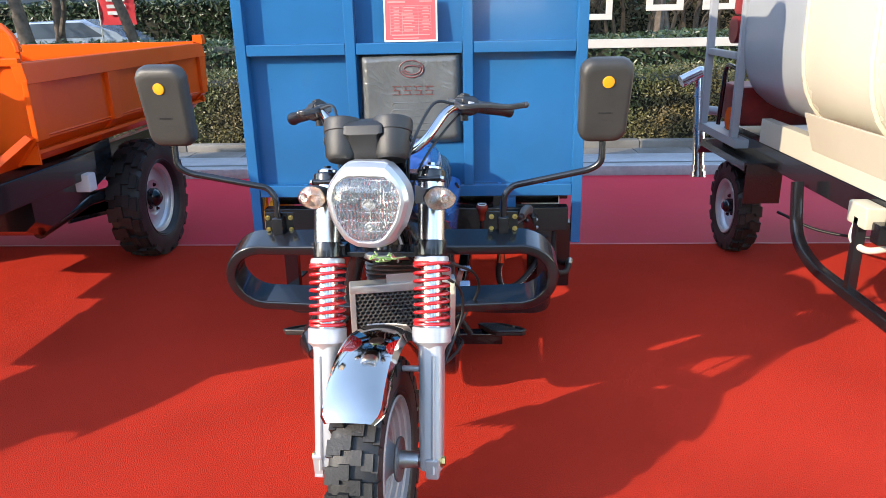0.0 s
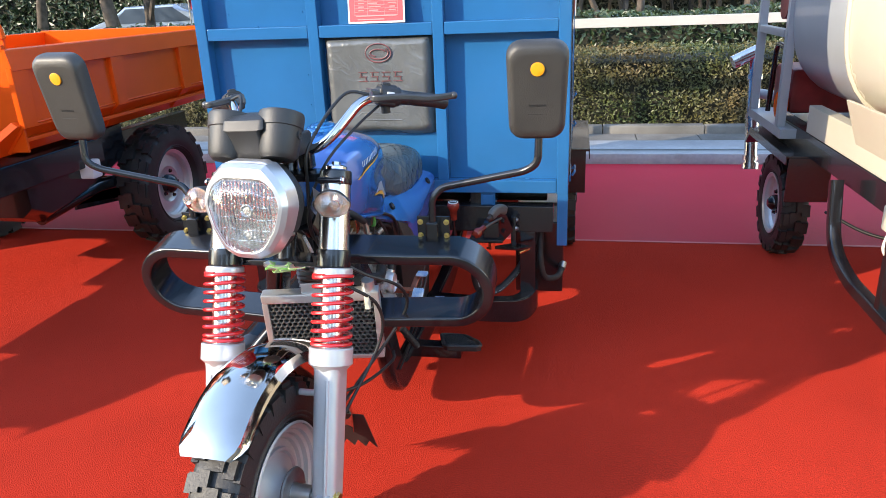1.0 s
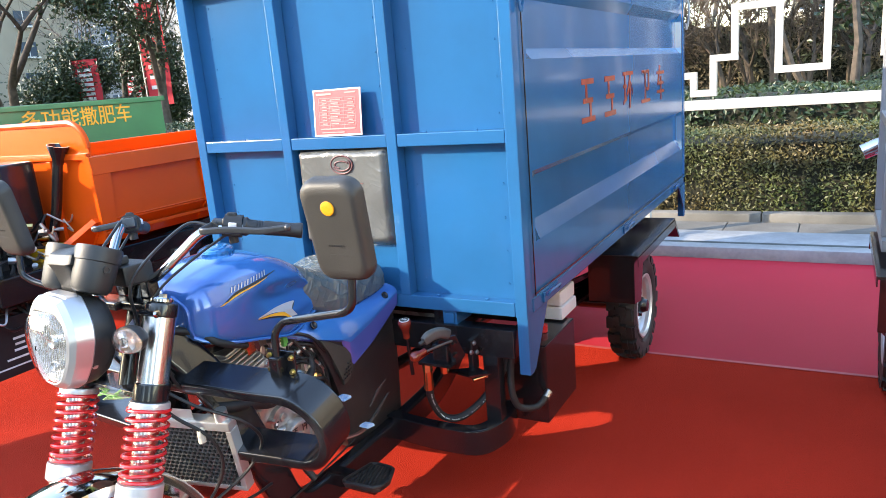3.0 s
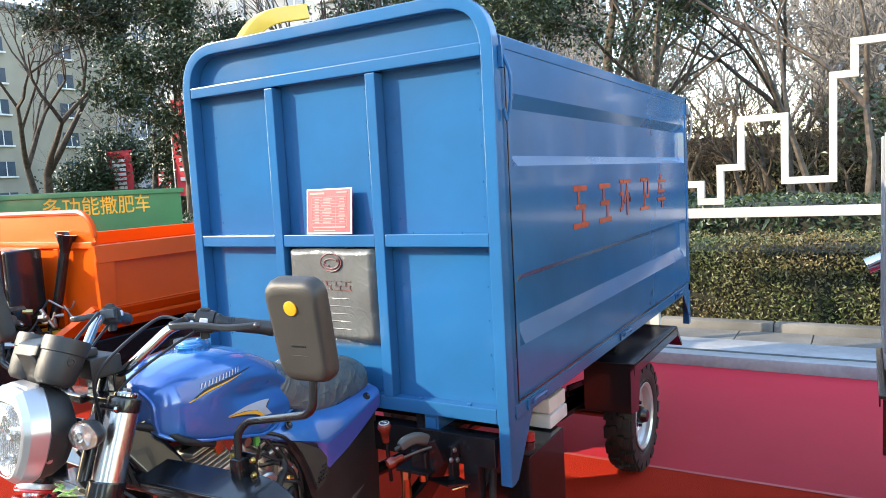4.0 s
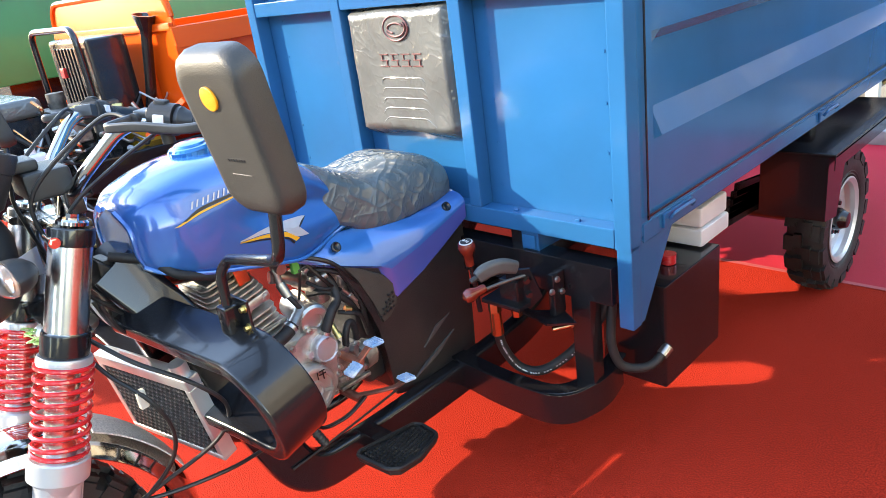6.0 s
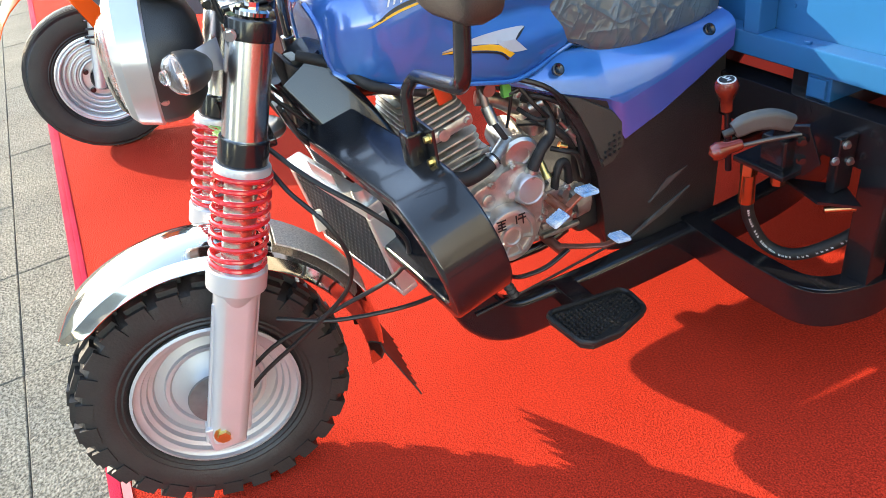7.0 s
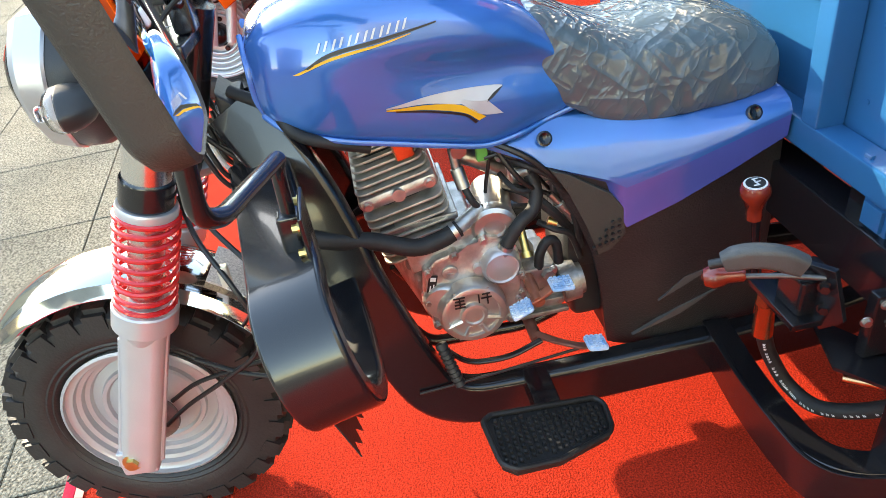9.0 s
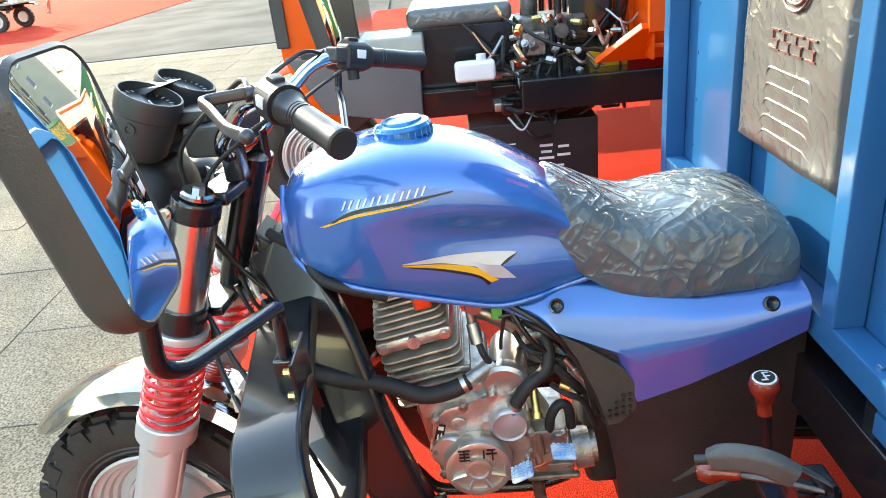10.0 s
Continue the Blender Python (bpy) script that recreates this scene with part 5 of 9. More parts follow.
# ---- cargo box ----
FY, HW, Z0, ZS, ZT = 1.25, 0.702, 0.718, 1.955, 2.105
BACK = 4.06
bm = bmesh.new()
add_box(bm, (-HW + 0.03, FY + 0.052, Z0 + 0.01), (HW - 0.03, FY + 0.060, 1.93))
arch = [(-HW + 0.02, 1.92)]
for k in range(9):
    a = radians(180 - 90 * k / 8)
    arch.append((-HW + 0.02 + 0.15 + 0.15 * math.cos(a), ZT - 0.02 - 0.15 + 0.15 * math.sin(a)))
for k in range(9):
    a = radians(90 - 90 * k / 8)
    arch.append((HW - 0.02 - 0.15 + 0.15 * math.cos(a), ZT - 0.02 - 0.15 + 0.15 * math.sin(a)))
arch.append((HW - 0.02, 1.92))
add_prism(bm, [(x, FY + 0.052, z) for x, z in arch], (0, 0.008, 0))
cbox = part("cargo_box", bm, BLUE, trike, "tall blue sheet-steel cargo box with square-tube framing")


def boxpiece(name, lo, hi, bevel=0.005, material=BLUE, parent=None, label=""):
    b = bmesh.new()
    add_box(b, lo, hi, bevel)
    return part(name, b, material, parent or cbox, label)


TW = 0.044
bm = bmesh.new()
hoop = [(-HW + TW / 2, FY + 0.026, 1.0)] + [(-HW + TW / 2, FY + 0.026, ZT - TW / 2), (HW - TW / 2, FY + 0.026, ZT - TW / 2), (HW - TW / 2, FY + 0.026, 1.0)]
path = fillet(hoop, 0.17, 10)
path[0] = Vector((-HW + TW / 2, FY + 0.026, Z0))
path[-1] = Vector((HW - TW / 2, FY + 0.026, Z0))
add_tube(bm, path, 1, section=rrect(TW, 0.052, 0.005, 2), up=(0, 1, 0))
part("front_hoop", bm, BLUE, cbox, "bent square-tube front hoop")
for x in (-0.236, 0.232):
    boxpiece("front_post", (x - 0.021, FY, Z0 + 0.048), (x + 0.021, FY + 0.051, 1.898))
xs = [-HW + TW, -0.257, -0.215, 0.211, 0.253, HW - TW]
for a, b in ((0, 1), (2, 3), (4, 5)):
    boxpiece("front_rail", (xs[a], FY + 0.003, 1.300), (xs[b], FY + 0.051, 1.345))
boxpiece("top_rail", (-HW + TW, FY + 0.002, 1.900), (HW - TW, FY + 0.051, 1.942))
boxpiece("bottom_rail", (-HW + TW, FY + 0.001, Z0), (HW - TW, FY + 0.051, Z0 + 0.050))
bm = bmesh.new()
for x in [-0.62 + 0.0, -0.29, -0.18, 0.17, 0.29, 0.62]:
    for z in np.arange(0.82, 1.88, 0.115):
        add_cyl(bm, (x + (0.035 if x < -0.5 else 0.0), FY + 0.053, z), (x + (0.035 if x < -0.5 else 0.0), FY + 0.050, z), 0.004, seg=6)
for x in (-0.46, -0.1, 0.05, 0.36, 0.55):
    add_box(bm, (x - 0.008, FY + 0.012, 1.3445), (x + 0.008, FY + 0.02, 1.350), 0.001, seg=1)
    add_box(bm, (x - 0.007, FY + 0.012, Z0 + 0.0495), (x + 0.007, FY + 0.02, Z0 + 0.056), 0.001, seg=1)
tagged(part("weld_beads", bm, BLUE, cbox), "", kind="stuff")


def pressed_side(s):
    """Side sheet with two pressed-in troughs."""
    b = bmesh.new()
    ys = [FY + 0.055, FY + 0.12, FY + 0.16, BACK - 0.13, BACK - 0.09, BACK]
    zs = [Z0 + 0.02, 0.955, 1.020, 1.170, 1.195, 1.555, 1.590, 1.745, 1.790, ZS - 0.03]
    dep = {3: 1, 2: 1, 6: 1, 7: 1}
    g = []
    for j, z in enumerate(zs):
        r = []
        for i, y in enumerate(ys):
            d = 0.028 if (j in dep and 2 <= i <= 3) else 0.0
            r.append(b.verts.new((s * (HW - 0.004 - d), y, z)))
        g.append(r)
    for j in range(len(zs) - 1):
        for i in range(len(ys) - 1):
            b.faces.new((g[j][i], g[j][i + 1], g[j + 1][i + 1], g[j + 1][i]))
    r = bmesh.ops.extrude_face_region(b, geom=b.faces[:])
    bmesh.ops.translate(b, verts=[q for q in r["geom"] if isinstance(q, bmesh.types.BMVert)], vec=(-s * 0.003, 0, 0))
    return part("side_sheet", b, BLUE, cbox, "blue pressed side sheet, glossy and slightly wavy", sharp=20)


for s in (1, -1):
    sh = pressed_side(s)
    boxpiece("side_top_rail", (min(s * (HW - 0.045), s * HW), FY + 0.06, ZS - 0.03), (max(s * (HW - 0.045), s * HW), BACK, ZS + 0.012))
    boxpiece("side_bottom_rail", (min(s * (HW - 0.05), s * HW), FY + 0.06, Z0), (max(s * (HW - 0.05), s * HW), BACK, Z0 + 0.05))
    bm = bmesh.new()
    add_box(bm, (min(s * (HW + 0.001), s * (HW + 0.004)), FY + 0.075, Z0 + 0.055), (max(s * (HW + 0.001), s * (HW + 0.004)), FY + 0.080, ZS - 0.035))
    add_box(bm, (min(s * (HW + 0.001), s * (HW + 0.005)), FY + 0.075, Z0 + 0.062), (max(s * (HW + 0.001), s * (HW + 0.005)), BACK - 0.04, Z0 + 0.067))
    part("door_edge", bm, BLACK, cbox)
    # leg with a tapering gusset
    bm = bmesh.new()
    x = s * (HW - 0.020)
    add_box(bm, (x - 0.020, FY + 0.002, 0.512), (x + 0.020, FY + 0.040, Z0 + 0.01), 0.003)
    add_prism(bm, [(s * HW - s * 0.004, FY + 0.038, 0.515), (s * HW - s * 0.004, FY + 0.060, 0.515), (s * HW - s * 0.004, FY + 0.21, Z0 + 0.01), (s * HW - s * 0.004, FY + 0.038, Z0 + 0.01)], (-s * 0.006, 0, 0))
    part("front_leg", bm, BLUE, cbox, "blue corner leg with a tapered gusset")
    bm = bmesh.new()
    add_box(bm, (x - 0.020, BACK - 0.05, 0.50), (x + 0.020, BACK, ZS + 0.02), 0.004)
    add_prism(bm, [(s * HW, BACK - 0.05, 0.56), (s * HW, BACK - 0.20, Z0), (s * HW, BACK - 0.05, Z0)], (-s * 0.006, 0, 0))
    part("rear_post", bm, BLUE, cbox)
    for y in (FY + 0.22, 2.55, 3.7):
        bm = bmesh.new()
        add_tube(bm, fillet([(s * (HW + 0.012), y - 0.055, Z0 + 0.030), (s * (HW + 0.022), y - 0.055, Z0 + 0.045), (s * (HW + 0.022), y + 0.055, Z0 + 0.045), (s * (HW + 0.012), y + 0.055, Z0 + 0.030)], 0.01), 0.005, 8)
        add_box(bm, (min(s * HW, s * (HW + 0.008)), y - 0.075, Z0 + 0.010), (max(s * HW, s * (HW + 0.008)), y + 0.075, Z0 + 0.046), 0.002)
        part("hinge", bm, BLUE, cbox, "blue drop-side hinge")
    for y in (FY + 0.045, BACK - 0.02):
        bm = bmesh.new()
        add_box(bm, (min(s * HW, s * (HW + 0.016)), y - 0.012, 1.86), (max(s * HW, s * (HW + 0.016)), y + 0.012, 1.93), 0.003)
        add_tube(bm, spline([(s * (HW + 0.014), y, 1.90), (s * (HW + 0.030), y + 0.01, 1.84), (s * (HW + 0.026), y + 0.015, 1.76), (s * (HW + 0.014), y + 0.012, 1.70), (s * (HW + 0.010), y, 1.735)]), 0.006, 8)
        part("latch", bm, BLUE if y < 2 else PALEGREY, cbox, "steel toggle latch")
bm = bmesh.new()
add_box(bm, (-HW + 0.02, BACK - 0.03, Z0), (HW - 0.02, BACK - 0.02, ZS - 0.02))
part("tailgate", bm, BLUE, cbox)
bm = bmesh.new()
add_box(bm, (-HW + 0.02, FY + 0.06, Z0 + 0.002), (HW - 0.02, BACK - 0.03, Z0 + 0.012))
part("box_floor", bm, BLUE, cbox)

# readable part of the side lettering; the two maker's signs as plain blocks
for k, ch in enumerate("环卫车"):
    lettering(ch, 0.20, LETTERRED, facing((HW - 0.0025, 2.64 + 0.355 * k, 1.385), (0, 1, 0), (0, 0, 1)), cbox, extrude=0.0015)
for yc in (2.005, 2.325):
    m = facing((HW - 0.003, yc, 1.385), (0, 1, 0), (0, 0, 1))
    for row in ((0, 0.075, 0.16, 0.022), (0, 0.0, 0.13, 0.020), (0, -0.075, 0.18, 0.022), (-0.02, 0.037, 0.024, 0.053), (0.03, -0.037, 0.024, 0.053)):
        bm = bmesh.new()
        bars(bm, m, [row])
        part("sign_bar", bm, LETTERRED, cbox)

# back-rest pad wrapped in film, with an embossed mark
bm = bmesh.new()
rows = []
NX, NZ = 22, 20
for j in range(NZ + 1):
    r = []
    for i in range(NX + 1):
        u, v = i / NX, j / NZ
        x, z = -0.208 + 0.412 * u, 0.945 + 0.358 * v
        e = min(u, 1 - u, v, 1 - v)
        puff = 0.030 * (1 - (1 - min(1, e / 0.05)) ** 2) + 0.003 * noise.noise((x * 9, z * 7, 2.0)) + 0.003 * abs(noise.noise((x * 16 + z * 9, z * 12, 5.0)))
        r.append((x + 0.003 * noise.noise((z * 9, 1.0, x * 3)), FY + 0.040 - puff * 1.05, z + 0.004 * noise.noise((x * 8, 4.0, z)) - 0.006 * (v < 0.02) * math.sin(u * 9)))
    rows.append(r)
vs = [[bm.verts.new(p) for p in r] for r in rows]
for p, q in zip(vs, vs[1:]):
    for i in range(NX):
        bm.faces.new((p[i], p[i + 1], q[i + 1], q[i]))
r = bmesh.ops.extrude_face_region(bm, geom=bm.faces[:])
for v_ in [g for g in r["geom"] if isinstance(g, bmesh.types.BMVert)]:
    v_.co.y = FY + 0.048
pad = part("backrest_pad", bm, PADFILM, cbox, "grey back-rest pad wrapped in crinkled clear film", sharp=70)
MARK = mat("red_stitched_mark", (0.17, 0.050, 0.048), 0.5, 0, 0.3, 40, 0, 60, 0.4)
bm = bmesh.new()
for rx, rz, a0, a1 in ((0.048, 0.033, 0, 360), (0.030, 0.013, 20, 250), (0.038, 0.022, 200, 400)):
    add_tube(bm, [(0.005 + rx * math.cos(radians(a0 + (a1 - a0) * k / 24)), FY + 0.0065, 1.243 + rz * math.sin(radians(a0 + (a1 - a0) * k / 24))) for k in range(25)], 0.0026, 6)
part("pad_emblem", bm, MARK, pad, "oval emblem stitched in dull red")
m = facing((0.008, FY + 0.0085, 1.158), (1, 0, 0), (0, 0, 1))
for k in range(4):
    x = -0.066 + 0.044 * k
    for dx, dz, w, h in ((0, 0.016, 0.034, 0.003), (0, 0.0, 0.030, 0.003), (0, -0.016, 0.036, 0.003), (-0.008, 0.008, 0.003, 0.0128), (0.010, -0.008, 0.003, 0.0128)):
        bm = bmesh.new()
        add_box(bm, (x + dx - w / 2, dz - h / 2, 0), (x + dx + w / 2, dz + h / 2, 0.0025), m=m)
        part("pad_stroke", bm, MARK, pad)
bm = bmesh.new()
for k in range(5):
    z = 1.11 - 0.028 * k
    add_tube(bm, fillet([(-0.085 - 0.005 * k, FY + 0.010, z - 0.022), (-0.075, FY + 0.008, z), (0.085, FY + 0.008, z), (0.095 + 0.005 * k, FY + 0.010, z - 0.022)], 0.012), 0.0022, 6)
part("pad_piping", bm, PADFILM, pad)

# leaflet standing on the rail
bm = bmesh.new()
m = facing((0.008, FY + 0.014, 1.347 + 0.083), (1, 0, 0), (0, 0.10, 1))
add_box(bm, (-0.105, -0.083, -0.001), (0.105, 0.083, 0.001), m=m)
leaflet = solo("leaflet", bm, LEAFLET, "red laminated data sheet leaning on the box rail", "leaflet")
bm = bmesh.new()
rows_ = [(-0.055, 0.066, 0.07, 0.007), (0.06, 0.068, 0.05, 0.005)]
for k in range(8):
    z = 0.045 - 0.012 * k
    rows_ += [(-0.055, z, 0.022, 0.004), (-0.005 - 0.004 * (k % 3), z, 0.045 - 0.01 * (k % 2), 0.004), (0.060, z, 0.02 + 0.006 * (k % 3), 0.004)]
rows_ += [(0, -0.058, 0.15, 0.004), (-0.02, -0.070, 0.10, 0.004)]
bars(bm, m @ Matrix.Translation((0, 0, 0.0016)), rows_)
part("print", bm, mat("pale_pink_print", (0.64, 0.24, 0.23), 0.5), leaflet)
bm = bmesh.new()
for k in range(10):
    z = 0.052 - 0.012 * k
    add_box(bm, (-0.080, z - 0.0006, 0.0012), (0.080, z + 0.0006, 0.0018), m=m)
for x in (-0.080, -0.032, 0.030, 0.080):
    add_box(bm, (x - 0.0006, -0.056, 0.0012), (x + 0.0006, 0.052, 0.0018), m=m)
bm_edge = bmesh.new()
for lo_, hi_ in (((-0.105, 0.078), (0.105, 0.083)), ((-0.105, -0.083), (0.105, -0.077)), ((-0.105, -0.077), (-0.100, 0.078)), ((0.099, -0.077), (0.105, 0.078))):
    add_box(bm_edge, (lo_[0], lo_[1], 0.0011), (hi_[0], hi_[1], 0.0016), m=m)
part("border", bm_edge, LETTERWHITE, leaflet, "white paper border")
tagged(part("table_grid", bm, mat("pink_table_rules", (0.64, 0.28, 0.27), 0.5), leaflet), "", kind="stuff")

# yellow bin-lift rail on the far side
bm = bmesh.new()
add_tube(bm, fillet([(-0.755, 1.56, 0.50), (-0.755, 1.56, 1.00), (-0.745, 1.56, 2.06), (-0.70, 1.70, 2.30), (-0.62, 1.95, 2.36)], 0.14, 8), 1, section=rrect(0.07, 0.045, 0.006, 2), up=(1, 0, 0))
lift = part("bin_lift_rail", bm, YELLOW, trike, "yellow bin-lift rail curving over the box top")
bm = bmesh.new()
add_box(bm, (-0.70, 1.52, 0.60), (-0.60, 1.66, 0.70), 0.006)
add_cyl(bm, (-0.64, 1.45, 0.62), (-0.64, 1.51, 0.62), 0.05, seg=20)
part("lift_foot", bm, YELLOW, lift)

# rear wheels, fenders, boxes under the floor
for s in (1, -1):
    c = Vector((s * 0.665, 2.78, 0.275))
    bm = bmesh.new()
    tyre_mesh(bm, c, (1, 0, 0), 0.275, 0.14, 0.165)
    w_ = part("rear_wheel", bm, RUBBER, trike, "black lugged rear tyre on a silver rim")
    bm = bmesh.new()
    tread_mesh(bm, c, (1, 0, 0), 0.281, 0.14, 18)
    tagged(part("tread", bm, RUBBER, w_), "raised tread lugs", kind="stuff")
    bm = bmesh.new()
    add_lathe(bm, [(0.03, 0.010), (0.07, 0.010), (0.085, 0.025), (0.12, 0.022), (0.14, 0.020), (0.150, 0.045), (0.166, 0.055), (0.170, 0.062), (0.163, 0.064), (0.148, 0.055)] + [(0.14, -0.06), (0.05, -0.06)], c, (s, 0, 0), 44)
    part("rim", bm, SILVER, w_, "silver steel rim")
    bm = bmesh.new()
    add_lathe(bm, [(0.045, 0.0), (0.045, 0.045), (0.036, 0.060), (0.030, 0.075), (0.02, 0.078), (0.001, 0.078)], c, (s, 0, 0), 20)
    for k in range(5):
        a = 2 * math.pi * k / 5
        add_bolt(bm, c + Vector((s * 0.026, 0.062 * math.cos(a), 0.062 * math.sin(a))), (s, 0, 0), 0.009, 0.014)
    part("hub", bm, BLACK, w_)
    bm = bmesh.new()
    x0, x1 = sorted((s * 0.545, s * 0.800))
    add_box(bm, (x0, 2.36, 0.640), (x1, 3.22, 0.655), 0.003)
    add_prism(bm, [(s * 0.56, 2.36, 0.645), (s * 0.56, 2.36, 0.42), (s * 0.56, 2.48, 0.40), (s * 0.56, 2.55, 0.645)], (s * 0.22, 0, 0))
    add_prism(bm, [(s * 0.56, 3.22, 0.645), (s * 0.56, 3.34, 0.53), (s * 0.56, 3.33, 0.52), (s * 0.56, 3.20, 0.63)], (s * 0.24, 0, 0))
    add_box(bm, (min(s * 0.796, s * 0.80), 2.36, 0.60), (max(s * 0.796, s * 0.80), 3.22, 0.650), 0.001)
    part("rear_fender", bm, BLACK, trike, "black folded-steel rear fender")
    bm = bmesh.new()
    for k in range(5):
        add_tube(bm, [(s * 0.48, 2.35 - 0.03 * k, 0.50 - 0.022 * k), (s * 0.48, 2.78, 0.44 - 0.018 * k), (s * 0.48, 3.2 + 0.03 * k, 0.50 - 0.022 * k)], 1, section=rrect(0.05, 0.012, 0.002, 1), up=(1, 0, 0))
    part("leaf_spring", bm, BLACK, trike)
bm = bmesh.new()
add_cyl(bm, (-0.62, 2.78, 0.275), (0.62, 2.78, 0.275), 0.035, seg=16)
bmesh.ops.create_uvsphere(bm, u_segments=20, v_segments=12, radius=0.13, matrix=Matrix.Translation((0.05, 2.78, 0.275)))
add_cyl(bm, (0.05, 1.3, 0.42), (0.05, 2.7, 0.28), 0.026, seg=12)
part("rear_axle", bm, BLACK, trike)
bm = bmesh.new()
add_box(bm, (0.49, 1.44, 0.24), (0.685, 1.765, 0.546), 0.006)
tb = part("hydraulic_tank", bm, BLACK, trike, "black hydraulic oil tank under the box")
bm = bmesh.new()
add_cyl(bm, (0.62, 1.58, 0.548), (0.62, 1.58, 0.575), 0.022, seg=16)
part("filler_cap", bm, REDSPRING, tb, "red filler cap")
bm = bmesh.new()
add_box(bm, (0.48, 1.70, 0.552), (0.660, 1.88, 0.604), 0.008)
add_box(bm, (0.485, 1.705, 0.608), (0.655, 1.875, 0.668), 0.008)
part("battery", bm, WHITE, trike, "white stacked battery casing")

# ---- engine, levers, hoses, step ----
FINALLOY = mat("cream_cast_fins", (0.60, 0.56, 0.48), 0.38, 0.55, 0.2, 30, 0.4, 240)
CASEALLOY = mat("dull_case_alloy", (0.38, 0.365, 0.345), 0.40, 0.75, 0.3, 30, 0.5, 200)
TILT_E = Matrix.Translation((0.0, 0.622, 0.565)) @ Matrix.Rotation(radians(12), 4, "X") @ Matrix.Translation((0.0, -0.63, -0.60))
bm = bmesh.new()
# cylinder core coloured near-black to paint the shade in the fin gaps
add_box(bm, (-0.072, 0.584, 0.60), (0.072, 0.681, 0.745), 0.02)
add_box(bm, (-0.066, 0.588, 0.74), (0.066, 0.676, 0.826), 0.016)
cyl = part("engine_cylinder", bm, FINSHADE, trike, "finned cast-aluminium engine cylinder, core near-black as gap shade", TILT_E)
bm = bmesh.new()
add_box(bm, (-0.100, 0.560, 0.738), (0.100, 0.705, 0.766), 0.010)
add_cyl(bm, (0.09, 0.632, 0.752), (0.106, 0.632, 0.752), 0.012, seg=16)
part("head_block", bm, CAST, cyl, turn=TILT_E)
bm = bmesh.new()
add_box(bm, (-0.060, 0.590, 0.826), (0.060, 0.675, 0.838), 0.004)
part("rocker_cover", bm, CAST, cyl, turn=TILT_E)
for y in (0.575, 0.690):
    bm = bmesh.new()
    add_bolt(bm, (0.1, y, 0.752), (1, 0, 0), 0.007, 0.008)
    part("head_bolt", bm, STEEL, cyl, turn=TILT_E)
for k in range(7):
    z = 0.620 + 0.0165 * k
    bm = bmesh.new()
    add_prism(bm, [(x_, y_ + 0.6325, z) for x_, y_ in rrect(0.206, 0.150, 0.022, 4)], (0, 0, 0.0052), 0.0018)
    part("fin", bm, FINALLOY, cyl, turn=TILT_E)
for k in range(6):
    z = 0.770 + 0.0115 * k
    bm = bmesh.new()
    add_prism(bm, [(x_, y_ + 0.632, z) for x_, y_ in rrect(0.196 - 0.012 * k, 0.142 - 0.006 * k, 0.020, 4)], (0, 0, 0.0052), 0.0018)
    part("fin", bm, FINALLOY, cyl, turn=TILT_E)
bm = bmesh.new()
add_box(bm, (0.055, 0.650, 0.800), (0.085, 0.685, 0.850), 0.005)
part("breather_cap", bm, BRASS, cyl, turn=TILT_E)
bm = bmesh.new()
prof = [(-0.125, 0.62, 0.470, 0.085), (-0.06, 0.66, 0.480, 0.115), (0.05, 0.69, 0.480, 0.118), (0.098, 0.695, 0.475, 0.110)]
add_loft(bm, [[(x, y + r * 1.05 * math.cos(a) * (0.82 if math.cos(a) < 0 else 1.25), z + r * 0.92 * math.sin(a)) for a in [2 * math.pi * k / 28 for k in range(28)]] for x, y, z, r in prof])
add_box(bm, (-0.10, 0.580, 0.540), (0.094, 0.725, 0.612), 0.012, seg=3)
add_box(bm, (-0.104, 0.572, 0.604), (0.100, 0.715, 0.618), 0.004, m=Matrix.Translation((0, 0.02, -0.010)) @ Matrix.Rotation(radians(4), 4, "X"))
case = part("crankcase", bm, CASEALLOY, trike, "cast-aluminium crankcase with bolted covers")
# right-hand cover with its bolts
bm = bmesh.new()
RC = [(0.612, 0.560), (0.635, 0.580), (0.668, 0.588), (0.700, 0.590), (0.728, 0.612), (0.760, 0.600), (0.788, 0.560), (0.795, 0.515), (0.790, 0.450), (0.768, 0.405), (0.705, 0.388), (0.650, 0.392), (0.616, 0.425), (0.603, 0.490)]
add_prism(bm, [(0.088, y, z) for y, z in RC], (0.038, 0, 0), 0.009)
part("case_cover", bm, CAST, case, "cast cover on the crankcase")
for y, z in [RC[k] for k in (0, 2, 4, 6, 7, 8, 9, 11, 12, 13)]:
    bm = bmesh.new()
    py, pz = 0.695 + (y - 0.695) * 0.93, 0.49 + (z - 0.49) * 0.93
    add_cyl(bm, (0.100, py, pz), (0.127, py, pz), 0.0095, seg=14)
    add_bolt(bm, (0.126, py, pz), (1, 0, 0), 0.0055, 0.009)
    part("cover_bolt", bm, STEEL, case)
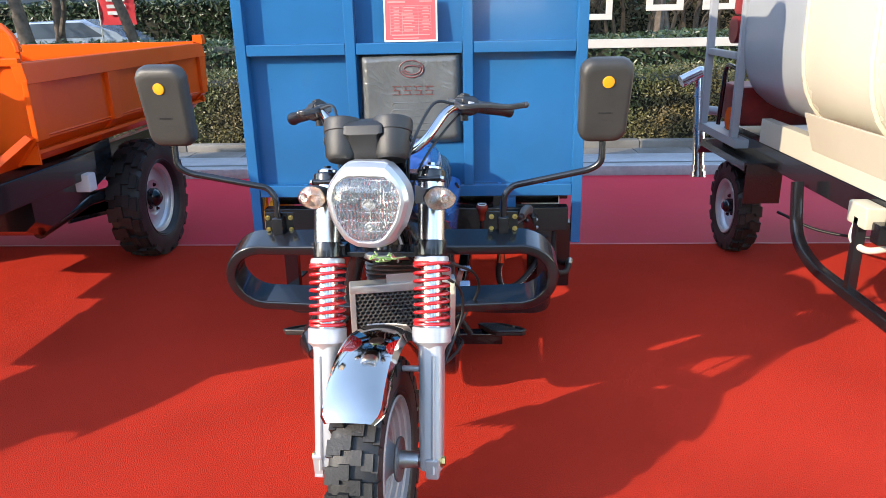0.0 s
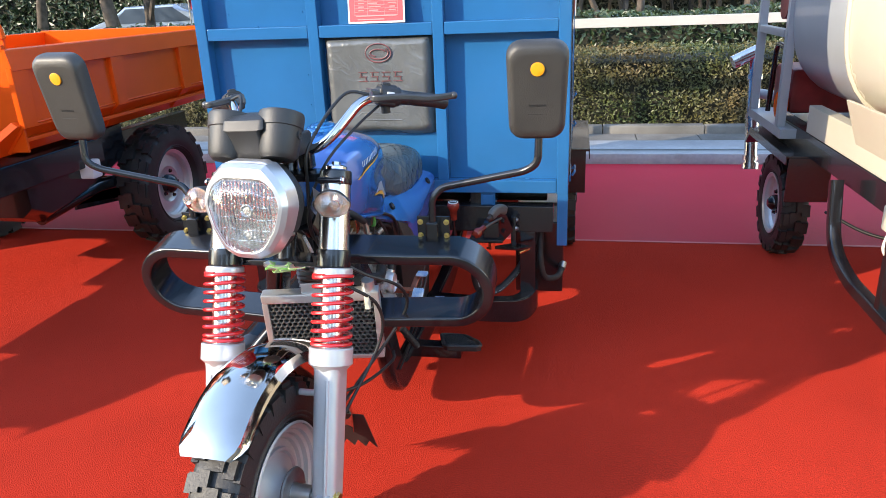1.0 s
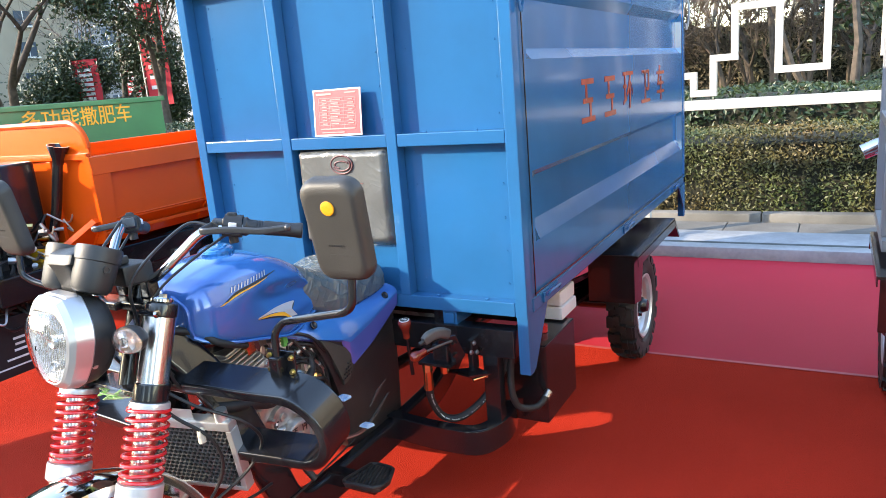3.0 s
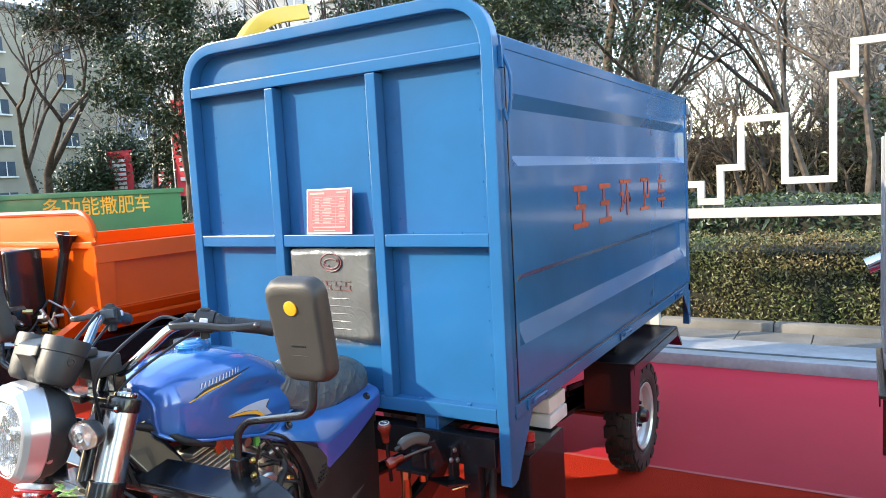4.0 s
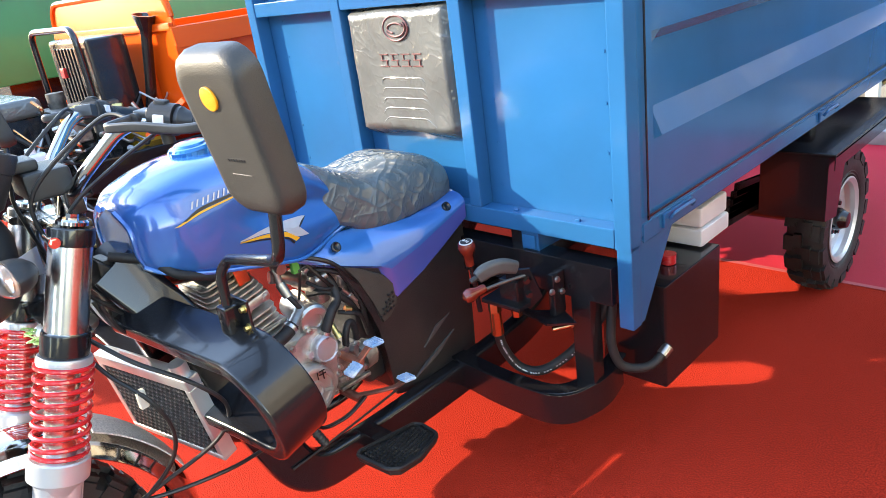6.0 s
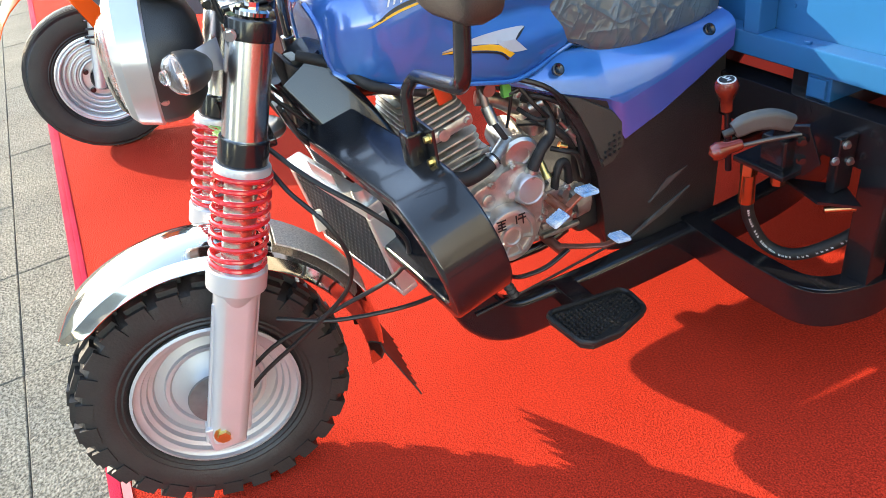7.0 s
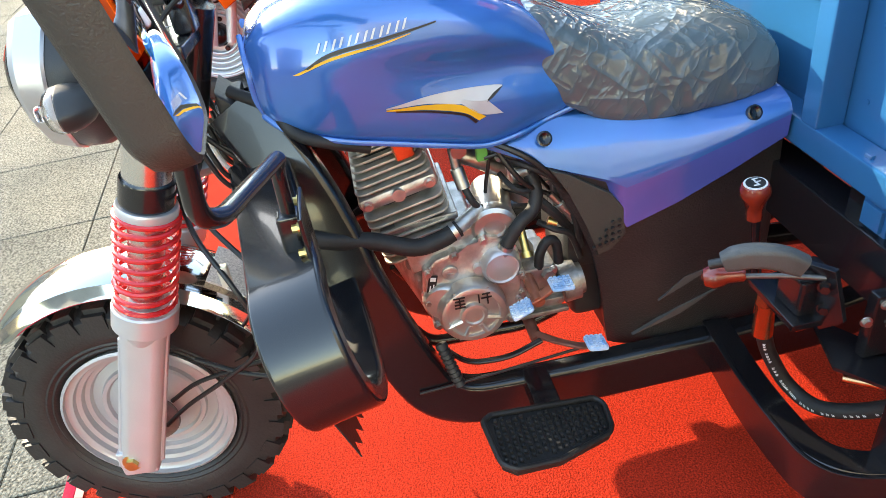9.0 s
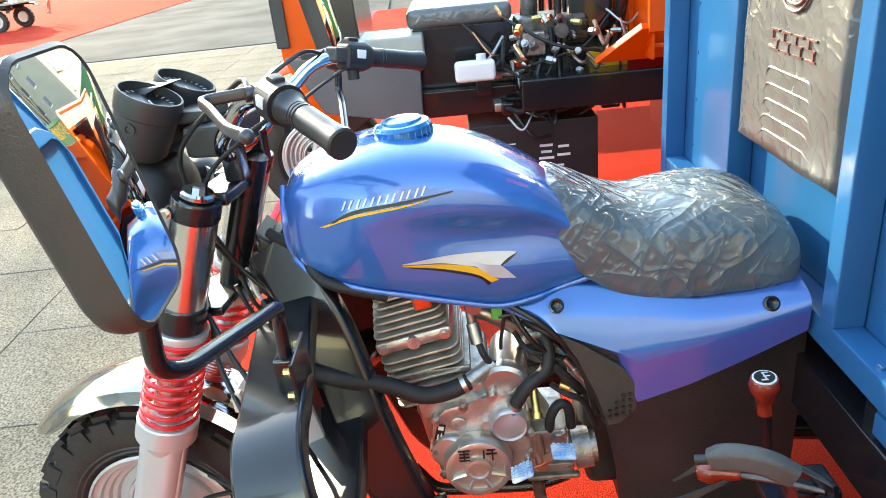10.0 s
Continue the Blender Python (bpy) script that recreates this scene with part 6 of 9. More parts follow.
# step below the cylinder, filler plug, side cap with its label
bm = bmesh.new()
add_prism(bm, [(0.060, 0.592, 0.545), (0.060, 0.730, 0.575), (0.060, 0.722, 0.625), (0.060, 0.582, 0.598)], (0.048, 0, 0), 0.006)
part("cylinder_foot", bm, CAST, case)
for x_ in (-0.10, 0.10):
    bm = bmesh.new()
    add_tube(bm, fillet([(x_, 0.560, 0.43), (x_, 0.600, 0.368), (x_, 0.80, 0.362), (x_, 0.86, 0.385)], 0.03, 4), 0.012, 10)
    part("engine_cradle", bm, BLACK, trike)
bm = bmesh.new()
add_lathe(bm, [(0.010, 0), (0.015, 0.001), (0.015, 0.005), (0.012, 0.007), (0.001, 0.007)], (0.126, 0.658, 0.548), (1, 0, 0), 20)
add_box(bm, (0.132, 0.652, 0.5465), (0.135, 0.664, 0.5495))
part("filler_plug", bm, CAST, case)
bm = bmesh.new()
add_lathe(bm, [(0.010, 0), (0.040, 0.0), (0.042, 0.004), (0.040, 0.020), (0.034, 0.026), (0.001, 0.026)], (0.112, 0.642, 0.486), (1, -0.2, 0), 30)
part("side_cap", bm, mat("satin_alloy_cap", (0.62, 0.58, 0.54), 0.32, 0.8, 0.08, 20, 0.2, 200), case)
bm = bmesh.new()
bars(bm, facing((0.1275, 0.622, 0.530), (0.05, 0.25, 1), (0, -1, 0.2)), [(0, 0, 0.040, 0.016)])
lab = part("case_label", bm, LETTERBLACK, case, "small black label")
bm = bmesh.new()
bars(bm, facing((0.1290, 0.622, 0.530), (0.05, 0.25, 1), (0, -1, 0.2)), [(-0.010, 0.003, 0.014, 0.002), (-0.008, -0.003, 0.016, 0.002), (0.012, 0, 0.008, 0.010)])
part("label_print", bm, LETTERWHITE, case)
# starter drum, gearbox, output boss
bm = bmesh.new()
add_lathe(bm, [(0.020, -0.10), (0.037, -0.10), (0.037, -0.012), (0.040, -0.010), (0.042, 0.0), (0.042, 0.012), (0.036, 0.018), (0.020, 0.019), (0.018, 0.014), (0.001, 0.014)], (0.105, 0.752, 0.622), (1, -0.15, -0.12), 32)
part("starter_motor", bm, mat("satin_alloy_drum", (0.60, 0.57, 0.53), 0.28, 0.85, 0.08, 20, 0.1, 200), case, "round alloy starter housing")
bm = bmesh.new()
add_box(bm, (-0.08, 0.775, 0.398), (0.120, 0.872, 0.470), 0.010)
add_box(bm, (0.02, 0.786, 0.465), (0.128, 0.858, 0.516), 0.006)
add_box(bm, (0.118, 0.780, 0.425), (0.134, 0.870, 0.442), 0.004)
add_box(bm, (0.118, 0.780, 0.400), (0.132, 0.880, 0.412), 0.004)
add_cyl(bm, (0.10, 0.872, 0.448), (0.10, 0.905, 0.452), 0.040, seg=24)
add_cyl(bm, (0.10, 0.900, 0.452), (0.10, 0.915, 0.453), 0.032, seg=24)
add_cyl(bm, (0.12, 0.838, 0.500), (0.138, 0.842, 0.500), 0.012, seg=6)
part("gearbox", bm, CASEALLOY, case, "ribbed alloy gearbox housing")
for y, z in ((0.792, 0.508), (0.852, 0.508), (0.858, 0.470), (0.79, 0.47), (0.80, 0.433), (0.862, 0.433)):
    bm = bmesh.new()
    add_bolt(bm, (0.127, y, z), (1, 0, 0), 0.0055, 0.009)
    part("cover_bolt", bm, STEEL, case)
bm = bmesh.new()
add_cyl(bm, (0.09, 0.800, 0.61), (0.125, 0.804, 0.555), 0.008, seg=12)
add_cyl(bm, (0.124, 0.804, 0.557), (0.130, 0.8045, 0.548), 0.011, seg=12)
part("drain_tube", bm, GOLD, case)
bm = bmesh.new()
c = Vector((0.126, 0.688, 0.464))
add_lathe(bm, [(0.02, 0), (0.064, 0.0), (0.066, 0.006), (0.065, 0.026), (0.061, 0.034), (0.056, 0.036), (0.050, 0.036), (0.048, 0.030), (0.027, 0.030), (0.025, 0.037), (0.019, 0.038), (0.017, 0.034), (0.001, 0.034)], c, (1, 0, 0), 44)
for k in range(4):
    a = radians(-160 + 46.7 * k)
    d = Vector((0, math.cos(a), math.sin(a)))
    add_tube(bm, [c + Vector((0.0345, 0, 0)) + d * 0.024, c + Vector((0.032, 0, 0)) + d * 0.056], 0.0045, 6)
for k in range(6):
    a = 2 * math.pi * k / 6
    add_bolt(bm, c + Vector((0.022, 0.061 * math.cos(a), 0.061 * math.sin(a))), (1, 0, 0), 0.004, 0.009, False)
cover = part("clutch_cover", bm, mat("satin_alloy", (0.62, 0.58, 0.54), 0.32, 0.8, 0.08, 20, 0.2, 200), case, "round satin alloy clutch cover")
for y0_, rows_ in ((0.676, ((0, 0.010, 0.022, 0.003), (0, 0.003, 0.018, 0.003), (0, -0.005, 0.020, 0.003), (0, -0.012, 0.020, 0.003), (0, 0.0, 0.003, 0.022))), (0.722, ((0.004, 0.009, 0.016, 0.003), (0.004, 0.0, 0.020, 0.003), (0.006, -0.003, 0.003, 0.024), (-0.010, 0.0, 0.003, 0.02)))):
    bm = bmesh.new()
    bars(bm, facing((0.1625, y0_ - 0.012, 0.502), (0, 1, 0), (0, 0, 1)), rows_)
    part("cover_mark", bm, LETTERBLACK, cover)
bm = bmesh.new()
add_lathe(bm, [(0.02, 0), (0.036, 0.0), (0.038, 0.004), (0.037, 0.020), (0.031, 0.027), (0.029, 0.023), (0.001, 0.023)], (0.122, 0.752, 0.547), (1, 0, 0), 32)
for a in (60, 180, 300):
    add_cyl(bm, (0.122, 0.752 + 0.042 * math.cos(radians(a)), 0.547 + 0.042 * math.sin(radians(a))), (0.138, 0.752 + 0.042 * math.cos(radians(a)), 0.547 + 0.042 * math.sin(radians(a))), 0.009, seg=12)
part("pump_cover", bm, mat("pale_alloy", (0.68, 0.63, 0.62), 0.3, 0.75, 0.05, 20), case, "small round alloy pump cover")


def pipe(name, pts, r, material, parent, label="", seg=10, smooth=True, turn=None):
    b = bmesh.new()
    add_tube(b, spline(pts, 6) if smooth else pts, r, seg)
    return part(name, b, material, parent, label, turn)


HOSE = mat("matt_black_hose", (0.016, 0.016, 0.017), 0.6, 0, 0.2, 30, 0.3, 300)
pipe("coolant_hose", [(0.14, 0.40, 0.70), (0.145, 0.47, 0.675), (0.135, 0.534, 0.652), (0.140, 0.601, 0.626), (0.135, 0.650, 0.628), (0.128, 0.685, 0.640)], 0.0165, HOSE, trike, "thick black coolant hose")
bm = bmesh.new()
add_cyl(bm, (0.127, 0.683, 0.639), (0.100, 0.730, 0.656), 0.0135, seg=18)
part("hose_spigot", bm, CAST, case)
bm = bmesh.new()
add_cyl(bm, (0.130, 0.672, 0.635), (0.1285, 0.680, 0.638), 0.0185, seg=18)
part("hose_band", bm, STEEL, case)
pipe("coolant_hose", [(0.132, 0.762, 0.575), (0.135, 0.772, 0.598), (0.132, 0.793, 0.626), (0.122, 0.822, 0.644), (0.108, 0.832, 0.672), (0.09, 0.823, 0.705), (0.06, 0.80, 0.720)], 0.0125, HOSE, trike, "bent black water hose")
bm = bmesh.new()
add_cyl(bm, (0.130, 0.757, 0.566), (0.134, 0.767, 0.588), 0.0145, seg=16)
part("hose_band", bm, STEEL, case)
pipe("coolant_hose", [(0.118, 0.826, 0.505), (0.122, 0.830, 0.545), (0.120, 0.845, 0.568), (0.116, 0.862, 0.558), (0.112, 0.868, 0.510)], 0.0095, HOSE, trike)
pipe("plug_lead", [(0.095, 0.708, 0.700), (0.108, 0.716, 0.680), (0.104, 0.730, 0.658), (0.085, 0.755, 0.645)], 0.0065, HOSE, trike, "black spark plug lead")
pipe("throttle_cable", [(0.085, 0.762, 0.785), (0.090, 0.757, 0.741), (0.085, 0.750, 0.700), (0.075, 0.748, 0.670)], 0.0035, WIRE, trike)
bm = bmesh.new()
add_cyl(bm, (0.085, 0.700, 0.735), (0.098, 0.707, 0.700), 0.012, seg=14)
add_cyl(bm, (0.080, 0.697, 0.775), (0.085, 0.700, 0.735), 0.009, seg=12)
add_cyl(bm, (0.070, 0.705, 0.775), (0.100, 0.705, 0.772), 0.014, seg=18)
part("sensor", bm, STEEL, cyl, "small steel sensor fitting")
pipe("carburettor_pipe", [(0.04, 0.70, 0.74), (0.05, 0.735, 0.73), (0.05, 0.78, 0.70), (0.045, 0.82, 0.68)], 0.016, COPPER, trike)
for k, q in enumerate([[(0.09, 0.79, 0.735), (0.115, 0.83, 0.72), (0.118, 0.868, 0.69), (0.10, 0.885, 0.64)], [(0.07, 0.80, 0.745), (0.11, 0.845, 0.735), (0.12, 0.885, 0.665), (0.11, 0.905, 0.60)], [(0.06, 0.84, 0.74), (0.10, 0.865, 0.70), (0.11, 0.90, 0.61), (0.105, 0.915, 0.53)], [(0.05, 0.79, 0.66), (0.10, 0.82, 0.665), (0.115, 0.86, 0.625), (0.10, 0.89, 0.58)], [(0.10, 0.835, 0.60), (0.122, 0.86, 0.592), (0.118, 0.89, 0.57), (0.10, 0.915, 0.50)], [(0.08, 0.775, 0.705), (0.11, 0.79, 0.69), (0.115, 0.81, 0.68), (0.10, 0.84, 0.675)]]):
    pipe("wiring_sleeve", q, (0.006, 0.0045, 0.007, 0.009, 0.006, 0.005)[k], HOSE, trike, seg=8)
for a, b, r_, m_ in (((0.09, 0.865, 0.700), (0.10, 0.895, 0.660), 0.011, WHITE), ((0.08, 0.775, 0.735), (0.095, 0.795, 0.755), 0.008, STEEL), ((0.105, 0.875, 0.635), (0.100, 0.905, 0.585), 0.009, CAST), ((0.10, 0.86, 0.655), (0.108, 0.893, 0.610), 0.0075, STEEL), ((0.11, 0.850, 0.605), (0.115, 0.866, 0.598), 0.009, GOLD), ((0.085, 0.80, 0.70), (0.10, 0.825, 0.712), 0.012, CAST)):
    bm = bmesh.new()
    add_cyl(bm, a, b, r_, r_ * 0.8, seg=12)
    part("connector", bm, m_, trike)
bm = bmesh.new()
add_cyl(bm, (0.03, 0.83, 0.62), (0.03, 0.83, 0.76), 0.030, seg=20)
add_box(bm, (-0.03, 0.79, 0.66), (0.07, 0.88, 0.71), 0.008)
add_cyl(bm, (0.03, 0.83, 0.76), (0.03, 0.83, 0.775), 0.034, seg=20)
add_box(bm, (0.045, 0.87, 0.60), (0.08, 0.94, 0.68), 0.006)
part("carburettor", bm, CAST, trike, "small alloy carburettor")
bm = bmesh.new()
add_box(bm, (-0.10, 0.89, 0.46), (0.09, 1.16, 0.70), 0.02)
add_box(bm, (-0.13, 0.96, 0.30), (0.12, 1.2, 0.46), 0.01)
add_box(bm, (-0.11, 0.900, 0.335), (0.085, 0.975, 0.56), 0.02, seg=3)
part("air_box", bm, PLASTIC, trike, "black air box behind the engine")
rs = random.Random(4)
for k in range(5):
    a = Vector((0.06 + 0.07 * rs.random(), 0.72 + 0.1 * rs.random(), 0.74 + 0.06 * rs.random()))
    b = Vector((0.05 + 0.09 * rs.random(), 0.86 + 0.09 * rs.random(), 0.60 + 0.12 * rs.random()))
    mid = (a + b) / 2 + Vector((0.03 * rs.random(), 0.02 * (rs.random() - 0.5), 0.05 * (rs.random() - 0.2)))
    pipe("wiring", [a, mid, b, b + Vector((-0.02, 0.03, -0.06))], 0.003 + 0.003 * rs.random(), WIRE, trike, seg=7)
bm = bmesh.new()
add_box(bm, (0.085, 0.735, 0.745), (0.10, 0.755, 0.785), 0.003)
part("spark_plug_tag", bm, mat("green_tag", (0.10, 0.42, 0.08), 0.5), trike)

# rocker pedals with blue chequered pads, kick lever
bm = bmesh.new()
add_tube(bm, fillet([(0.205, 0.752, 0.492), (0.20, 0.775, 0.498), (0.195, 0.800, 0.500), (0.205, 0.835, 0.532), (0.210, 0.855, 0.538)], 0.02), 1, section=rrect(0.008, 0.020, 0.003), up=(1, 0, 0))
add_cyl(bm, (0.10, 0.802, 0.500), (0.205, 0.802, 0.500), 0.011, seg=16)
gear = part("gear_pedal", bm, mat("red_brown_steel", (0.45, 0.16, 0.10), 0.35, 0.6, 0.2, 30), trike, "rocking gear pedal with chequered pads")
for c, tx in (((0.222, 0.765, 0.506), 24), ((0.223, 0.838, 0.545), -6)):
    bm = bmesh.new()
    M_ = Matrix.Translation(c) @ Matrix.Rotation(radians(tx), 4, "X")
    add_box(bm, (-0.019, -0.021, -0.004), (0.019, 0.021, 0.005), 0.005, m=M_)
    for i in range(5):
        for j in range(5):
            add_box(bm, (-0.016 + 0.0068 * i, -0.018 + 0.0078 * j, 0.004), (-0.0115 + 0.0068 * i, -0.0128 + 0.0078 * j, 0.007), m=M_)
    part("pedal_pad", bm, PADBLUE, gear, "blue and white chequered pedal pad")
bm = bmesh.new()
add_tube(bm, fillet([(0.17, 0.80, 0.395), (0.21, 0.825, 0.405), (0.245, 0.865, 0.410), (0.262, 0.880, 0.424)], 0.03), 1, section=rrect(0.007, 0.014, 0.003), up=(1, 0, 0))
add_cyl(bm, (0.10, 0.80, 0.385), (0.18, 0.80, 0.385), 0.012, seg=14)
brk = part("brake_pedal", bm, mat("red_brown_pedal_steel", (0.30, 0.12, 0.09), 0.35, 0.6, 0.2, 30), trike, "red-brown steel brake pedal with a chequered pad")
bm = bmesh.new()
M_ = Matrix.Translation((0.269, 0.884, 0.434)) @ Matrix.Rotation(radians(-10), 4, "X")
add_box(bm, (-0.020, -0.019, -0.004), (0.020, 0.019, 0.005), 0.006, m=M_)
for i in range(5):
    for j in range(4):
        add_box(bm, (-0.016 + 0.0068 * i, -0.016 + 0.0086 * j, 0.004), (-0.0115 + 0.0068 * i, -0.0105 + 0.0086 * j, 0.007), m=M_)
part("pedal_pad", bm, PADBLUE, brk, "blue and white chequered pedal pad")
bm = bmesh.new()
add_tube(bm, fillet([(0.19, 0.805, 0.395), (0.20, 0.74, 0.378), (0.20, 0.66, 0.385), (0.205, 0.615, 0.445)], 0.03), 1, section=rrect(0.007, 0.013, 0.003), up=(1, 0, 0))
kick = part("shift_lever", bm, BLACK, trike, "black shift lever")
bm = bmesh.new()
add_lathe(bm, [(0.006, 0), (0.0105, 0.001)] + [q for k in range(9) for q in ((0.0115, 0.006 + 0.009 * k), (0.0115, 0.011 + 0.009 * k), (0.0095, 0.0115 + 0.009 * k), (0.0095, 0.0145 + 0.009 * k))] + [(0.010, 0.088), (0.004, 0.090)], (0.200, 0.614, 0.450), (0.42, 0.22, -0.75), 14)
part("rubber_foot", bm, RUBBER, kick, "ribbed rubber sleeve")
pipe("brake_cable", [(0.20, 0.56, 0.335), (0.20, 0.70, 0.345), (0.20, 0.90, 0.365)], 0.003, WIRE, trike)

# foot plates
for s in (1, -1):
    bm = bmesh.new()
    rim_ = [(0.320, 0.672), (0.335, 0.655), (0.428, 0.666), (0.440, 0.688), (0.420, 0.768), (0.362, 0.874), (0.345, 0.886), (0.288, 0.892), (0.272, 0.878)]
    tilt = lambda x, y: 0.372 - 0.33 * (y - 0.66)
    add_prism(bm, [(s * x, y, tilt(x, y) - 0.004) for x, y in rim_], (0, 0, -0.014), 0.003)
    peg = part("footplate", bm, RUBBER, trike, "black rubber foot plate with studs")
    bm = bmesh.new()
    add_tube(bm, fillet([(s * x, y, tilt(x, y)) for x, y in rim_ + rim_[:1]], 0.008, 2), 0.0055, 8)
    part("raised_rim", bm, RUBBER, peg)
    bm = bmesh.new()
    for j in range(17):
        y = 0.676 + 0.0123 * j
        for i in range(13):
            x = 0.272 + 0.0123 * i + 0.006 * (j % 2)
            if 0.330 - 0.225 * (y - 0.672) < x < 0.427 - 0.36 * max(0.0, y - 0.690):
                z = tilt(x, y)
                a4 = [bm.verts.new((s * x + dx, y + dy, z - 0.005)) for dx, dy in ((-0.0044, -0.0044), (0.0044, -0.0044), (0.0044, 0.0044), (-0.0044, 0.0044))]
                top4 = [bm.verts.new((s * x + dx, y + dy, z + 0.001)) for dx, dy in ((-0.0026, -0.0026), (0.0026, -0.0026), (0.0026, 0.0026), (-0.0026, 0.0026))]
                bridge(bm, a4, top4)
                bm.faces.new(top4)
    tagged(part("footplate_studs", bm, RUBBER, peg), "", kind="stuff")
    bm = bmesh.new()
    add_box(bm, (min(s * 0.17, s * 0.36), 0.765, 0.268), (max(s * 0.17, s * 0.36), 0.815, 0.312), 0.004)
    part("footplate_bracket", bm, BLACK, trike)

# beam, post, step loop, levers and hydraulic hose
bm = bmesh.new()
add_box(bm, (-0.648, 1.248, 0.565), (0.648, 1.312, 0.668), 0.004)
part("front_beam", bm, BLACK, trike, "black box-section beam under the cargo box")
for s in (1, -1):
    bm = bmesh.new()
    add_box(bm, (s * 0.552 - 0.029, 1.252, 0.30), (s * 0.552 + 0.029, 1.300, 0.566), 0.003)
    part("step_post", bm, BLACK, trike)
    bm = bmesh.new()
    pts = fillet([(s * 0.190, 1.150, 0.285), (s * 0.36, 1.135, 0.280), (s * 0.55, 1.150, 0.275), (s * 0.590, 1.30, 0.275), (s * 0.570, 1.40, 0.28)], 0.13, 9)
    add_tube(bm, pts, 1, section=rrect(0.010, 0.090, 0.003, 2), up=(0, 0, 1))
    add_tube(bm, [Vector((p[0] - s * 0.022, p[1] + 0.020, p[2] + 0.041)) for p in pts], 1, section=rrect(0.050, 0.008, 0.002, 1), up=(0, 0, 1))
    part("step_loop", bm, BLACK, trike, "curved black side step")
bm = bmesh.new()
add_cyl(bm, (0.284, 1.165, 0.50), (0.284, 1.150, 0.648), 0.007, seg=10)
gs = part("gear_stick", bm, BLACK, trike, "gear stick with a red-brown knob")
bm = bmesh.new()
add_lathe(bm, [(0.009, 0.012), (0.0125, 0.016), (0.013, 0.034), (0.017, 0.050), (0.0235, 0.064), (0.0240, 0.074), (0.020, 0.082), (0.017, 0.083)], (0.284, 1.148, 0.630), (0.02, -0.10, 1), 28)
part("knob", bm, KNOBRED, gs, "red-brown wood-look knob")
bm = bmesh.new()
o_ = Vector((0.284, 1.148, 0.630)) + Vector((0.02, -0.10, 1)).normalized() * 0.0825
add_lathe(bm, [(0.0180, 0), (0.0180, 0.002), (0.001, 0.002)], o_, (0.02, -0.10, 1), 24)
part("knob_disc", bm, LETTERWHITE, gs)
bm = bmesh.new()
add_lathe(bm, [(0.0150, 0.0022), (0.0150, 0.0032), (0.001, 0.0032)], o_, (0.02, -0.10, 1), 24)
part("knob_plate", bm, LETTERBLACK, gs)
bm = bmesh.new()
bars(bm, facing(o_ + Vector((0, 0, 0.0036)), (1, 0, 0), (0, 1, 0)), [(0, 0, 0.018, 0.002), (-0.009, 0.003, 0.002, 0.010), (0, 0.003, 0.002, 0.010), (0.009, -0.003, 0.002, 0.010)])
part("gear_pattern", bm, LETTERWHITE, gs)
bm = bmesh.new()
hp = fillet([(0.440, 1.006, 0.700), (0.450, 1.030, 0.712), (0.466, 1.068, 0.713), (0.478, 1.102, 0.696)], 0.03, 8)
add_tube(bm, hp, 1, section=rrect(0.026, 0.036, 0.010, 3), up=(0, 0, 1), taper=[0.8] + [1.0] * (len(hp) - 2) + [0.9])
hb = part("hand_brake", bm, mat("grey_rubber_grip", (0.075, 0.075, 0.072), 0.5, 0, 0.15, 15, 0.4, 350), trike, "grey rubber hand brake lever")
bm = bmesh.new()
add_cyl(bm, (0.432, 0.990, 0.694), (0.442, 1.010, 0.702), 0.007, seg=12)
part("brake_button", bm, GREYPLASTIC, hb)
bm = bmesh.new()
add_prism(bm, [(0.42, 1.135, 0.665), (0.47, 1.165, 0.670), (0.50, 1.170, 0.60), (0.46, 1.168, 0.555), (0.40, 1.150, 0.59)], (0.006, -0.010, 0), 0.001)
for y, z in ((1.15, 0.640), (1.155, 0.60)):
    add_bolt(bm, (0.468, y, z), (0.8, -0.5, 0), 0.007, 0.010)
part("ratchet_plate", bm, BLACK, hb)
bm = bmesh.new()
add_tube(bm, [(0.400, 1.048, 0.636), (0.43, 1.105, 0.644), (0.462, 1.155, 0.650)], 0.0045, 10)
vl = part("tip_lever", bm, mat("dull_steel_rod", (0.16, 0.15, 0.145), 0.4, 0.8, 0.2, 20), trike, "tipping lever with a red ball")
bm = bmesh.new()
add_lathe(bm, [(0.008, 0.034), (0.011, 0.030), (0.012, 0.008), (0.017, -0.002), (0.0185, -0.012), (0.014, -0.024), (0.001, -0.029)], (0.394, 1.034, 0.636), (0.45, 0.85, 0.22), 24)
part("ball_grip", bm, KNOBRED, vl, "dark red ball grip")
bm = bmesh.new()
add_box(bm, (0.345, 1.110, 0.566), (0.470, 1.195, 0.578), 0.002)
vb = part("valve_bracket", bm, BLACK, trike, "black valve bracket under the tipping lever")
bm = bmesh.new()
add_box(bm, (0.395, 1.125, 0.576), (0.455, 1.185, 0.640), 0.006)
part("valve_body", bm, BLACK, vb)
bm = bmesh.new()
add_prism(bm, [(0.40, 1.19, 0.515), (0.52, 1.15, 0.525), (0.575, 1.20, 0.520), (0.50, 1.25, 0.515)], (0.0, 0.0, 0.006))
part("valve_shelf", bm, BLACK, vb)
bm = bmesh.new()
add_box(bm, (0.492, 1.20, 0.524), (0.512, 1.247, 0.640), 0.004)
part("valve_strut", bm, BLACK, vb)
for y, z in ((1.215, 0.625), (1.232, 0.585), (1.19, 0.60)):
    bm = bmesh.new()
    add_bolt(bm, (0.512, y, z), (1, -0.2, 0), 0.006, 0.007)
    part("bolt", bm, STEEL, vb)
bm = bmesh.new()
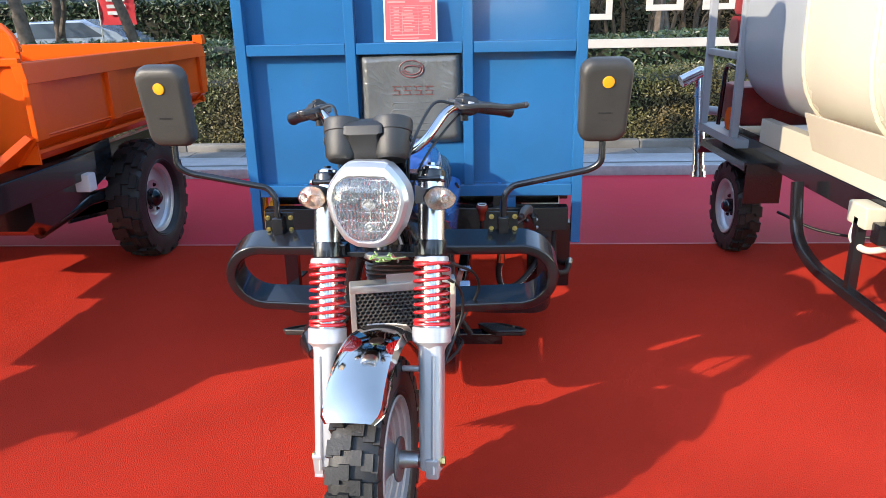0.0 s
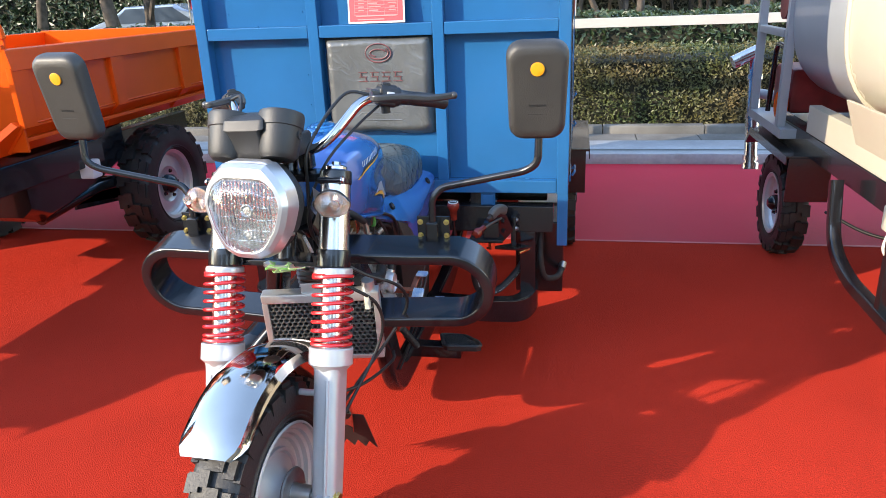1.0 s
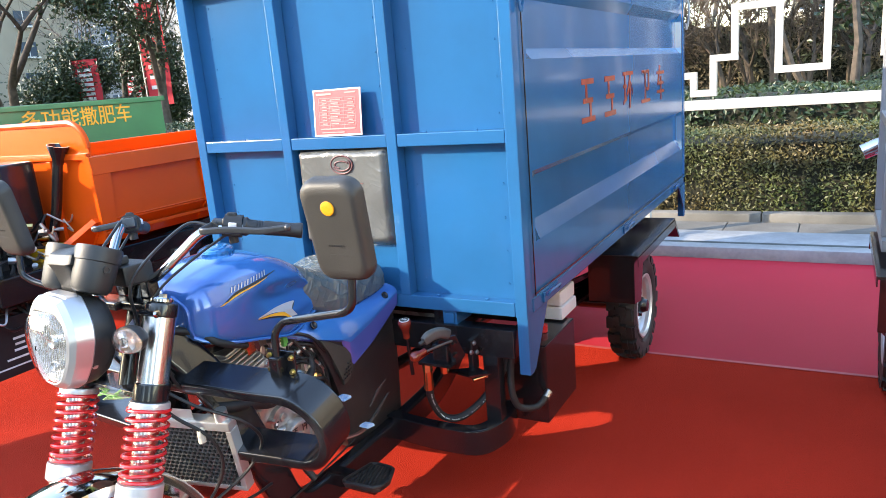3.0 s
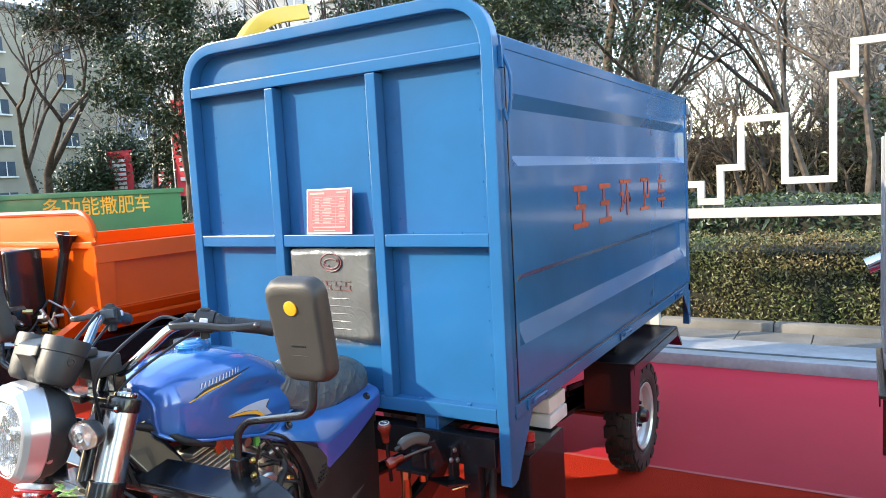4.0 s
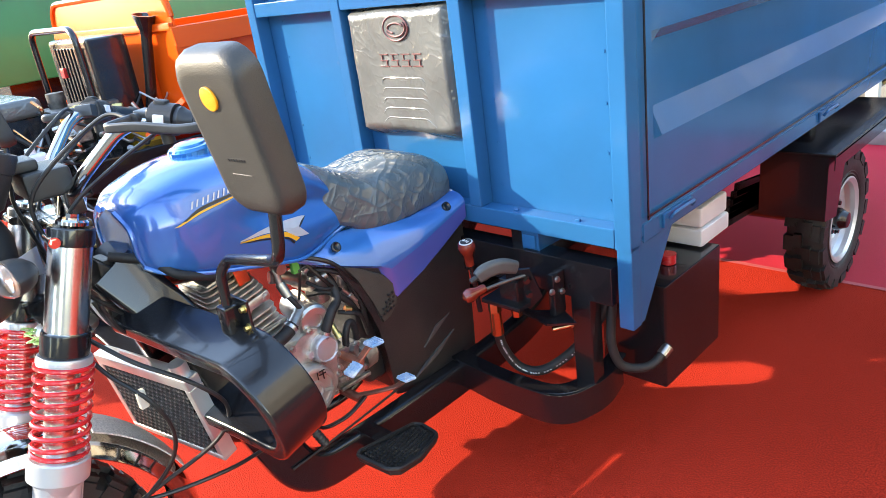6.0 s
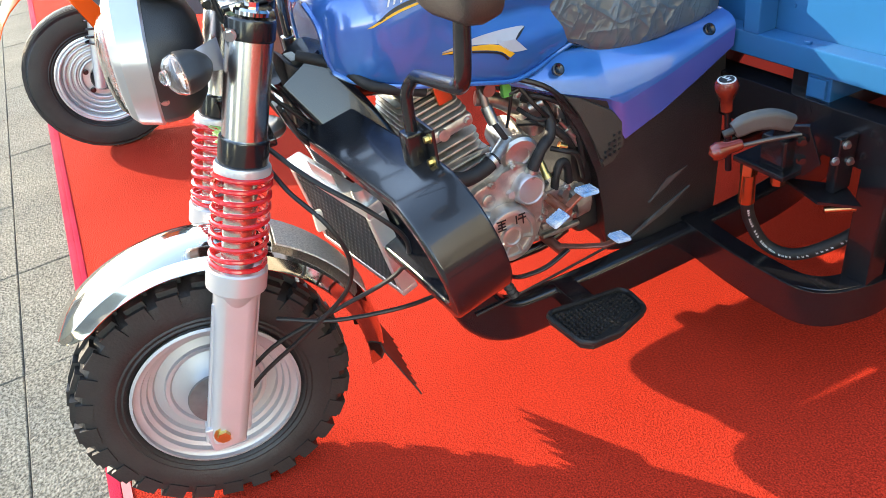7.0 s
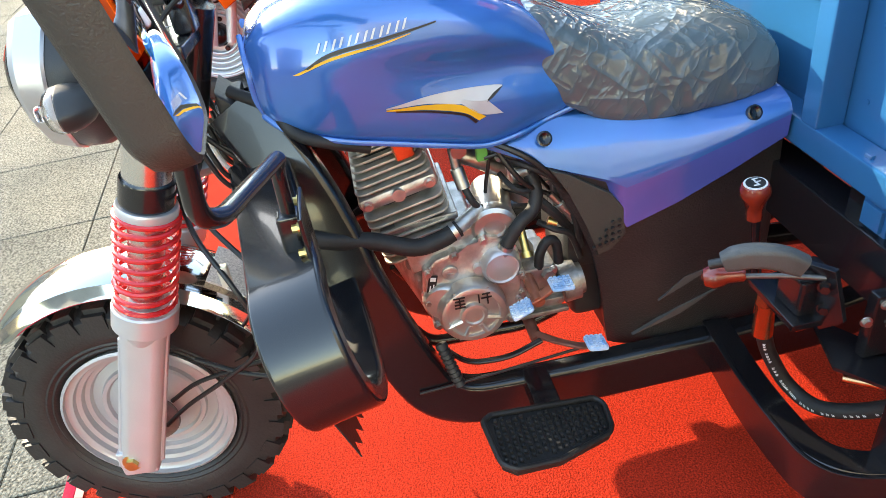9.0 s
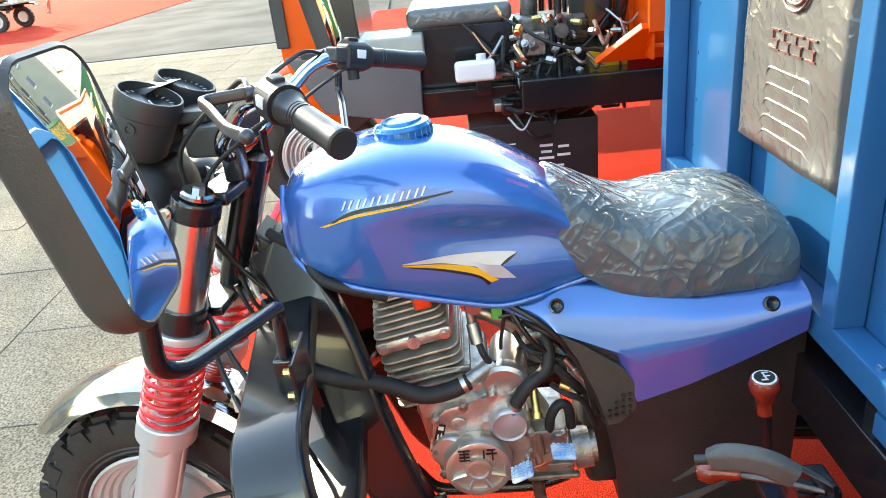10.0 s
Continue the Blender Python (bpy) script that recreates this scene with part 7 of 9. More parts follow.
add_cyl(bm, (0.366, 1.135, 0.566), (0.366, 1.135, 0.535), 0.0175, seg=6)
add_cyl(bm, (0.366, 1.135, 0.535), (0.362, 1.140, 0.466), 0.0155, 0.0170, seg=18)
fit_ = part("hose_fitting", bm, BRASS, trike, "copper-coloured hydraulic hose fitting")
bm = bmesh.new()
add_cyl(bm, (0.425, 1.150, 0.566), (0.425, 1.152, 0.530), 0.014, seg=6)
part("plug", bm, BRASS, fit_)
bm = bmesh.new()
add_cyl(bm, (0.525, 1.165, 0.510), (0.560, 1.205, 0.515), 0.007, seg=10)
part("pin", bm, BRASS, fit_)
HOSEPATH = [(0.362, 1.140, 0.475), (0.355, 1.165, 0.405), (0.374, 1.200, 0.335), (0.433, 1.225, 0.330), (0.501, 1.270, 0.385), (0.560, 1.315, 0.475), (0.585, 1.33, 0.54)]
pipe("hydraulic_hose", HOSEPATH, 0.0135, HOSE, trike, "black hydraulic hose with white print", 12)
hp = spline(HOSEPATH[:-1], 10)
bm = bmesh.new()
for i in range(3, len(hp) - 2):
    if i % 9 in (3, 7):
        continue
    d = (hp[i + 1] - hp[i - 1]).normalized()
    out = d.cross(Vector((1, 0.35, 0.0))).normalized()
    out = Vector((0.80, -0.60, 0.15)) - d * d.dot(Vector((0.80, -0.60, 0.15)))
    out.normalize()
    bars(bm, facing(hp[i] + out * 0.0134, d, out.cross(d) * -1), [(-0.0014, 0, 0.0012, 0.0046), (0.0012, 0.0005, 0.0016, 0.0036)])
part("hose_print", bm, LETTERWHITE, fit_)
pipe("drain_hose", [(0.600, 1.33, 0.56), (0.597, 1.32, 0.50), (0.600, 1.31, 0.42), (0.615, 1.325, 0.355), (0.648, 1.36, 0.335), (0.672, 1.40, 0.338), (0.685, 1.45, 0.372)], 0.0125, HOSE, trike, "looped black return hose", 12)
bm = bmesh.new()
add_cyl(bm, (0.680, 1.425, 0.352), (0.686, 1.448, 0.368), 0.0155, seg=16)
part("hose_clip", bm, STEEL, trike)

# unseen silencer, added to block sunlight passing below the engine
bm = bmesh.new()
add_lathe(bm, [(0.018, -0.02), (0.030, 0.0), (0.062, 0.05), (0.064, 0.06), (0.064, 0.62), (0.060, 0.64), (0.020, 0.65)], (-0.285, 0.50, 0.37), (-0.02, 1, 0.02), 24)
add_tube(bm, fillet([(-0.06, 0.58, 0.62), (-0.10, 0.50, 0.58), (-0.24, 0.42, 0.42), (-0.284, 0.49, 0.37)], 0.06), 0.018, 12)
part("unseen_silencer", bm, BLACK, trike, "unseen black silencer along the frame, added to block the sun")

# loose cables at the front
pipe("loose_cable", [(0.10, 0.24, 0.79), (0.16, 0.26, 0.74), (0.215, 0.30, 0.68), (0.225, 0.32, 0.60), (0.20, 0.30, 0.52), (0.16, 0.22, 0.44), (0.12, 0.12, 0.36), (0.11, 0.06, 0.31)], 0.0045, WIRE, trike, "thin black cables hanging by the fork", 8)
pipe("loose_cable", [(0.13, 0.25, 0.82), (0.19, 0.30, 0.76), (0.26, 0.37, 0.70), (0.27, 0.42, 0.62), (0.22, 0.40, 0.53), (0.17, 0.28, 0.47), (0.13, 0.16, 0.42), (0.11, 0.09, 0.37)], 0.0045, WIRE, trike, "", 8)
pipe("loose_cable", [(0.13, 0.17, 0.475), (0.18, 0.27, 0.455), (0.22, 0.40, 0.45), (0.20, 0.50, 0.43)], 0.0045, WIRE, trike, "", 8)
pipe("speedometer_cable", [(0.05, 0.36, 0.93), (0.09, 0.42, 0.905), (0.13, 0.46, 0.865), (0.12, 0.56, 0.82)], 0.010, HOSE, trike, "corrugated wiring sleeve", 10)
bm = bmesh.new()
add_box(bm, (0.190, 0.283, 0.665), (0.204, 0.300, 0.705), 0.003)
part("connector", bm, mat("ivory_connector", (0.66, 0.64, 0.52), 0.45), trike, "small ivory cable connector")
bm = bmesh.new()
for k in range(14):
    a = Vector((-0.02 + 0.05 * rs.random(), 0.20 + 0.03 * rs.random(), 0.805 + 0.02 * rs.random()))
    add_tube(bm, spline([a, a + Vector((0.03 * (rs.random() - 0.5), -0.02, 0.02 * (rs.random() - 0.5))), a + Vector((0.06 * (rs.random() - 0.3), 0.0, -0.01 * rs.random()))], 4), 0.0018, 5)
tagged(part("wire_loom", bm, mat("green_wire", (0.25, 0.55, 0.12), 0.45, 0, 0.3, 60, col2=(0.5, 0.5, 0.35)), trike, "bundle of thin green wires"), kind="stuff")
bm = bmesh.new()
add_lathe(bm, [(0.03, 0.0), (0.055, 0.0), (0.060, 0.006), (0.060, 0.016), (0.050, 0.022), (0.02, 0.022)], (0.0, 0.255, 0.795), (0, 0.1, 1), 24)
part("horn", bm, STEEL, trike, "round horn under the headlight")
for k in range(7):
    x = -0.10 + 0.034 * k
    pipe("loom", [(x, 0.30, 0.86), (x * 0.8 + 0.02, 0.32, 0.80), (x * 0.9, 0.36, 0.76), (x * 0.6 + 0.03 * (k % 2), 0.42, 0.72)], 0.0045, [WIRE, WIRE, COPPER, WIRE, WHITE, WIRE, WIRE][k], trike, seg=6)

# ---- neighbouring vehicles ----
def road_wheel(root, c, s, R=0.275, W=0.14, axis=(1, 0, 0), label="black lugged tyre on a silver rim", lugs=17):
    bm = bmesh.new()
    tyre_mesh(bm, c, axis, R, W, R * 0.60)
    w_ = part("wheel", bm, RUBBER, root, label)
    bm = bmesh.new()
    if lugs:
        tread_mesh(bm, c, axis, R + 0.006, W, lugs)
    else:
        for k in range(-4, 5):
            w0, d = W * 0.085 * k, 0.0022 * k * k * W
            add_lathe(bm, [(R - 0.014 - d, w0 - W * 0.035), (R - 0.001 - d, w0 - W * 0.030), (R - 0.001 - d, w0 + W * 0.030), (R - 0.014 - d, w0 + W * 0.035)], c, axis, 48, close=True)
    tagged(part("tread", bm, RUBBER, w_), "raised tread lugs", kind="stuff")
    bm = bmesh.new()
    k = R / 0.275
    add_lathe(bm, [(0.03 * k, 0.010), (0.07 * k, 0.010), (0.085 * k, 0.025), (0.12 * k, 0.022), (0.14 * k, 0.020), (0.150 * k, 0.045), (0.166 * k, 0.055), (0.170 * k, 0.062), (0.163 * k, 0.064), (0.148 * k, 0.055), (0.14 * k, -0.06), (0.05 * k, -0.06)], c, (s, 0, 0), 36)
    part("rim", bm, SILVER, w_, "silver steel rim")
    bm = bmesh.new()
    add_lathe(bm, [(0.045 * k, 0.0), (0.045 * k, 0.045), (0.036 * k, 0.060), (0.02 * k, 0.075), (0.001, 0.075)], c, (s, 0, 0), 18)
    for q in range(5):
        a = 2 * math.pi * q / 5
        add_bolt(bm, Vector(c) + Vector((s * 0.026, 0.062 * k * math.cos(a), 0.062 * k * math.sin(a))), (s, 0, 0), 0.009, 0.014)
    part("hub", bm, BLACK, w_)
    return w_


def qbox(name, lo, hi, material, parent, bevel=0.005, label=""):
    b = bmesh.new()
    add_box(b, lo, hi, bevel)
    return part(name, b, material, parent, label)


# orange dump tricycle
orange = thing("dump_tricycle", (-2.50, 0, 0), "orange dump tricycle with ribbed steel tipper bed", "motor tricycle")
SX = 0.745
for s in (1, -1):
    bm = bmesh.new()
    add_prism(bm, [(s * SX, 1.50, 0.93), (s * SX, 3.63, 0.93), (s * SX, 3.63, 1.20), (s * SX, 1.50, 1.20)], (-s * 0.004, 0, 0))
    bed = part("bed_side", bm, ORANGE, orange, "orange ribbed tipper side")
    bm = bmesh.new()
    add_prism(bm, [(s * (SX + 0.030), 1.48, 1.185), (s * (SX + 0.030), 3.64, 1.185), (s * (SX + 0.012), 3.64, 1.280), (s * (SX + 0.012), 1.48, 1.280)], (-s * 0.055, 0, 0), 0.006)
    part("side_rail", bm, ORANGE, bed)
    bm = bmesh.new()
    add_prism(bm, [(s * (SX + 0.006), 1.46, 0.945), (s * (SX + 0.006), 3.62, 0.945), (s * (SX - 0.13), 3.62, 0.80), (s * (SX - 0.13), 1.30, 0.80)], (-s * 0.03, 0, 0.02), 0.004)
    part("side_chamfer", bm, ORANGE, bed)
    for y in (1.53, 2.25, 2.95, 3.58):
        bm = bmesh.new()
        add_prism(bm, [(s * (SX + 0.026), y - 0.055, 1.20), (s * (SX + 0.026), y + 0.055, 1.20), (s * (SX + 0.022), y + 0.045, 0.930), (s * (SX + 0.022), y - 0.045, 0.930)], (-s * 0.03, 0, 0), 0.006)
        add_prism(bm, [(s * (SX + 0.022), y - 0.045, 0.945), (s * (SX + 0.022), y + 0.045, 0.945), (s * (SX - 0.10), y + 0.03, 0.81), (s * (SX - 0.10), y - 0.03, 0.81)], (-s * 0.02, 0, 0.01))
        part("side_rib", bm, ORANGE, bed)
bm = bmesh.new()
pts = [(-SX, 0.82)]
for k in range(9):
    a = radians(180 - 90 * k / 8)
    pts.append((-SX + 0.13 + 0.13 * math.cos(a), 1.455 - 0.13 + 0.13 * math.sin(a)))
for k in range(9):
    a = radians(90 - 90 * k / 8)
    pts.append((SX - 0.13 + 0.13 * math.cos(a), 1.455 - 0.13 + 0.13 * math.sin(a)))
pts.append((SX, 0.82))
add_prism(bm, [(x, 1.500, z) for x, z in pts], (0, 0.012, 0))
hb_ = part("headboard", bm, ORANGE, orange, "orange headboard with rounded corners")
bm = bmesh.new()
add_tube(bm, [(x, 1.500, z) for x, z in pts[1:-1]], 0.016, 8)
add_box(bm, (-SX, 1.478, 1.265), (SX, 1.500, 1.300), 0.005)
for x in (-0.5, 0.0, 0.42):
    add_box(bm, (x - 0.02, 1.478, 0.82), (x + 0.02, 1.500, 1.262), 0.004)
part("headboard_frame", bm, ORANGE, hb_)
bm = bmesh.new()
add_box(bm, (-SX + 0.01, 3.60, 0.86), (SX - 0.01, 3.625, 1.29), 0.004)
add_box(bm, (SX - 0.04, 3.60, 1.27), (SX + 0.03, 3.66, 1.335), 0.004)
part("tailgate", bm, ORANGE, orange)
qbox("bed_floor", (-SX + 0.02, 1.51, 0.86), (SX - 0.02, 3.60, 0.88), ORANGE, orange)
for s in (1, -1):
    road_wheel(orange, (s * 0.660, 2.68, 0.365), s, 0.365, 0.21)
    qbox("chassis_rail", (s * 0.36 - 0.035, 0.5, 0.58), (s * 0.36 + 0.035, 3.5, 0.70), BLACK, orange)
    qbox("under_plate", (min(s * 0.20, s * 0.62), 0.98, 0.62), (max(s * 0.20, s * 0.62), 2.2, 0.76), BLACK, orange, 0.01)
    bm = bmesh.new()
    for k in range(5):
        add_tube(bm, [(s * 0.50, 2.15 - 0.03 * k, 0.50 - 0.022 * k), (s * 0.50, 2.62, 0.40 - 0.018 * k), (s * 0.50, 3.1, 0.50 - 0.022 * k)], 1, section=rrect(0.06, 0.012, 0.002, 1), up=(1, 0, 0))
    part("leaf_spring", bm, BLACK, orange)
    bm = bmesh.new()
    add_loft(bm, [[(s * x, y, z) for x, z in ((0.28, zb), (0.52, zb), (0.58, zb + 0.05), (0.58, zt - 0.03), (0.50, zt), (0.28, zt))] for y, zb, zt in ((1.62, 0.46, 0.74), (1.75, 0.40, 0.78), (1.90, 0.42, 0.78), (2.10, 0.46, 0.80), (2.45, 0.56, 0.82))])
    part("undergear", bm, BLACK, orange, "dark oily running gear")
    bm = bmesh.new()
    add_tube(bm, [(s * 0.50, 1.75, 0.42), (s * 0.52, 2.2, 0.47), (s * 0.53, 2.6, 0.44)], 0.040, 12)
    part("torque_arm", bm, BLACK, orange)
bm = bmesh.new()
add_cyl(bm, (-0.6, 2.68, 0.365), (0.6, 2.68, 0.365), 0.05, seg=16)
bmesh.ops.create_uvsphere(bm, u_segments=18, v_segments=12, radius=0.15, matrix=Matrix.Translation((0, 2.68, 0.37)))
part("rear_axle", bm, BLACK, orange)
qbox("white_fuse_box", (0.52, 2.02, 0.56), (0.66, 2.10, 0.66), WHITE, orange, 0.01, "white plastic canister")
bm = bmesh.new()
add_tube(bm, fillet([(0.40, 1.40, 0.62), (0.42, 1.42, 0.85), (0.47, 1.44, 1.0), (0.535, 1.46, 1.26)], 0.08), 0.026, 12)
add_lathe(bm, [(0.026, 0.0), (0.030, 0.03), (0.052, 0.085), (0.056, 0.10), (0.050, 0.10), (0.030, 0.05)], (0.535, 1.46, 1.25), (0.22, 0.06, 1), 20)
part("exhaust_pipe", bm, BLACK, orange, "black upright exhaust with a flared mouth")
# engine block and radiator with guard
bm = bmesh.new()
add_box(bm, (-0.10, 1.22, 0.90), (0.40, 1.42, 1.28), 0.02)
rb = part("radiator_block", bm, BLACK, orange, "black diesel radiator block")
for k in range(8):
    qbox("radiator_slat", (0.0 + 0.045 * k, 1.205, 0.94), (0.02 + 0.045 * k, 1.2205, 1.24), BLACK, rb, 0.003)
bm = bmesh.new()
add_tube(bm, fillet([(-0.15, 1.17, 0.75), (-0.15, 1.17, 1.33), (0.44, 1.17, 1.33), (0.44, 1.17, 0.75)], 0.08), 0.016, 10)
part("radiator_guard", bm, BLACK, orange)
qbox("red_cap", (0.05, 1.19, 1.10), (0.10, 1.21, 1.15), REDSPRING, orange)
bm = bmesh.new()
add_box(bm, (-0.25, 0.98, 0.60), (0.36, 1.40, 0.92), 0.03)
add_cyl(bm, (0.36, 1.15, 0.74), (0.44, 1.15, 0.74), 0.13, seg=24)
deng = part("diesel_engine", bm, mat("oily_engine_iron", (0.035, 0.034, 0.033), 0.45, 0.4, 0.4, 14, 0.4, 120), orange, "black oily diesel engine")
qbox("engine_cowl", (0.30, 1.30, 0.74), (0.47, 1.47, 0.83), YELLOW, deng, 0.012, "yellow painted cowl")
bm = bmesh.new()
add_box(bm, (0.18, 0.99, 0.86), (0.42, 1.30, 0.99), 0.02)
add_cyl(bm, (0.28, 1.06, 0.98), (0.28, 1.06, 1.06), 0.04, seg=18)
add_cyl(bm, (0.36, 1.18, 0.93), (0.48, 1.18, 0.93), 0.03, seg=16)
part("fuel_pump", bm, mat("grimy_cast_iron", (0.16, 0.15, 0.14), 0.5, 0.5, 0.4, 20, 0.4, 160), orange)
rs = random.Random(11)
for k in range(16):
    a = Vector((0.30 + 0.2 * rs.random(), 0.72 + 0.75 * rs.random(), 0.58 + 0.42 * rs.random()))
    b = Vector((0.30 + 0.2 * rs.random(), 0.80 + 0.65 * rs.random(), 0.55 + 0.40 * rs.random()))
    pipe("pipe", [a, (a + b) / 2 + Vector((0.08, 0, -0.10 * rs.random())), b], 0.006 + 0.008 * rs.random(), rs.choice([HOSE, WIRE, HOSE, COPPER, BRASS, HOSE]), orange, seg=7)
for k in range(9):
    c = Vector((0.36 + 0.10 * rs.random(), 0.80 + 0.62 * rs.random(), 0.60 + 0.36 * rs.random()))
    h = 0.02 + 0.035 * rs.random()
    qbox("engine_block", c - Vector((0.03, h, h)), c + Vector((0.03, h, h)), rs.choice([CAST, BLACK, STEEL, BLACK, COPPER]), orange, 0.008)
rs = random.Random(23)
for k in range(26):
    a = Vector((0.40 + 0.17 * rs.random(), 0.92 + 0.52 * rs.random(), 0.56 + 0.46 * rs.random()))
    b = a + Vector((0.06 * (rs.random() - 0.5), 0.34 * (rs.random() - 0.5), 0.30 * (rs.random() - 0.6)))
    pipe("pipe", [a, (a + b) / 2 + Vector((0.05, 0, -0.07 * rs.random())), b], 0.004 + 0.006 * rs.random(), rs.choice([HOSE, COPPER, WIRE, STEEL, HOSE, BRASS, PALEGREY]), orange, seg=7)
for k in range(30):
    c = Vector((0.42 + 0.14 * rs.random(), 0.92 + 0.52 * rs.random(), 0.58 + 0.42 * rs.random()))
    d = Vector((rs.random() - 0.3, rs.random() - 0.5, rs.random() - 0.5)).normalized()
    bm = bmesh.new()
    r_ = 0.008 + 0.012 * rs.random()
    add_cyl(bm, c, c + d * 0.03, r_, seg=6)
    add_cyl(bm, c + d * 0.03, c + d * 0.045, r_ * 0.7, seg=12)
    part("fitting", bm, rs.choice([STEEL, BRASS, CAST, COPPER, GOLD, CAST]), orange)
# saddle, battery, tray, reservoir, panels
bm = bmesh.new()
add_box(bm, (-0.20, 0.50, 0.975), (0.34, 0.98, 1.065), 0.03, seg=3)
part("saddle", bm, PADFILM, orange, "grey saddle wrapped in clear film")
qbox("saddle_base", (-0.18, 0.52, 0.60), (0.30, 0.98, 0.975), BLACK, orange)
qbox("battery", (0.22, 0.74, 0.24), (0.50, 1.33, 0.545), PLASTIC, orange, 0.008, "black battery with white print")
bm = bmesh.new()
bars(bm, facing((0.5012, 1.03, 0.40), (0, 1, 0), (0, 0, 1)), [(-0.13, 0.05, 0.10, 0.006), (-0.12, -0.005, 0.07, 0.035), (0.06, 0.03, 0.06, 0.012), (0.06, 0.0, 0.05, 0.012), (0.06, -0.03, 0.07, 0.012), (0.14, 0.02, 0.05, 0.012), (0.14, -0.02, 0.06, 0.012), (0.06, -0.07, 0.16, 0.010), (0.0, -0.11, 0.20, 0.008)])
part("battery_print", bm, LETTERWHITE, orange)
bm = bmesh.new()
add_box(bm, (0.47, 0.70, 0.755), (0.535, 0.88, 0.845), 0.018, seg=3)
add_cyl(bm, (0.50, 0.82, 0.845), (0.50, 0.82, 0.870), 0.022, seg=16)
part("coolant_bottle", bm, WHITE, orange, "white plastic coolant bottle")
bm = bmesh.new()
add_prism(bm, [(0.50, -0.04, 0.93), (0.50, 0.55, 0.86), (0.50, 0.54, 0.585), (0.50, 0.10, 0.67)], (-0.05, 0, 0), 0.008)
part("leg_shield", bm, mat("dark_grey_sheet", (0.09, 0.09, 0.10), 0.4, 0, 0.1, 5, 0.1, 100), orange, "dark grey sheet leg shield")
qbox("tool_box", (0.10, 0.26, 0.86), (0.42, 0.57, 0.965), mat("drab_grey_paint", (0.36, 0.36, 0.32), 0.45, 0, 0.1, 8), orange, 0.012, "drab grey tool box")
bm = bmesh.new()
add_prism(bm, [(0.30, -0.12, 1.62), (0.30, 0.14, 1.60), (0.26, 0.16, 0.56), (0.26, 0.05, 0.50), (0.30, -0.10, 0.90)], (-0.56, 0, 0), 0.02)
fa = part("front_fairing", bm, ORANGE, orange, "orange front fairing")
bm = bmesh.new()
add_box(bm, (0.302, -0.11, 0.95), (0.308, -0.05, 1.20), 0.006)
part("side_lamp", bm, GREYPLASTIC, fa)
bm = bmesh.new()
add_prism(bm, [(0.34, 0.14, 0.50), (0.34, 0.30, 0.60), (0.34, 0.25, 1.60), (0.34, 0.12, 1.60)], (-0.62, 0, 0), 0.01)
part("dash_frame", bm, BLACK, orange)
bm = bmesh.new()
rows = []
for k in range(13):
    a = radians(150 - 120 * k / 12)
    rows.append([(x, -0.04 + 0.39 * math.cos(a), 0.48 + 0.39 * math.sin(a) - 0.05 * (x / 0.11) ** 2) for x in (-0.11, -0.08, -0.03, 0.03, 0.08, 0.11)])
add_loft(bm, [r + [(x, y, z - 0.006) for x, y, z in r[::-1]] for r in rows])
part("mudguard", bm, ORANGE, orange, "orange front mudguard")
fw = road_wheel(orange, (0, -0.045, 0.34), 1, 0.34, 0.17, label="black ribbed front tyre on a silver rim", lugs=0)
for r_, h_ in ((0.095, 0.030), (0.118, 0.034), (0.140, 0.040), (0.165, 0.048), (0.188, 0.064)):
    bm = bmesh.new()
    add_tube(bm, [(h_, -0.045 + r_ * math.cos(2 * math.pi * k / 40), 0.34 + r_ * math.sin(2 * math.pi * k / 40)) for k in range(40)], 0.0065, 8, closed=True)
    part("rim_ring", bm, SILVER, fw)
for s in (1, -1):
    for q in (-0.045, 0.045):
        bm = bmesh.new()
        add_cyl(bm, (s * 0.15, -0.02 + q, 0.33), (s * 0.15, 0.07 + q, 0.66), 0.024, seg=14)
        leg = part("shock_absorber", bm, SILVER, orange)
        bm = bmesh.new()
        coil(bm, (s * 0.15, 0.03 + q, 0.53), (s * 0.15, 0.10 + q, 0.78), 0.034, 0.005, 9)
        part("spring", bm, BLACK, leg)
bm = bmesh.new()
add_tube(bm, fillet([(-0.42, 0.42, 1.18), (-0.22, 0.30, 1.20), (0.0, 0.2, 1.14), (0.22, 0.30, 1.20), (0.42, 0.42, 1.18)], 0.08), 0.012, 10)
part("handlebar", bm, BLACK, orange)

# green spreader tricycle behind the orange one
green = thing("spreader_tricycle", (-4.78, 0, 0), "green fertiliser spreader tricycle with yellow lettering", "motor tricycle")
bm = bmesh.new()
add_prism(bm, [(0.74, 1.2, 1.00), (0.74, 3.95, 1.00), (0.74, 3.95, 1.575), (0.74, 1.2, 1.575)], (-1.46, 0, 0), 0.01)
hop = part("hopper", bm, GREEN, green, "green steel hopper")
bm = bmesh.new()
add_box(bm, (0.735, 1.18, 1.545), (0.765, 3.97, 1.590), 0.005)
part("hopper_rim", bm, GREEN, hop)
lettering("多功能撒肥车", 0.172, LETTERYELLOW, facing((0.7435, 3.08, 1.452), (0, 1, 0), (0, 0, 1)), hop, extrude=0.002)
for s in (1, -1):
    road_wheel(green, (s * 0.672, 2.9, 0.275), s)
qbox("chassis", (-0.4, 0.6, 0.5), (0.4, 3.9, 0.66), BLACK, green)
qbox("hopper_base", (-0.6, 1.4, 0.66), (0.6, 3.8, 1.0), BLACK, green)

# cream tank tricycle
silo = thing("tank_tricycle", (2.50, 0, 0), "cream and pale grey tank tricycle on a black chassis", "motor tricycle")


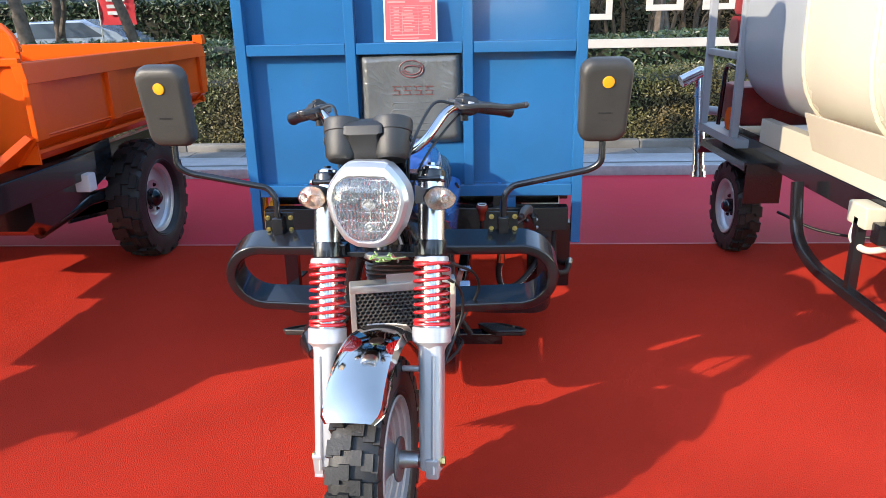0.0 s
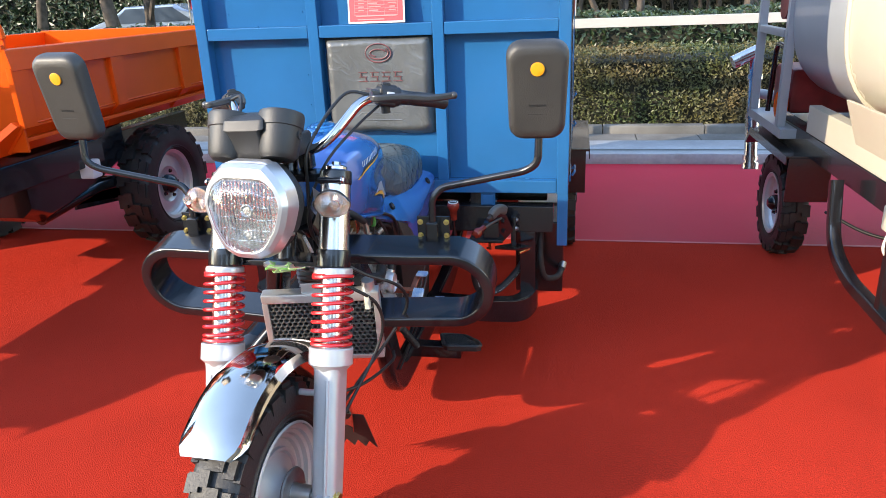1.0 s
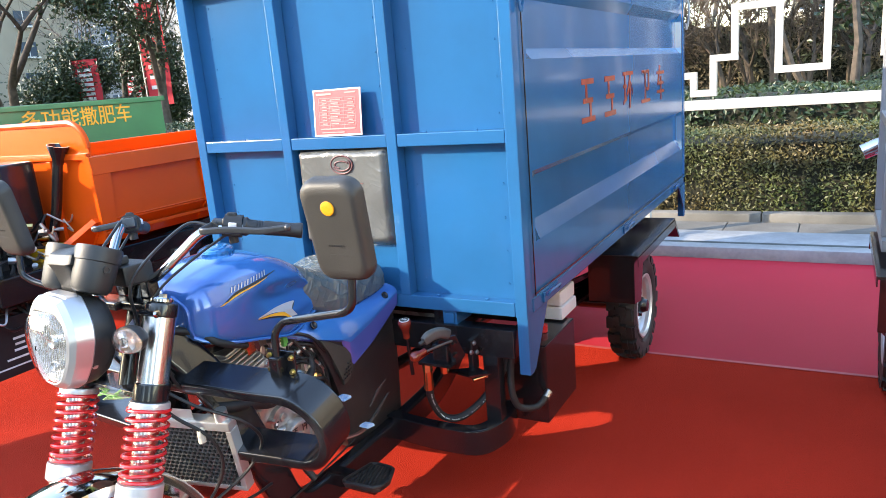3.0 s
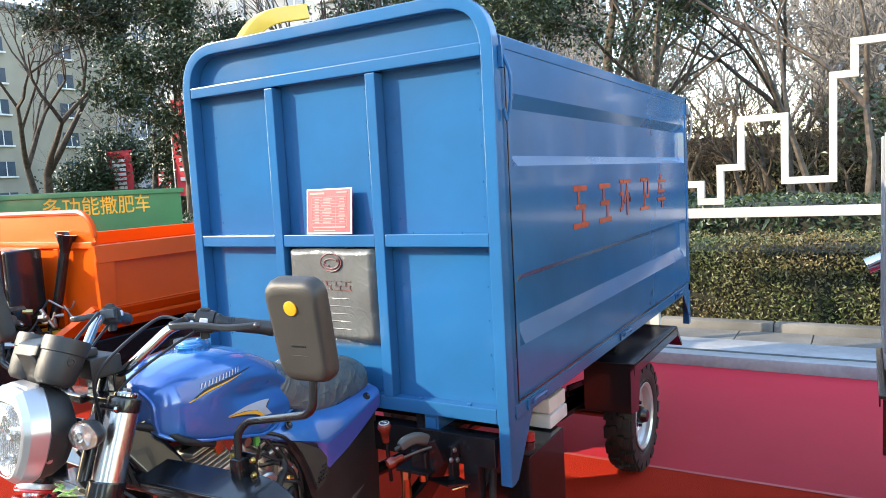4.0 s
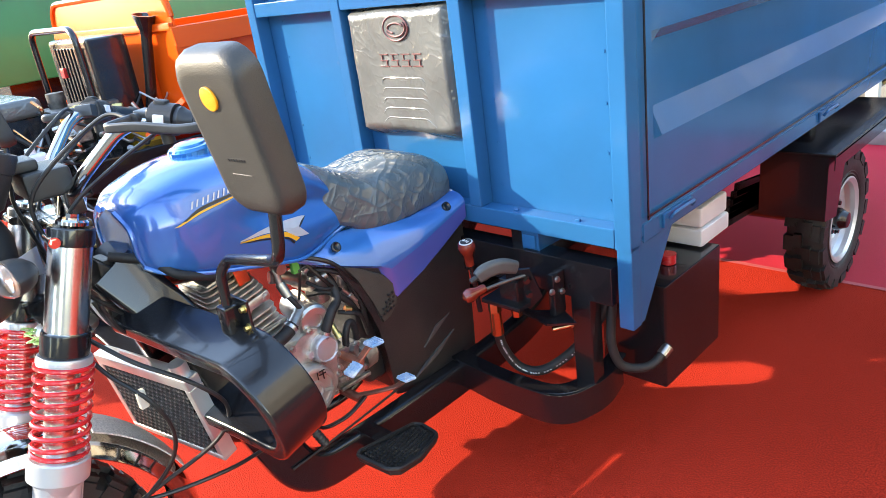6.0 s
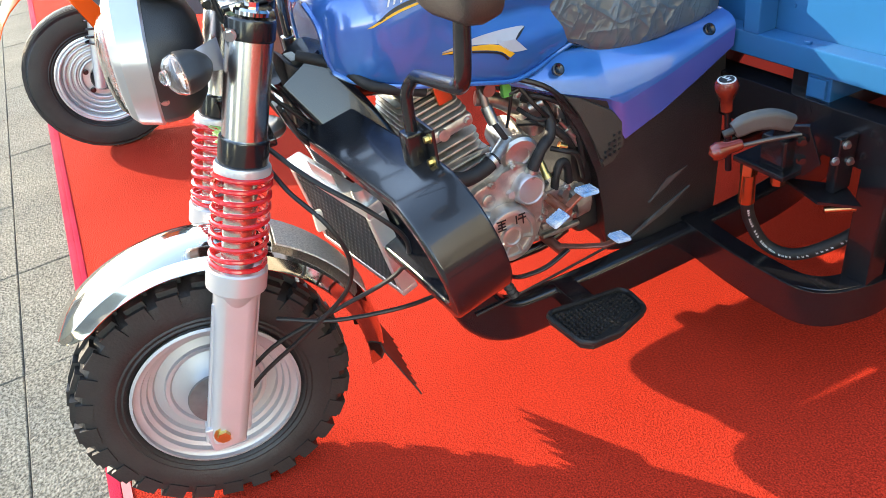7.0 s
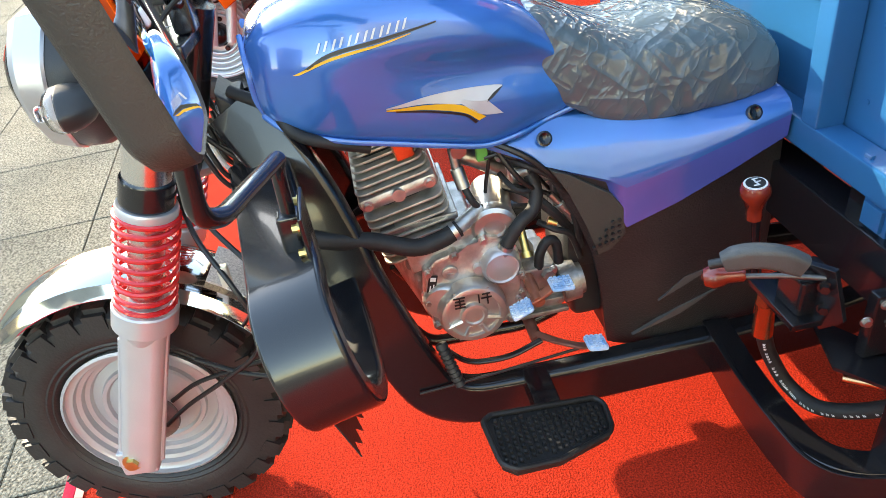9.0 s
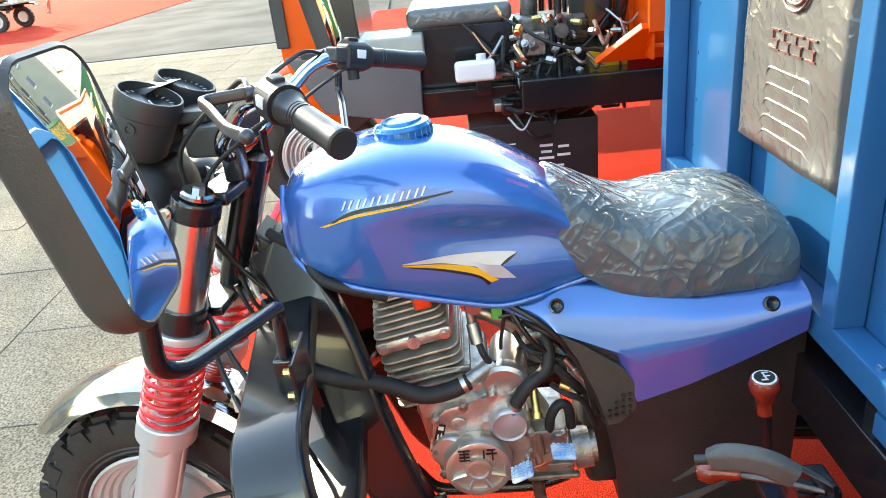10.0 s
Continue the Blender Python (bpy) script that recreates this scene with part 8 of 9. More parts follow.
def tank_ring(y, k, n=44, wx=0.735, hz=0.62, zc=1.46, e=0.55):
    out = []
    for i in range(n):
        a = 2 * math.pi * i / n
        c, s = math.cos(a), math.sin(a)
        out.append((k * wx * math.copysign(abs(c) ** e, c), y, zc + k * hz * math.copysign(abs(s) ** e, s)))
    return out


bm = bmesh.new()
add_loft(bm, [tank_ring(1.80, 1.0), tank_ring(2.55, 1.0), tank_ring(2.63, 0.985), tank_ring(2.69, 0.94), tank_ring(2.72, 0.86)])
tk = part("tank_rear", bm, PALEGREY, silo, "pale grey painted rear of the tank")
bm = bmesh.new()
add_loft(bm, [tank_ring(0.30, 0.93), tank_ring(0.34, 0.98), tank_ring(0.42, 1.003), tank_ring(1.80, 1.003)])
part("tank_front", bm, CREAM, silo, "cream painted front of the tank")
for y in (1.80, 1.20, 0.55):
    bm = bmesh.new()
    add_tube(bm, tank_ring(y, 1.006), 0.012 if y > 1.5 else 0.016, 6, closed=True)
    part("tank_seam", bm, CREAM, silo)
for s in (1, -1):
    bm = bmesh.new()
    add_prism(bm, [(s * 0.66, 2.40, 0.86), (s * 0.66, 0.55, 0.86), (s * 0.66, 0.55, 0.73), (s * 0.66, 2.40, 0.73)], (-s * 0.06, 0, 0), 0.004)
    add_prism(bm, [(s * 0.72, 1.75, 0.98), (s * 0.72, 0.55, 0.98), (s * 0.66, 0.55, 0.80), (s * 0.66, 1.75, 0.80)], (-s * 0.02, 0, 0), 0.004)
    part("saddle_frame", bm, CREAM, silo, "cream steel saddle frame")
for s in (1, -1):
    qbox("chassis_rail", (s * 0.62 - 0.04, 0.4, 0.62), (s * 0.62 + 0.04, 3.0, 0.73), BLACK, silo)
    qbox("inner_rail", (s * 0.3 - 0.04, 0.4, 0.52), (s * 0.3 + 0.04, 3.0, 0.62), BLACK, silo)
    road_wheel(silo, (s * 0.640, 2.72, 0.275), s)
    bm = bmesh.new()
    add_box(bm, (min(s * 0.54, s * 0.76), 2.30, 0.615), (max(s * 0.54, s * 0.76), 3.10, 0.630), 0.003)
    add_box(bm, (min(s * 0.55, s * 0.75), 2.295, 0.40), (max(s * 0.55, s * 0.75), 2.303, 0.620), 0.002)
    add_prism(bm, [(s * 0.55, 3.10, 0.63), (s * 0.55, 3.20, 0.53), (s * 0.55, 3.19, 0.52), (s * 0.55, 3.08, 0.61)], (s * 0.21, 0, 0))
    add_box(bm, (min(s * 0.757, s * 0.763), 2.30, 0.585), (max(s * 0.757, s * 0.763), 3.10, 0.630), 0.002)
    for x in (0.60, 0.70):
        add_bolt(bm, (s * x, 2.295, 0.58), (0, -1, 0), 0.008, 0.006)
    part("fender", bm, BLACK, silo, "black folded fender")
    bm = bmesh.new()
    add_tube(bm, fillet([(s * 0.72, 1.72, 0.66), (s * 0.72, 1.66, 0.40), (s * 0.72, 1.45, 0.33), (s * 0.72, 0.55, 0.33), (s * 0.72, 0.45, 0.62)], 0.12, 7), 1, section=rrect(0.05, 0.05, 0.012, 2), up=(1, 0, 0))
    part("side_guard", bm, BLACK, silo, "black tubular side guard")
    for y in (1.12, 0.75):
        qbox("guard_strut", (s * 0.72 - 0.02, y - 0.02, 0.35), (s * 0.72 + 0.02, y + 0.02, 0.66), BLACK, silo)
bm = bmesh.new()
add_box(bm, (-0.74, 1.05, 0.62), (-0.66, 1.20, 0.71), 0.01)
part("valve_block", bm, CREAM, silo, "white plastic valve cap")
pipe("valve_hose", [(-0.72, 1.15, 0.62), (-0.73, 1.14, 0.56), (-0.70, 1.08, 0.53), (-0.62, 1.05, 0.55)], 0.014, mat("ivory_hose", (0.6, 0.56, 0.46), 0.5), silo)
qbox("step_bracket", (-0.72, 0.98, 0.58), (-0.5, 1.04, 0.66), BLACK, silo)
# pump platform behind the tank
bm = bmesh.new()
add_box(bm, (-0.74, 2.55, 0.665), (0.74, 3.28, 0.715), 0.004)
part("pump_platform", bm, PALEGREY, silo, "pale grey pump platform")
for x in (-0.72, -0.2, 0.5):
    qbox("platform_post", (x - 0.022, 2.62, 0.715), (x + 0.022, 2.665, 1.62), PALEGREY, silo)
    qbox("platform_post", (x - 0.022, 3.22, 0.715), (x + 0.022, 3.265, 1.62), PALEGREY, silo)
qbox("platform_rail", (-0.74, 2.70, 1.16), (-0.70, 3.22, 1.20), PALEGREY, silo)
bm = bmesh.new()
add_tube(bm, fillet([(-0.70, 2.72, 0.74), (-0.70, 2.72, 1.10), (-0.70, 2.95, 1.12), (-0.70, 3.0, 0.74)], 0.07), 0.014, 10)
part("pump_guard", bm, BLACK, silo)
bm = bmesh.new()
add_box(bm, (-0.66, 2.75, 0.76), (-0.2, 3.1, 1.0), 0.03)
PUMPRED = mat("dark_red_paint", (0.25, 0.02, 0.02), 0.4, 0, 0.2, 10)
part("pump_engine", bm, PUMPRED, silo, "dark red pump engine")
bm = bmesh.new()
add_cyl(bm, (-0.70, 2.9, 1.32), (-0.5, 2.9, 1.32), 0.08, seg=18)
part("pump_drum", bm, PUMPRED, silo)
bm = bmesh.new()
add_box(bm, (-0.68, 2.80, 1.40), (-0.4, 3.0, 1.62), 0.03)
part("pump_tank", bm, PUMPRED, silo)
bm = bmesh.new()
add_cyl(bm, (-0.66, 2.82, 0.80), (-0.70, 2.82, 0.80), 0.07, seg=20)
part("pump_wheel", bm, ORANGE, silo)
bm = bmesh.new()
add_tube(bm, fillet([(-0.655, 3.46, 0.30), (-0.655, 3.62, 1.0), (-0.655, 3.60, 1.02), (-0.80, 3.58, 0.955)], 0.05), 0.042, 16)
for z_, y_ in ((0.36, 3.475), (0.62, 3.533), (0.86, 3.588)):
    add_cyl(bm, (-0.655, y_ - 0.003, z_ - 0.015), (-0.655, y_ + 0.003, z_ + 0.015), 0.050, seg=18)
add_cyl(bm, (-0.655, 3.455, 0.29), (-0.655, 3.465, 0.33), 0.056, seg=18)
part("spray_pipe", bm, mat("shiny_duct_steel", (0.75, 0.74, 0.76), 0.18, 1, 0.1, 12, 0.2, 60), silo, "shiny steel spray pipe")
bm = bmesh.new()
add_cyl(bm, (-0.62, 3.55, 0.76), (-0.45, 3.3, 0.76), 0.03, seg=14)
part("pipe_elbow", bm, PALEGREY, silo)
pipe("brake_line", [(-0.55, 2.3, 0.35), (-0.4, 2.1, 0.30), (-0.2, 1.9, 0.32), (0.0, 1.8, 0.4)], 0.008, WIRE, silo)

# white skyline fence
fence = thing("skyline_fence", (0, 5.45, 0.015), "white square-tube fence bent into a skyline outline", "fence")
LINE = [(-0.30, 1.367), (0.525, 1.365), (0.525, 1.220), (0.678, 1.220), (0.678, 1.492), (0.838, 1.492), (0.838, 1.868), (1.156, 1.868), (1.156, 1.368), (1.488, 1.368), (1.488, 2.140), (1.628, 2.140), (1.628, 2.370), (1.860, 2.370),
        (1.860, 1.440), (2.140, 1.440), (2.140, 2.05), (2.38, 2.05), (2.38, 1.440), (2.62, 1.440), (2.62, 2.6), (2.95, 2.6), (2.95, 1.44), (3.3, 1.44), (3.3, 2.2), (3.6, 2.2), (3.6, 1.40), (4.4, 1.40)]
for (xa, za), (xb, zb_) in zip(LINE, LINE[1:]):
    e_ = 0.027 if abs(xb - xa) > 0.01 else -0.0272
    qbox("tube", (min(xa, xb) - 0.027, -0.027, min(za, zb_) - (0.027 if e_ > 0 else e_)), (max(xa, xb) + 0.027, 0.027, max(za, zb_) + e_), WHITEPAINT, fence, 0.003)
qbox("bottom_rail", (-0.4, -0.03, 1.085), (4.4, 0.03, 1.165), WHITEPAINT, fence, 0.004)
for x in (0.12, 4.3):
    qbox("fence_post", (x - 0.04, -0.035, 0.066), (x + 0.04, 0.035, 1.085), WHITEPAINT, fence, 0.004)

# ---- trees, banners, cars, buildings ----
def branch(bm, p, d, length, r, depth, rnd, tips, droop=0.0, spread=0.55, least=0.0):
    r = max(r, least)
    n = 3 if depth > 1 else 2
    pts, rad = [p.copy()], [r]
    q, dd = p.copy(), d.copy()
    for i in range(n):
        dd = (dd + Vector((rnd.uniform(-1, 1), rnd.uniform(-1, 1), rnd.uniform(-0.5, 0.8) - droop)) * 0.16).normalized()
        q = q + dd * (length / n)
        pts.append(q.copy())
        rad.append(r * (1 - 0.45 * (i + 1) / n))
    add_tube(bm, pts, 1.0, 6 if depth > 2 else (4 if depth > 1 else 3), taper=rad)
    tips.append(q.copy())
    if depth == 0:
        return
    k = rnd.randint(2, 3) if depth > 1 else rnd.randint(2, 4)
    for j in range(k):
        a = rnd.uniform(0, 2 * math.pi)
        u, v = basis_of(dd)
        s = rnd.uniform(0.6, 1.15) * spread
        nd = (dd + (u * math.cos(a) + v * math.sin(a)) * s + Vector((0, 0, 0.12))).normalized()
        at = pts[-1] if j < 2 else pts[rnd.randint(1, n)]
        branch(bm, at, nd, length * rnd.uniform(0.62, 0.82), r * rnd.uniform(0.45, 0.62), depth - 1, rnd, tips, droop, spread, least)


def bare_tree(x, y, h, r, seed, depth=6, lean=(0, 0), spread=0.55):
    rnd = random.Random(seed)
    root = thing("tree", (x, y, -0.03), "leafless tree with grey-brown bark and fine twigs", "tree", "bare trees")
    bm = bmesh.new()
    tips = []
    branch(bm, Vector((0, 0, 0)), Vector((lean[0], lean[1], 1)).normalized(), h * 0.30, r, depth, rnd, tips, 0.0, spread, 0.0045)
    part("trunk", bm, BARK, root, sharp=60)
    return root


def leafy_tree(x, y, h, r, seed, crown, count, size=0.06, trunk=0.4):
    rnd = random.Random(seed)
    rs = np.random.RandomState(seed)
    root = thing("tree", (x, y, -0.03), "dark evergreen tree with a loose leafy crown", "tree", "evergreen trees")
    bm = bmesh.new()
    tips = []
    branch(bm, Vector((0, 0, 0)), Vector((0, 0, 1)), h * trunk, r, 4, rnd, tips, 0.0, 0.7)
    part("trunk", bm, BARK, root, sharp=60)
    t = np.array([p[:] for p in tips if p.z > h * 0.22])
    idx = rs.randint(0, len(t), count)
    pts = t[idx] + rs.normal(0, 1, (count, 3)) * crown * np.array([1, 1, 0.8]) * rs.uniform(0.2, 1, (count, 1))
    leaves("crown", pts, np.tile([[0, -0.3, 0.6]], (count, 1)), size, LEAFDARK, root, rs)
    return root


bare_tree(-16.3, -11.6, 9.5, 0.16, 71, 7, (0.04, 0.02), 0.66)
bare_tree(-19.0, -13.2, 9.5, 0.15, 77, 7, (0.0, 0.05), 0.62)
bare_tree(-15.1, -13.2, 8.5, 0.13, 79, 7, (0.02, 0.0), 0.62)
bare_tree(1.75, 12.0, 8.0, 0.095, 3, 7, (0.10, 0), 0.62)
bare_tree(1.45, 12.1, 7.5, 0.075, 4, 7, (-0.26, 0), 0.66)
bare_tree(3.9, 13.5, 8.5, 0.12, 5, 7, (-0.1, 0), 0.66)
bare_tree(-3.2, 14.0, 9.5, 0.20, 8, 6, (0.1, 0), 0.62)
bare_tree(-8.3, 12.0, 8.0, 0.17, 12, 6, (0.05, 0), 0.55)
bare_tree(-17.6, 10.6, 8.5, 0.20, 22, 8, (0.16, 0), 0.75)
bare_tree(-19.6, 11.6, 9.0, 0.16, 26, 8, (0.10, 0), 0.7)
bare_tree(-15.8, 12.6, 8.0, 0.13, 24, 7, (-0.1, 0), 0.65)
bare_tree(-6.2, 12.6, 8.5, 0.13, 31, 5, (-0.06, 0), 0.5)
bare_tree(-11.6, 14.0, 8.0, 0.15, 35, 6, (0.06, 0), 0.55)
bare_tree(7.6, 14.5, 8.0, 0.16, 41, 6, (-0.1, 0), 0.55)
bare_tree(0.4, 17.0, 9.0, 0.12, 55, 7, (0.0, 0), 0.7)
leafy_tree(-12.2, 11.0, 6.6, 0.15, 14, 0.38, 42000, 0.050)
leafy_tree(-19.0, 13.4, 4.6, 0.14, 15, 0.42, 24000, 0.060, 0.25)
leafy_tree(-15.2, 13.0, 4.4, 0.12, 25, 0.42, 20000, 0.055, 0.25)
leafy_tree(-1.5, 12.6, 7.8, 0.14, 16, 0.50, 42000, 0.048, 0.34)
leafy_tree(-10.0, 16.0, 8.0, 0.14, 17, 0.5, 24000, 0.062)
leafy_tree(-5.3, 15.0, 6.5, 0.12, 19, 0.45, 20000, 0.056)
leafy_tree(5.0, 17.0, 5.0, 0.12, 18, 0.5, 6000, 0.09)
for k, (x, y, h) in enumerate(((-3.4, 22.5, 6.5), (-0.9, 25.0, 7.0), (2.2, 23.5, 6.0), (4.6, 26.5, 7.0), (7.5, 24.0, 6.5), (-6.5, 25.0, 7.0), (-9.8, 23.0, 6.5), (0.9, 30.0, 8.0), (-13.5, 22.0, 7.0), (-26.0, 20.0, 8.0), (-22.0, 16.5, 7.5))):
    bare_tree(x, y, h, 0.12, 90 + k, 6, (0.05 * (k % 3 - 1), 0), 0.72)
hedge("hedge_far", 15.0, 16.6, 0.72, -40, 26, 26000, 0.07, LEAFDARK, "low clipped evergreen hedge across the lawn", 21)
hedge("shrub_bank", 20.0, 22.0, 1.9, -44, -4.5, 16000, 0.10, LEAFDARK, "distant bank of dark shrubs", 23)


def woodland(seed, spots, name, label, trunk, least, spread, paint):
    """Grey-brown bare woods far behind: many thin-branched trees that nobody could count."""
    rnd = random.Random(seed)
    root = thing(name, (0, 0, 0), label, "woods", kind="stuff")
    kinds = []
    for k in range(4):
        b = bmesh.new()
        tips = []
        branch(b, Vector((0, 0, 0)), Vector((0, 0, 1)), trunk, 0.11, 6, random.Random(seed + k), tips, 0.0, spread, least)
        bmesh.ops.triangulate(b, faces=b.faces[:])
        v = np.array([p.co[:] for p in b.verts])
        b.verts.index_update()
        kinds.append((v, np.array([[p.index for p in f.verts] for f in b.faces])))
        b.free()
    vs, fs, at = [], [], 0
    for x, y, h in spots:
        v, f = kinds[rnd.randrange(4)]
        a, k = rnd.uniform(0, 6.28), h / 8.0
        c, s_ = math.cos(a), math.sin(a)
        vs.append(np.stack([x + k * (v[:, 0] * c - v[:, 1] * s_), y + k * (v[:, 0] * s_ + v[:, 1] * c), k * v[:, 2]], 1))
        fs.append(f + at)
        at += len(v)
    me = bpy.data.meshes.new("bare_branches")
    me.from_pydata(np.concatenate(vs).tolist(), [], np.concatenate(fs).tolist())
    me.materials.append(mat(name + "_bark", paint, 0.95, 0, 0.25, 0.5))
    ob = new("bare_branches", me)
    ob.parent = root


wr = random.Random(404)
woodland(300, [(-34 + 1.25 * k + wr.uniform(-0.5, 0.5), wr.uniform(27, 44), wr.uniform(7, 12)) for k in range(54)],
         "distant_woods", "distant grey-brown belt of leafless woods", 2.3, 0.016, 0.78, (0.20, 0.175, 0.155))
woodland(320, [(-15 + 1.1 * k + wr.uniform(-0.3, 0.3), wr.uniform(30, 46), wr.uniform(9, 15)) for k in range(22)],
         "tall_woods", "tall grey-brown leafless woods behind the lawn", 2.3, 0.020, 0.80, (0.22, 0.19, 0.165))
woodland(340, [(-5 + 0.42 * k + wr.uniform(-0.2, 0.2), wr.uniform(23.5, 28), wr.uniform(5.5, 9)) for k in range(72)],
         "bare_thicket", "brown leafless thicket behind the lawn", 1.3, 0.016, 1.0, (0.13, 0.095, 0.065))
hedge("bush_row", 28.5, 30.5, 2.6, -4.5, 40, 30000, 0.09, mat("dry_brown_leaf", (0.11, 0.080, 0.045), 0.7, 0, 0.3, 1.0, col2=(0.06, 0.07, 0.03)), "row of dry brown bushes behind the lawn", 29)


def round_shrub(x, y, r, seed):
    rs = np.random.RandomState(seed)
    root = thing("shrub", (x, y, 0), "low round clipped evergreen shrub on the lawn", "shrub", "round shrubs")
    b = bmesh.new()
    bmesh.ops.create_icosphere(b, subdivisions=2, radius=r * 0.9)
    for v in b.verts:
        v.co *= 1 + 0.12 * noise.noise(v.co * 3.0)
        v.co.z = max(-0.02, v.co.z * 0.85 + 0.25 * r)
    # near-black ball, coloured as the shade inside the shrub
    part("shade_core", b, mat("shrub_core", (0.022, 0.026, 0.012), 0.95), root)
    d = rs.normal(0, 1, (2600, 3))
    d /= np.linalg.norm(d, axis=1)[:, None]
    d[:, 2] = np.abs(d[:, 2])
    leaves("leaf_mass", d * r * rs.uniform(0.9, 1.06, (2600, 1)) * np.array([1, 1, 0.95]), d, 0.05, LEAFDARK, root, rs)


for k, (x, y, r) in enumerate(((0.2, 19.5, 0.8), (2.6, 21.0, 0.9), (-2.4, 20.5, 0.85), (4.9, 20.0, 0.8))):
    round_shrub(x, y, r, 500 + k)


def banner(x, y, z0, z1, w, turn):
    root = thing("banner", Matrix.Translation((x, y, 0)) @ Matrix.Rotation(radians(turn), 4, "Z"), "red vertical banner on a thin pole", "banner", "red banners")
    b = bmesh.new()
    add_cyl(b, (-w / 2 - 0.03, 0, 0), (-w / 2 - 0.03, 0, z1 + 0.1), 0.02, seg=8)
    part("pole", b, STEEL, root)
    b = bmesh.new()
    n = 10
    vs = [[b.verts.new((-w / 2 + w * i / 4, 0.03 * math.sin(k * 0.9 + i), z0 + (z1 - z0) * k / n)) for i in range(5)] for k in range(n + 1)]
    for p, q in zip(vs, vs[1:]):
        for i in range(4):
            b.faces.new((p[i], p[i + 1], q[i + 1], q[i]))
    part("cloth", b, REDSIGN, root)
    for k in range(7):
        z = z0 + (z1 - z0) * (0.18 + 0.1 * k)
        b = bmesh.new()
        add_box(b, (-w * 0.28, -0.05, z - 0.05), (w * 0.25, -0.045, z + 0.04))
        part("print_bar", b, LETTERWHITE, root)


banner(-13.0, 11.6, 1.5, 3.9, 0.62, 25)
banner(-18.3, 13.5, 1.6, 3.0, 0.8, 25)
banner(-16.6, 13.8, 1.6, 3.1, 0.7, 25)
banner(-9.4, 18.0, 1.3, 3.0, 0.9, 10)


def far_car(x, y, turn, paint, label):
    root = thing("car", Matrix.Translation((x, y, 0)) @ Matrix.Rotation(radians(turn), 4, "Z"), label, "car", "parked cars")
    b = bmesh.new()
    side = [(-2.2, 0.35), (-2.25, 0.75), (-1.2, 0.92), (-0.6, 1.42), (0.9, 1.46), (1.7, 1.0), (2.2, 0.92), (2.25, 0.4)]
    add_prism(b, [(px, -0.85, pz) for px, pz in side], (0, 1.7, 0), 0.12)
    part("body", b, paint, root)
    for s in (-1, 1):
        b = bmesh.new()
        add_prism(b, [(-1.0, s * 0.852, 0.96), (-0.52, s * 0.852, 1.36), (0.86, s * 0.852, 1.38), (1.4, s * 0.852, 1.0)], (0, s * 0.01, 0))
        part("side_window", b, WINDOWGLASS, root)
        for px in (-1.4, 1.35):
            b = bmesh.new()
            add_cyl(b, (px, s * 0.70, 0.32), (px, s * 0.88, 0.32), 0.32, seg=20)
            part("wheel", b, RUBBER, root)


CARWHITE = mat("white_car_paint", (0.75, 0.76, 0.78), 0.25, 0, 0.03, 2, 0, 60, 0.8)
CARSILVER = mat("silver_blue_car_paint", (0.35, 0.45, 0.58), 0.25, 0.3, 0.05, 2, 0, 60, 0.8)
CARRED = mat("red_car_paint", (0.55, 0.03, 0.03), 0.25, 0, 0.05, 2, 0, 60, 0.8)
far_car(-11.5, 19.0, 5, CARSILVER, "silver-blue parked car beyond the lawn")
far_car(-19.5, 17.8, 5, CARWHITE, "white parked car beyond the trees")
far_car(-25.0, 17.0, 5, CARWHITE, "white parked car beyond the trees")
far_car(-8.5, 26.0, 5, CARRED, "red parked car far behind the hedge")
far_car(1.8, 34.0, 0, CARWHITE, "white parked car far across the lawn")
far_car(7.2, 34.0, 0, CARSILVER, "silver-blue parked car far across the lawn")


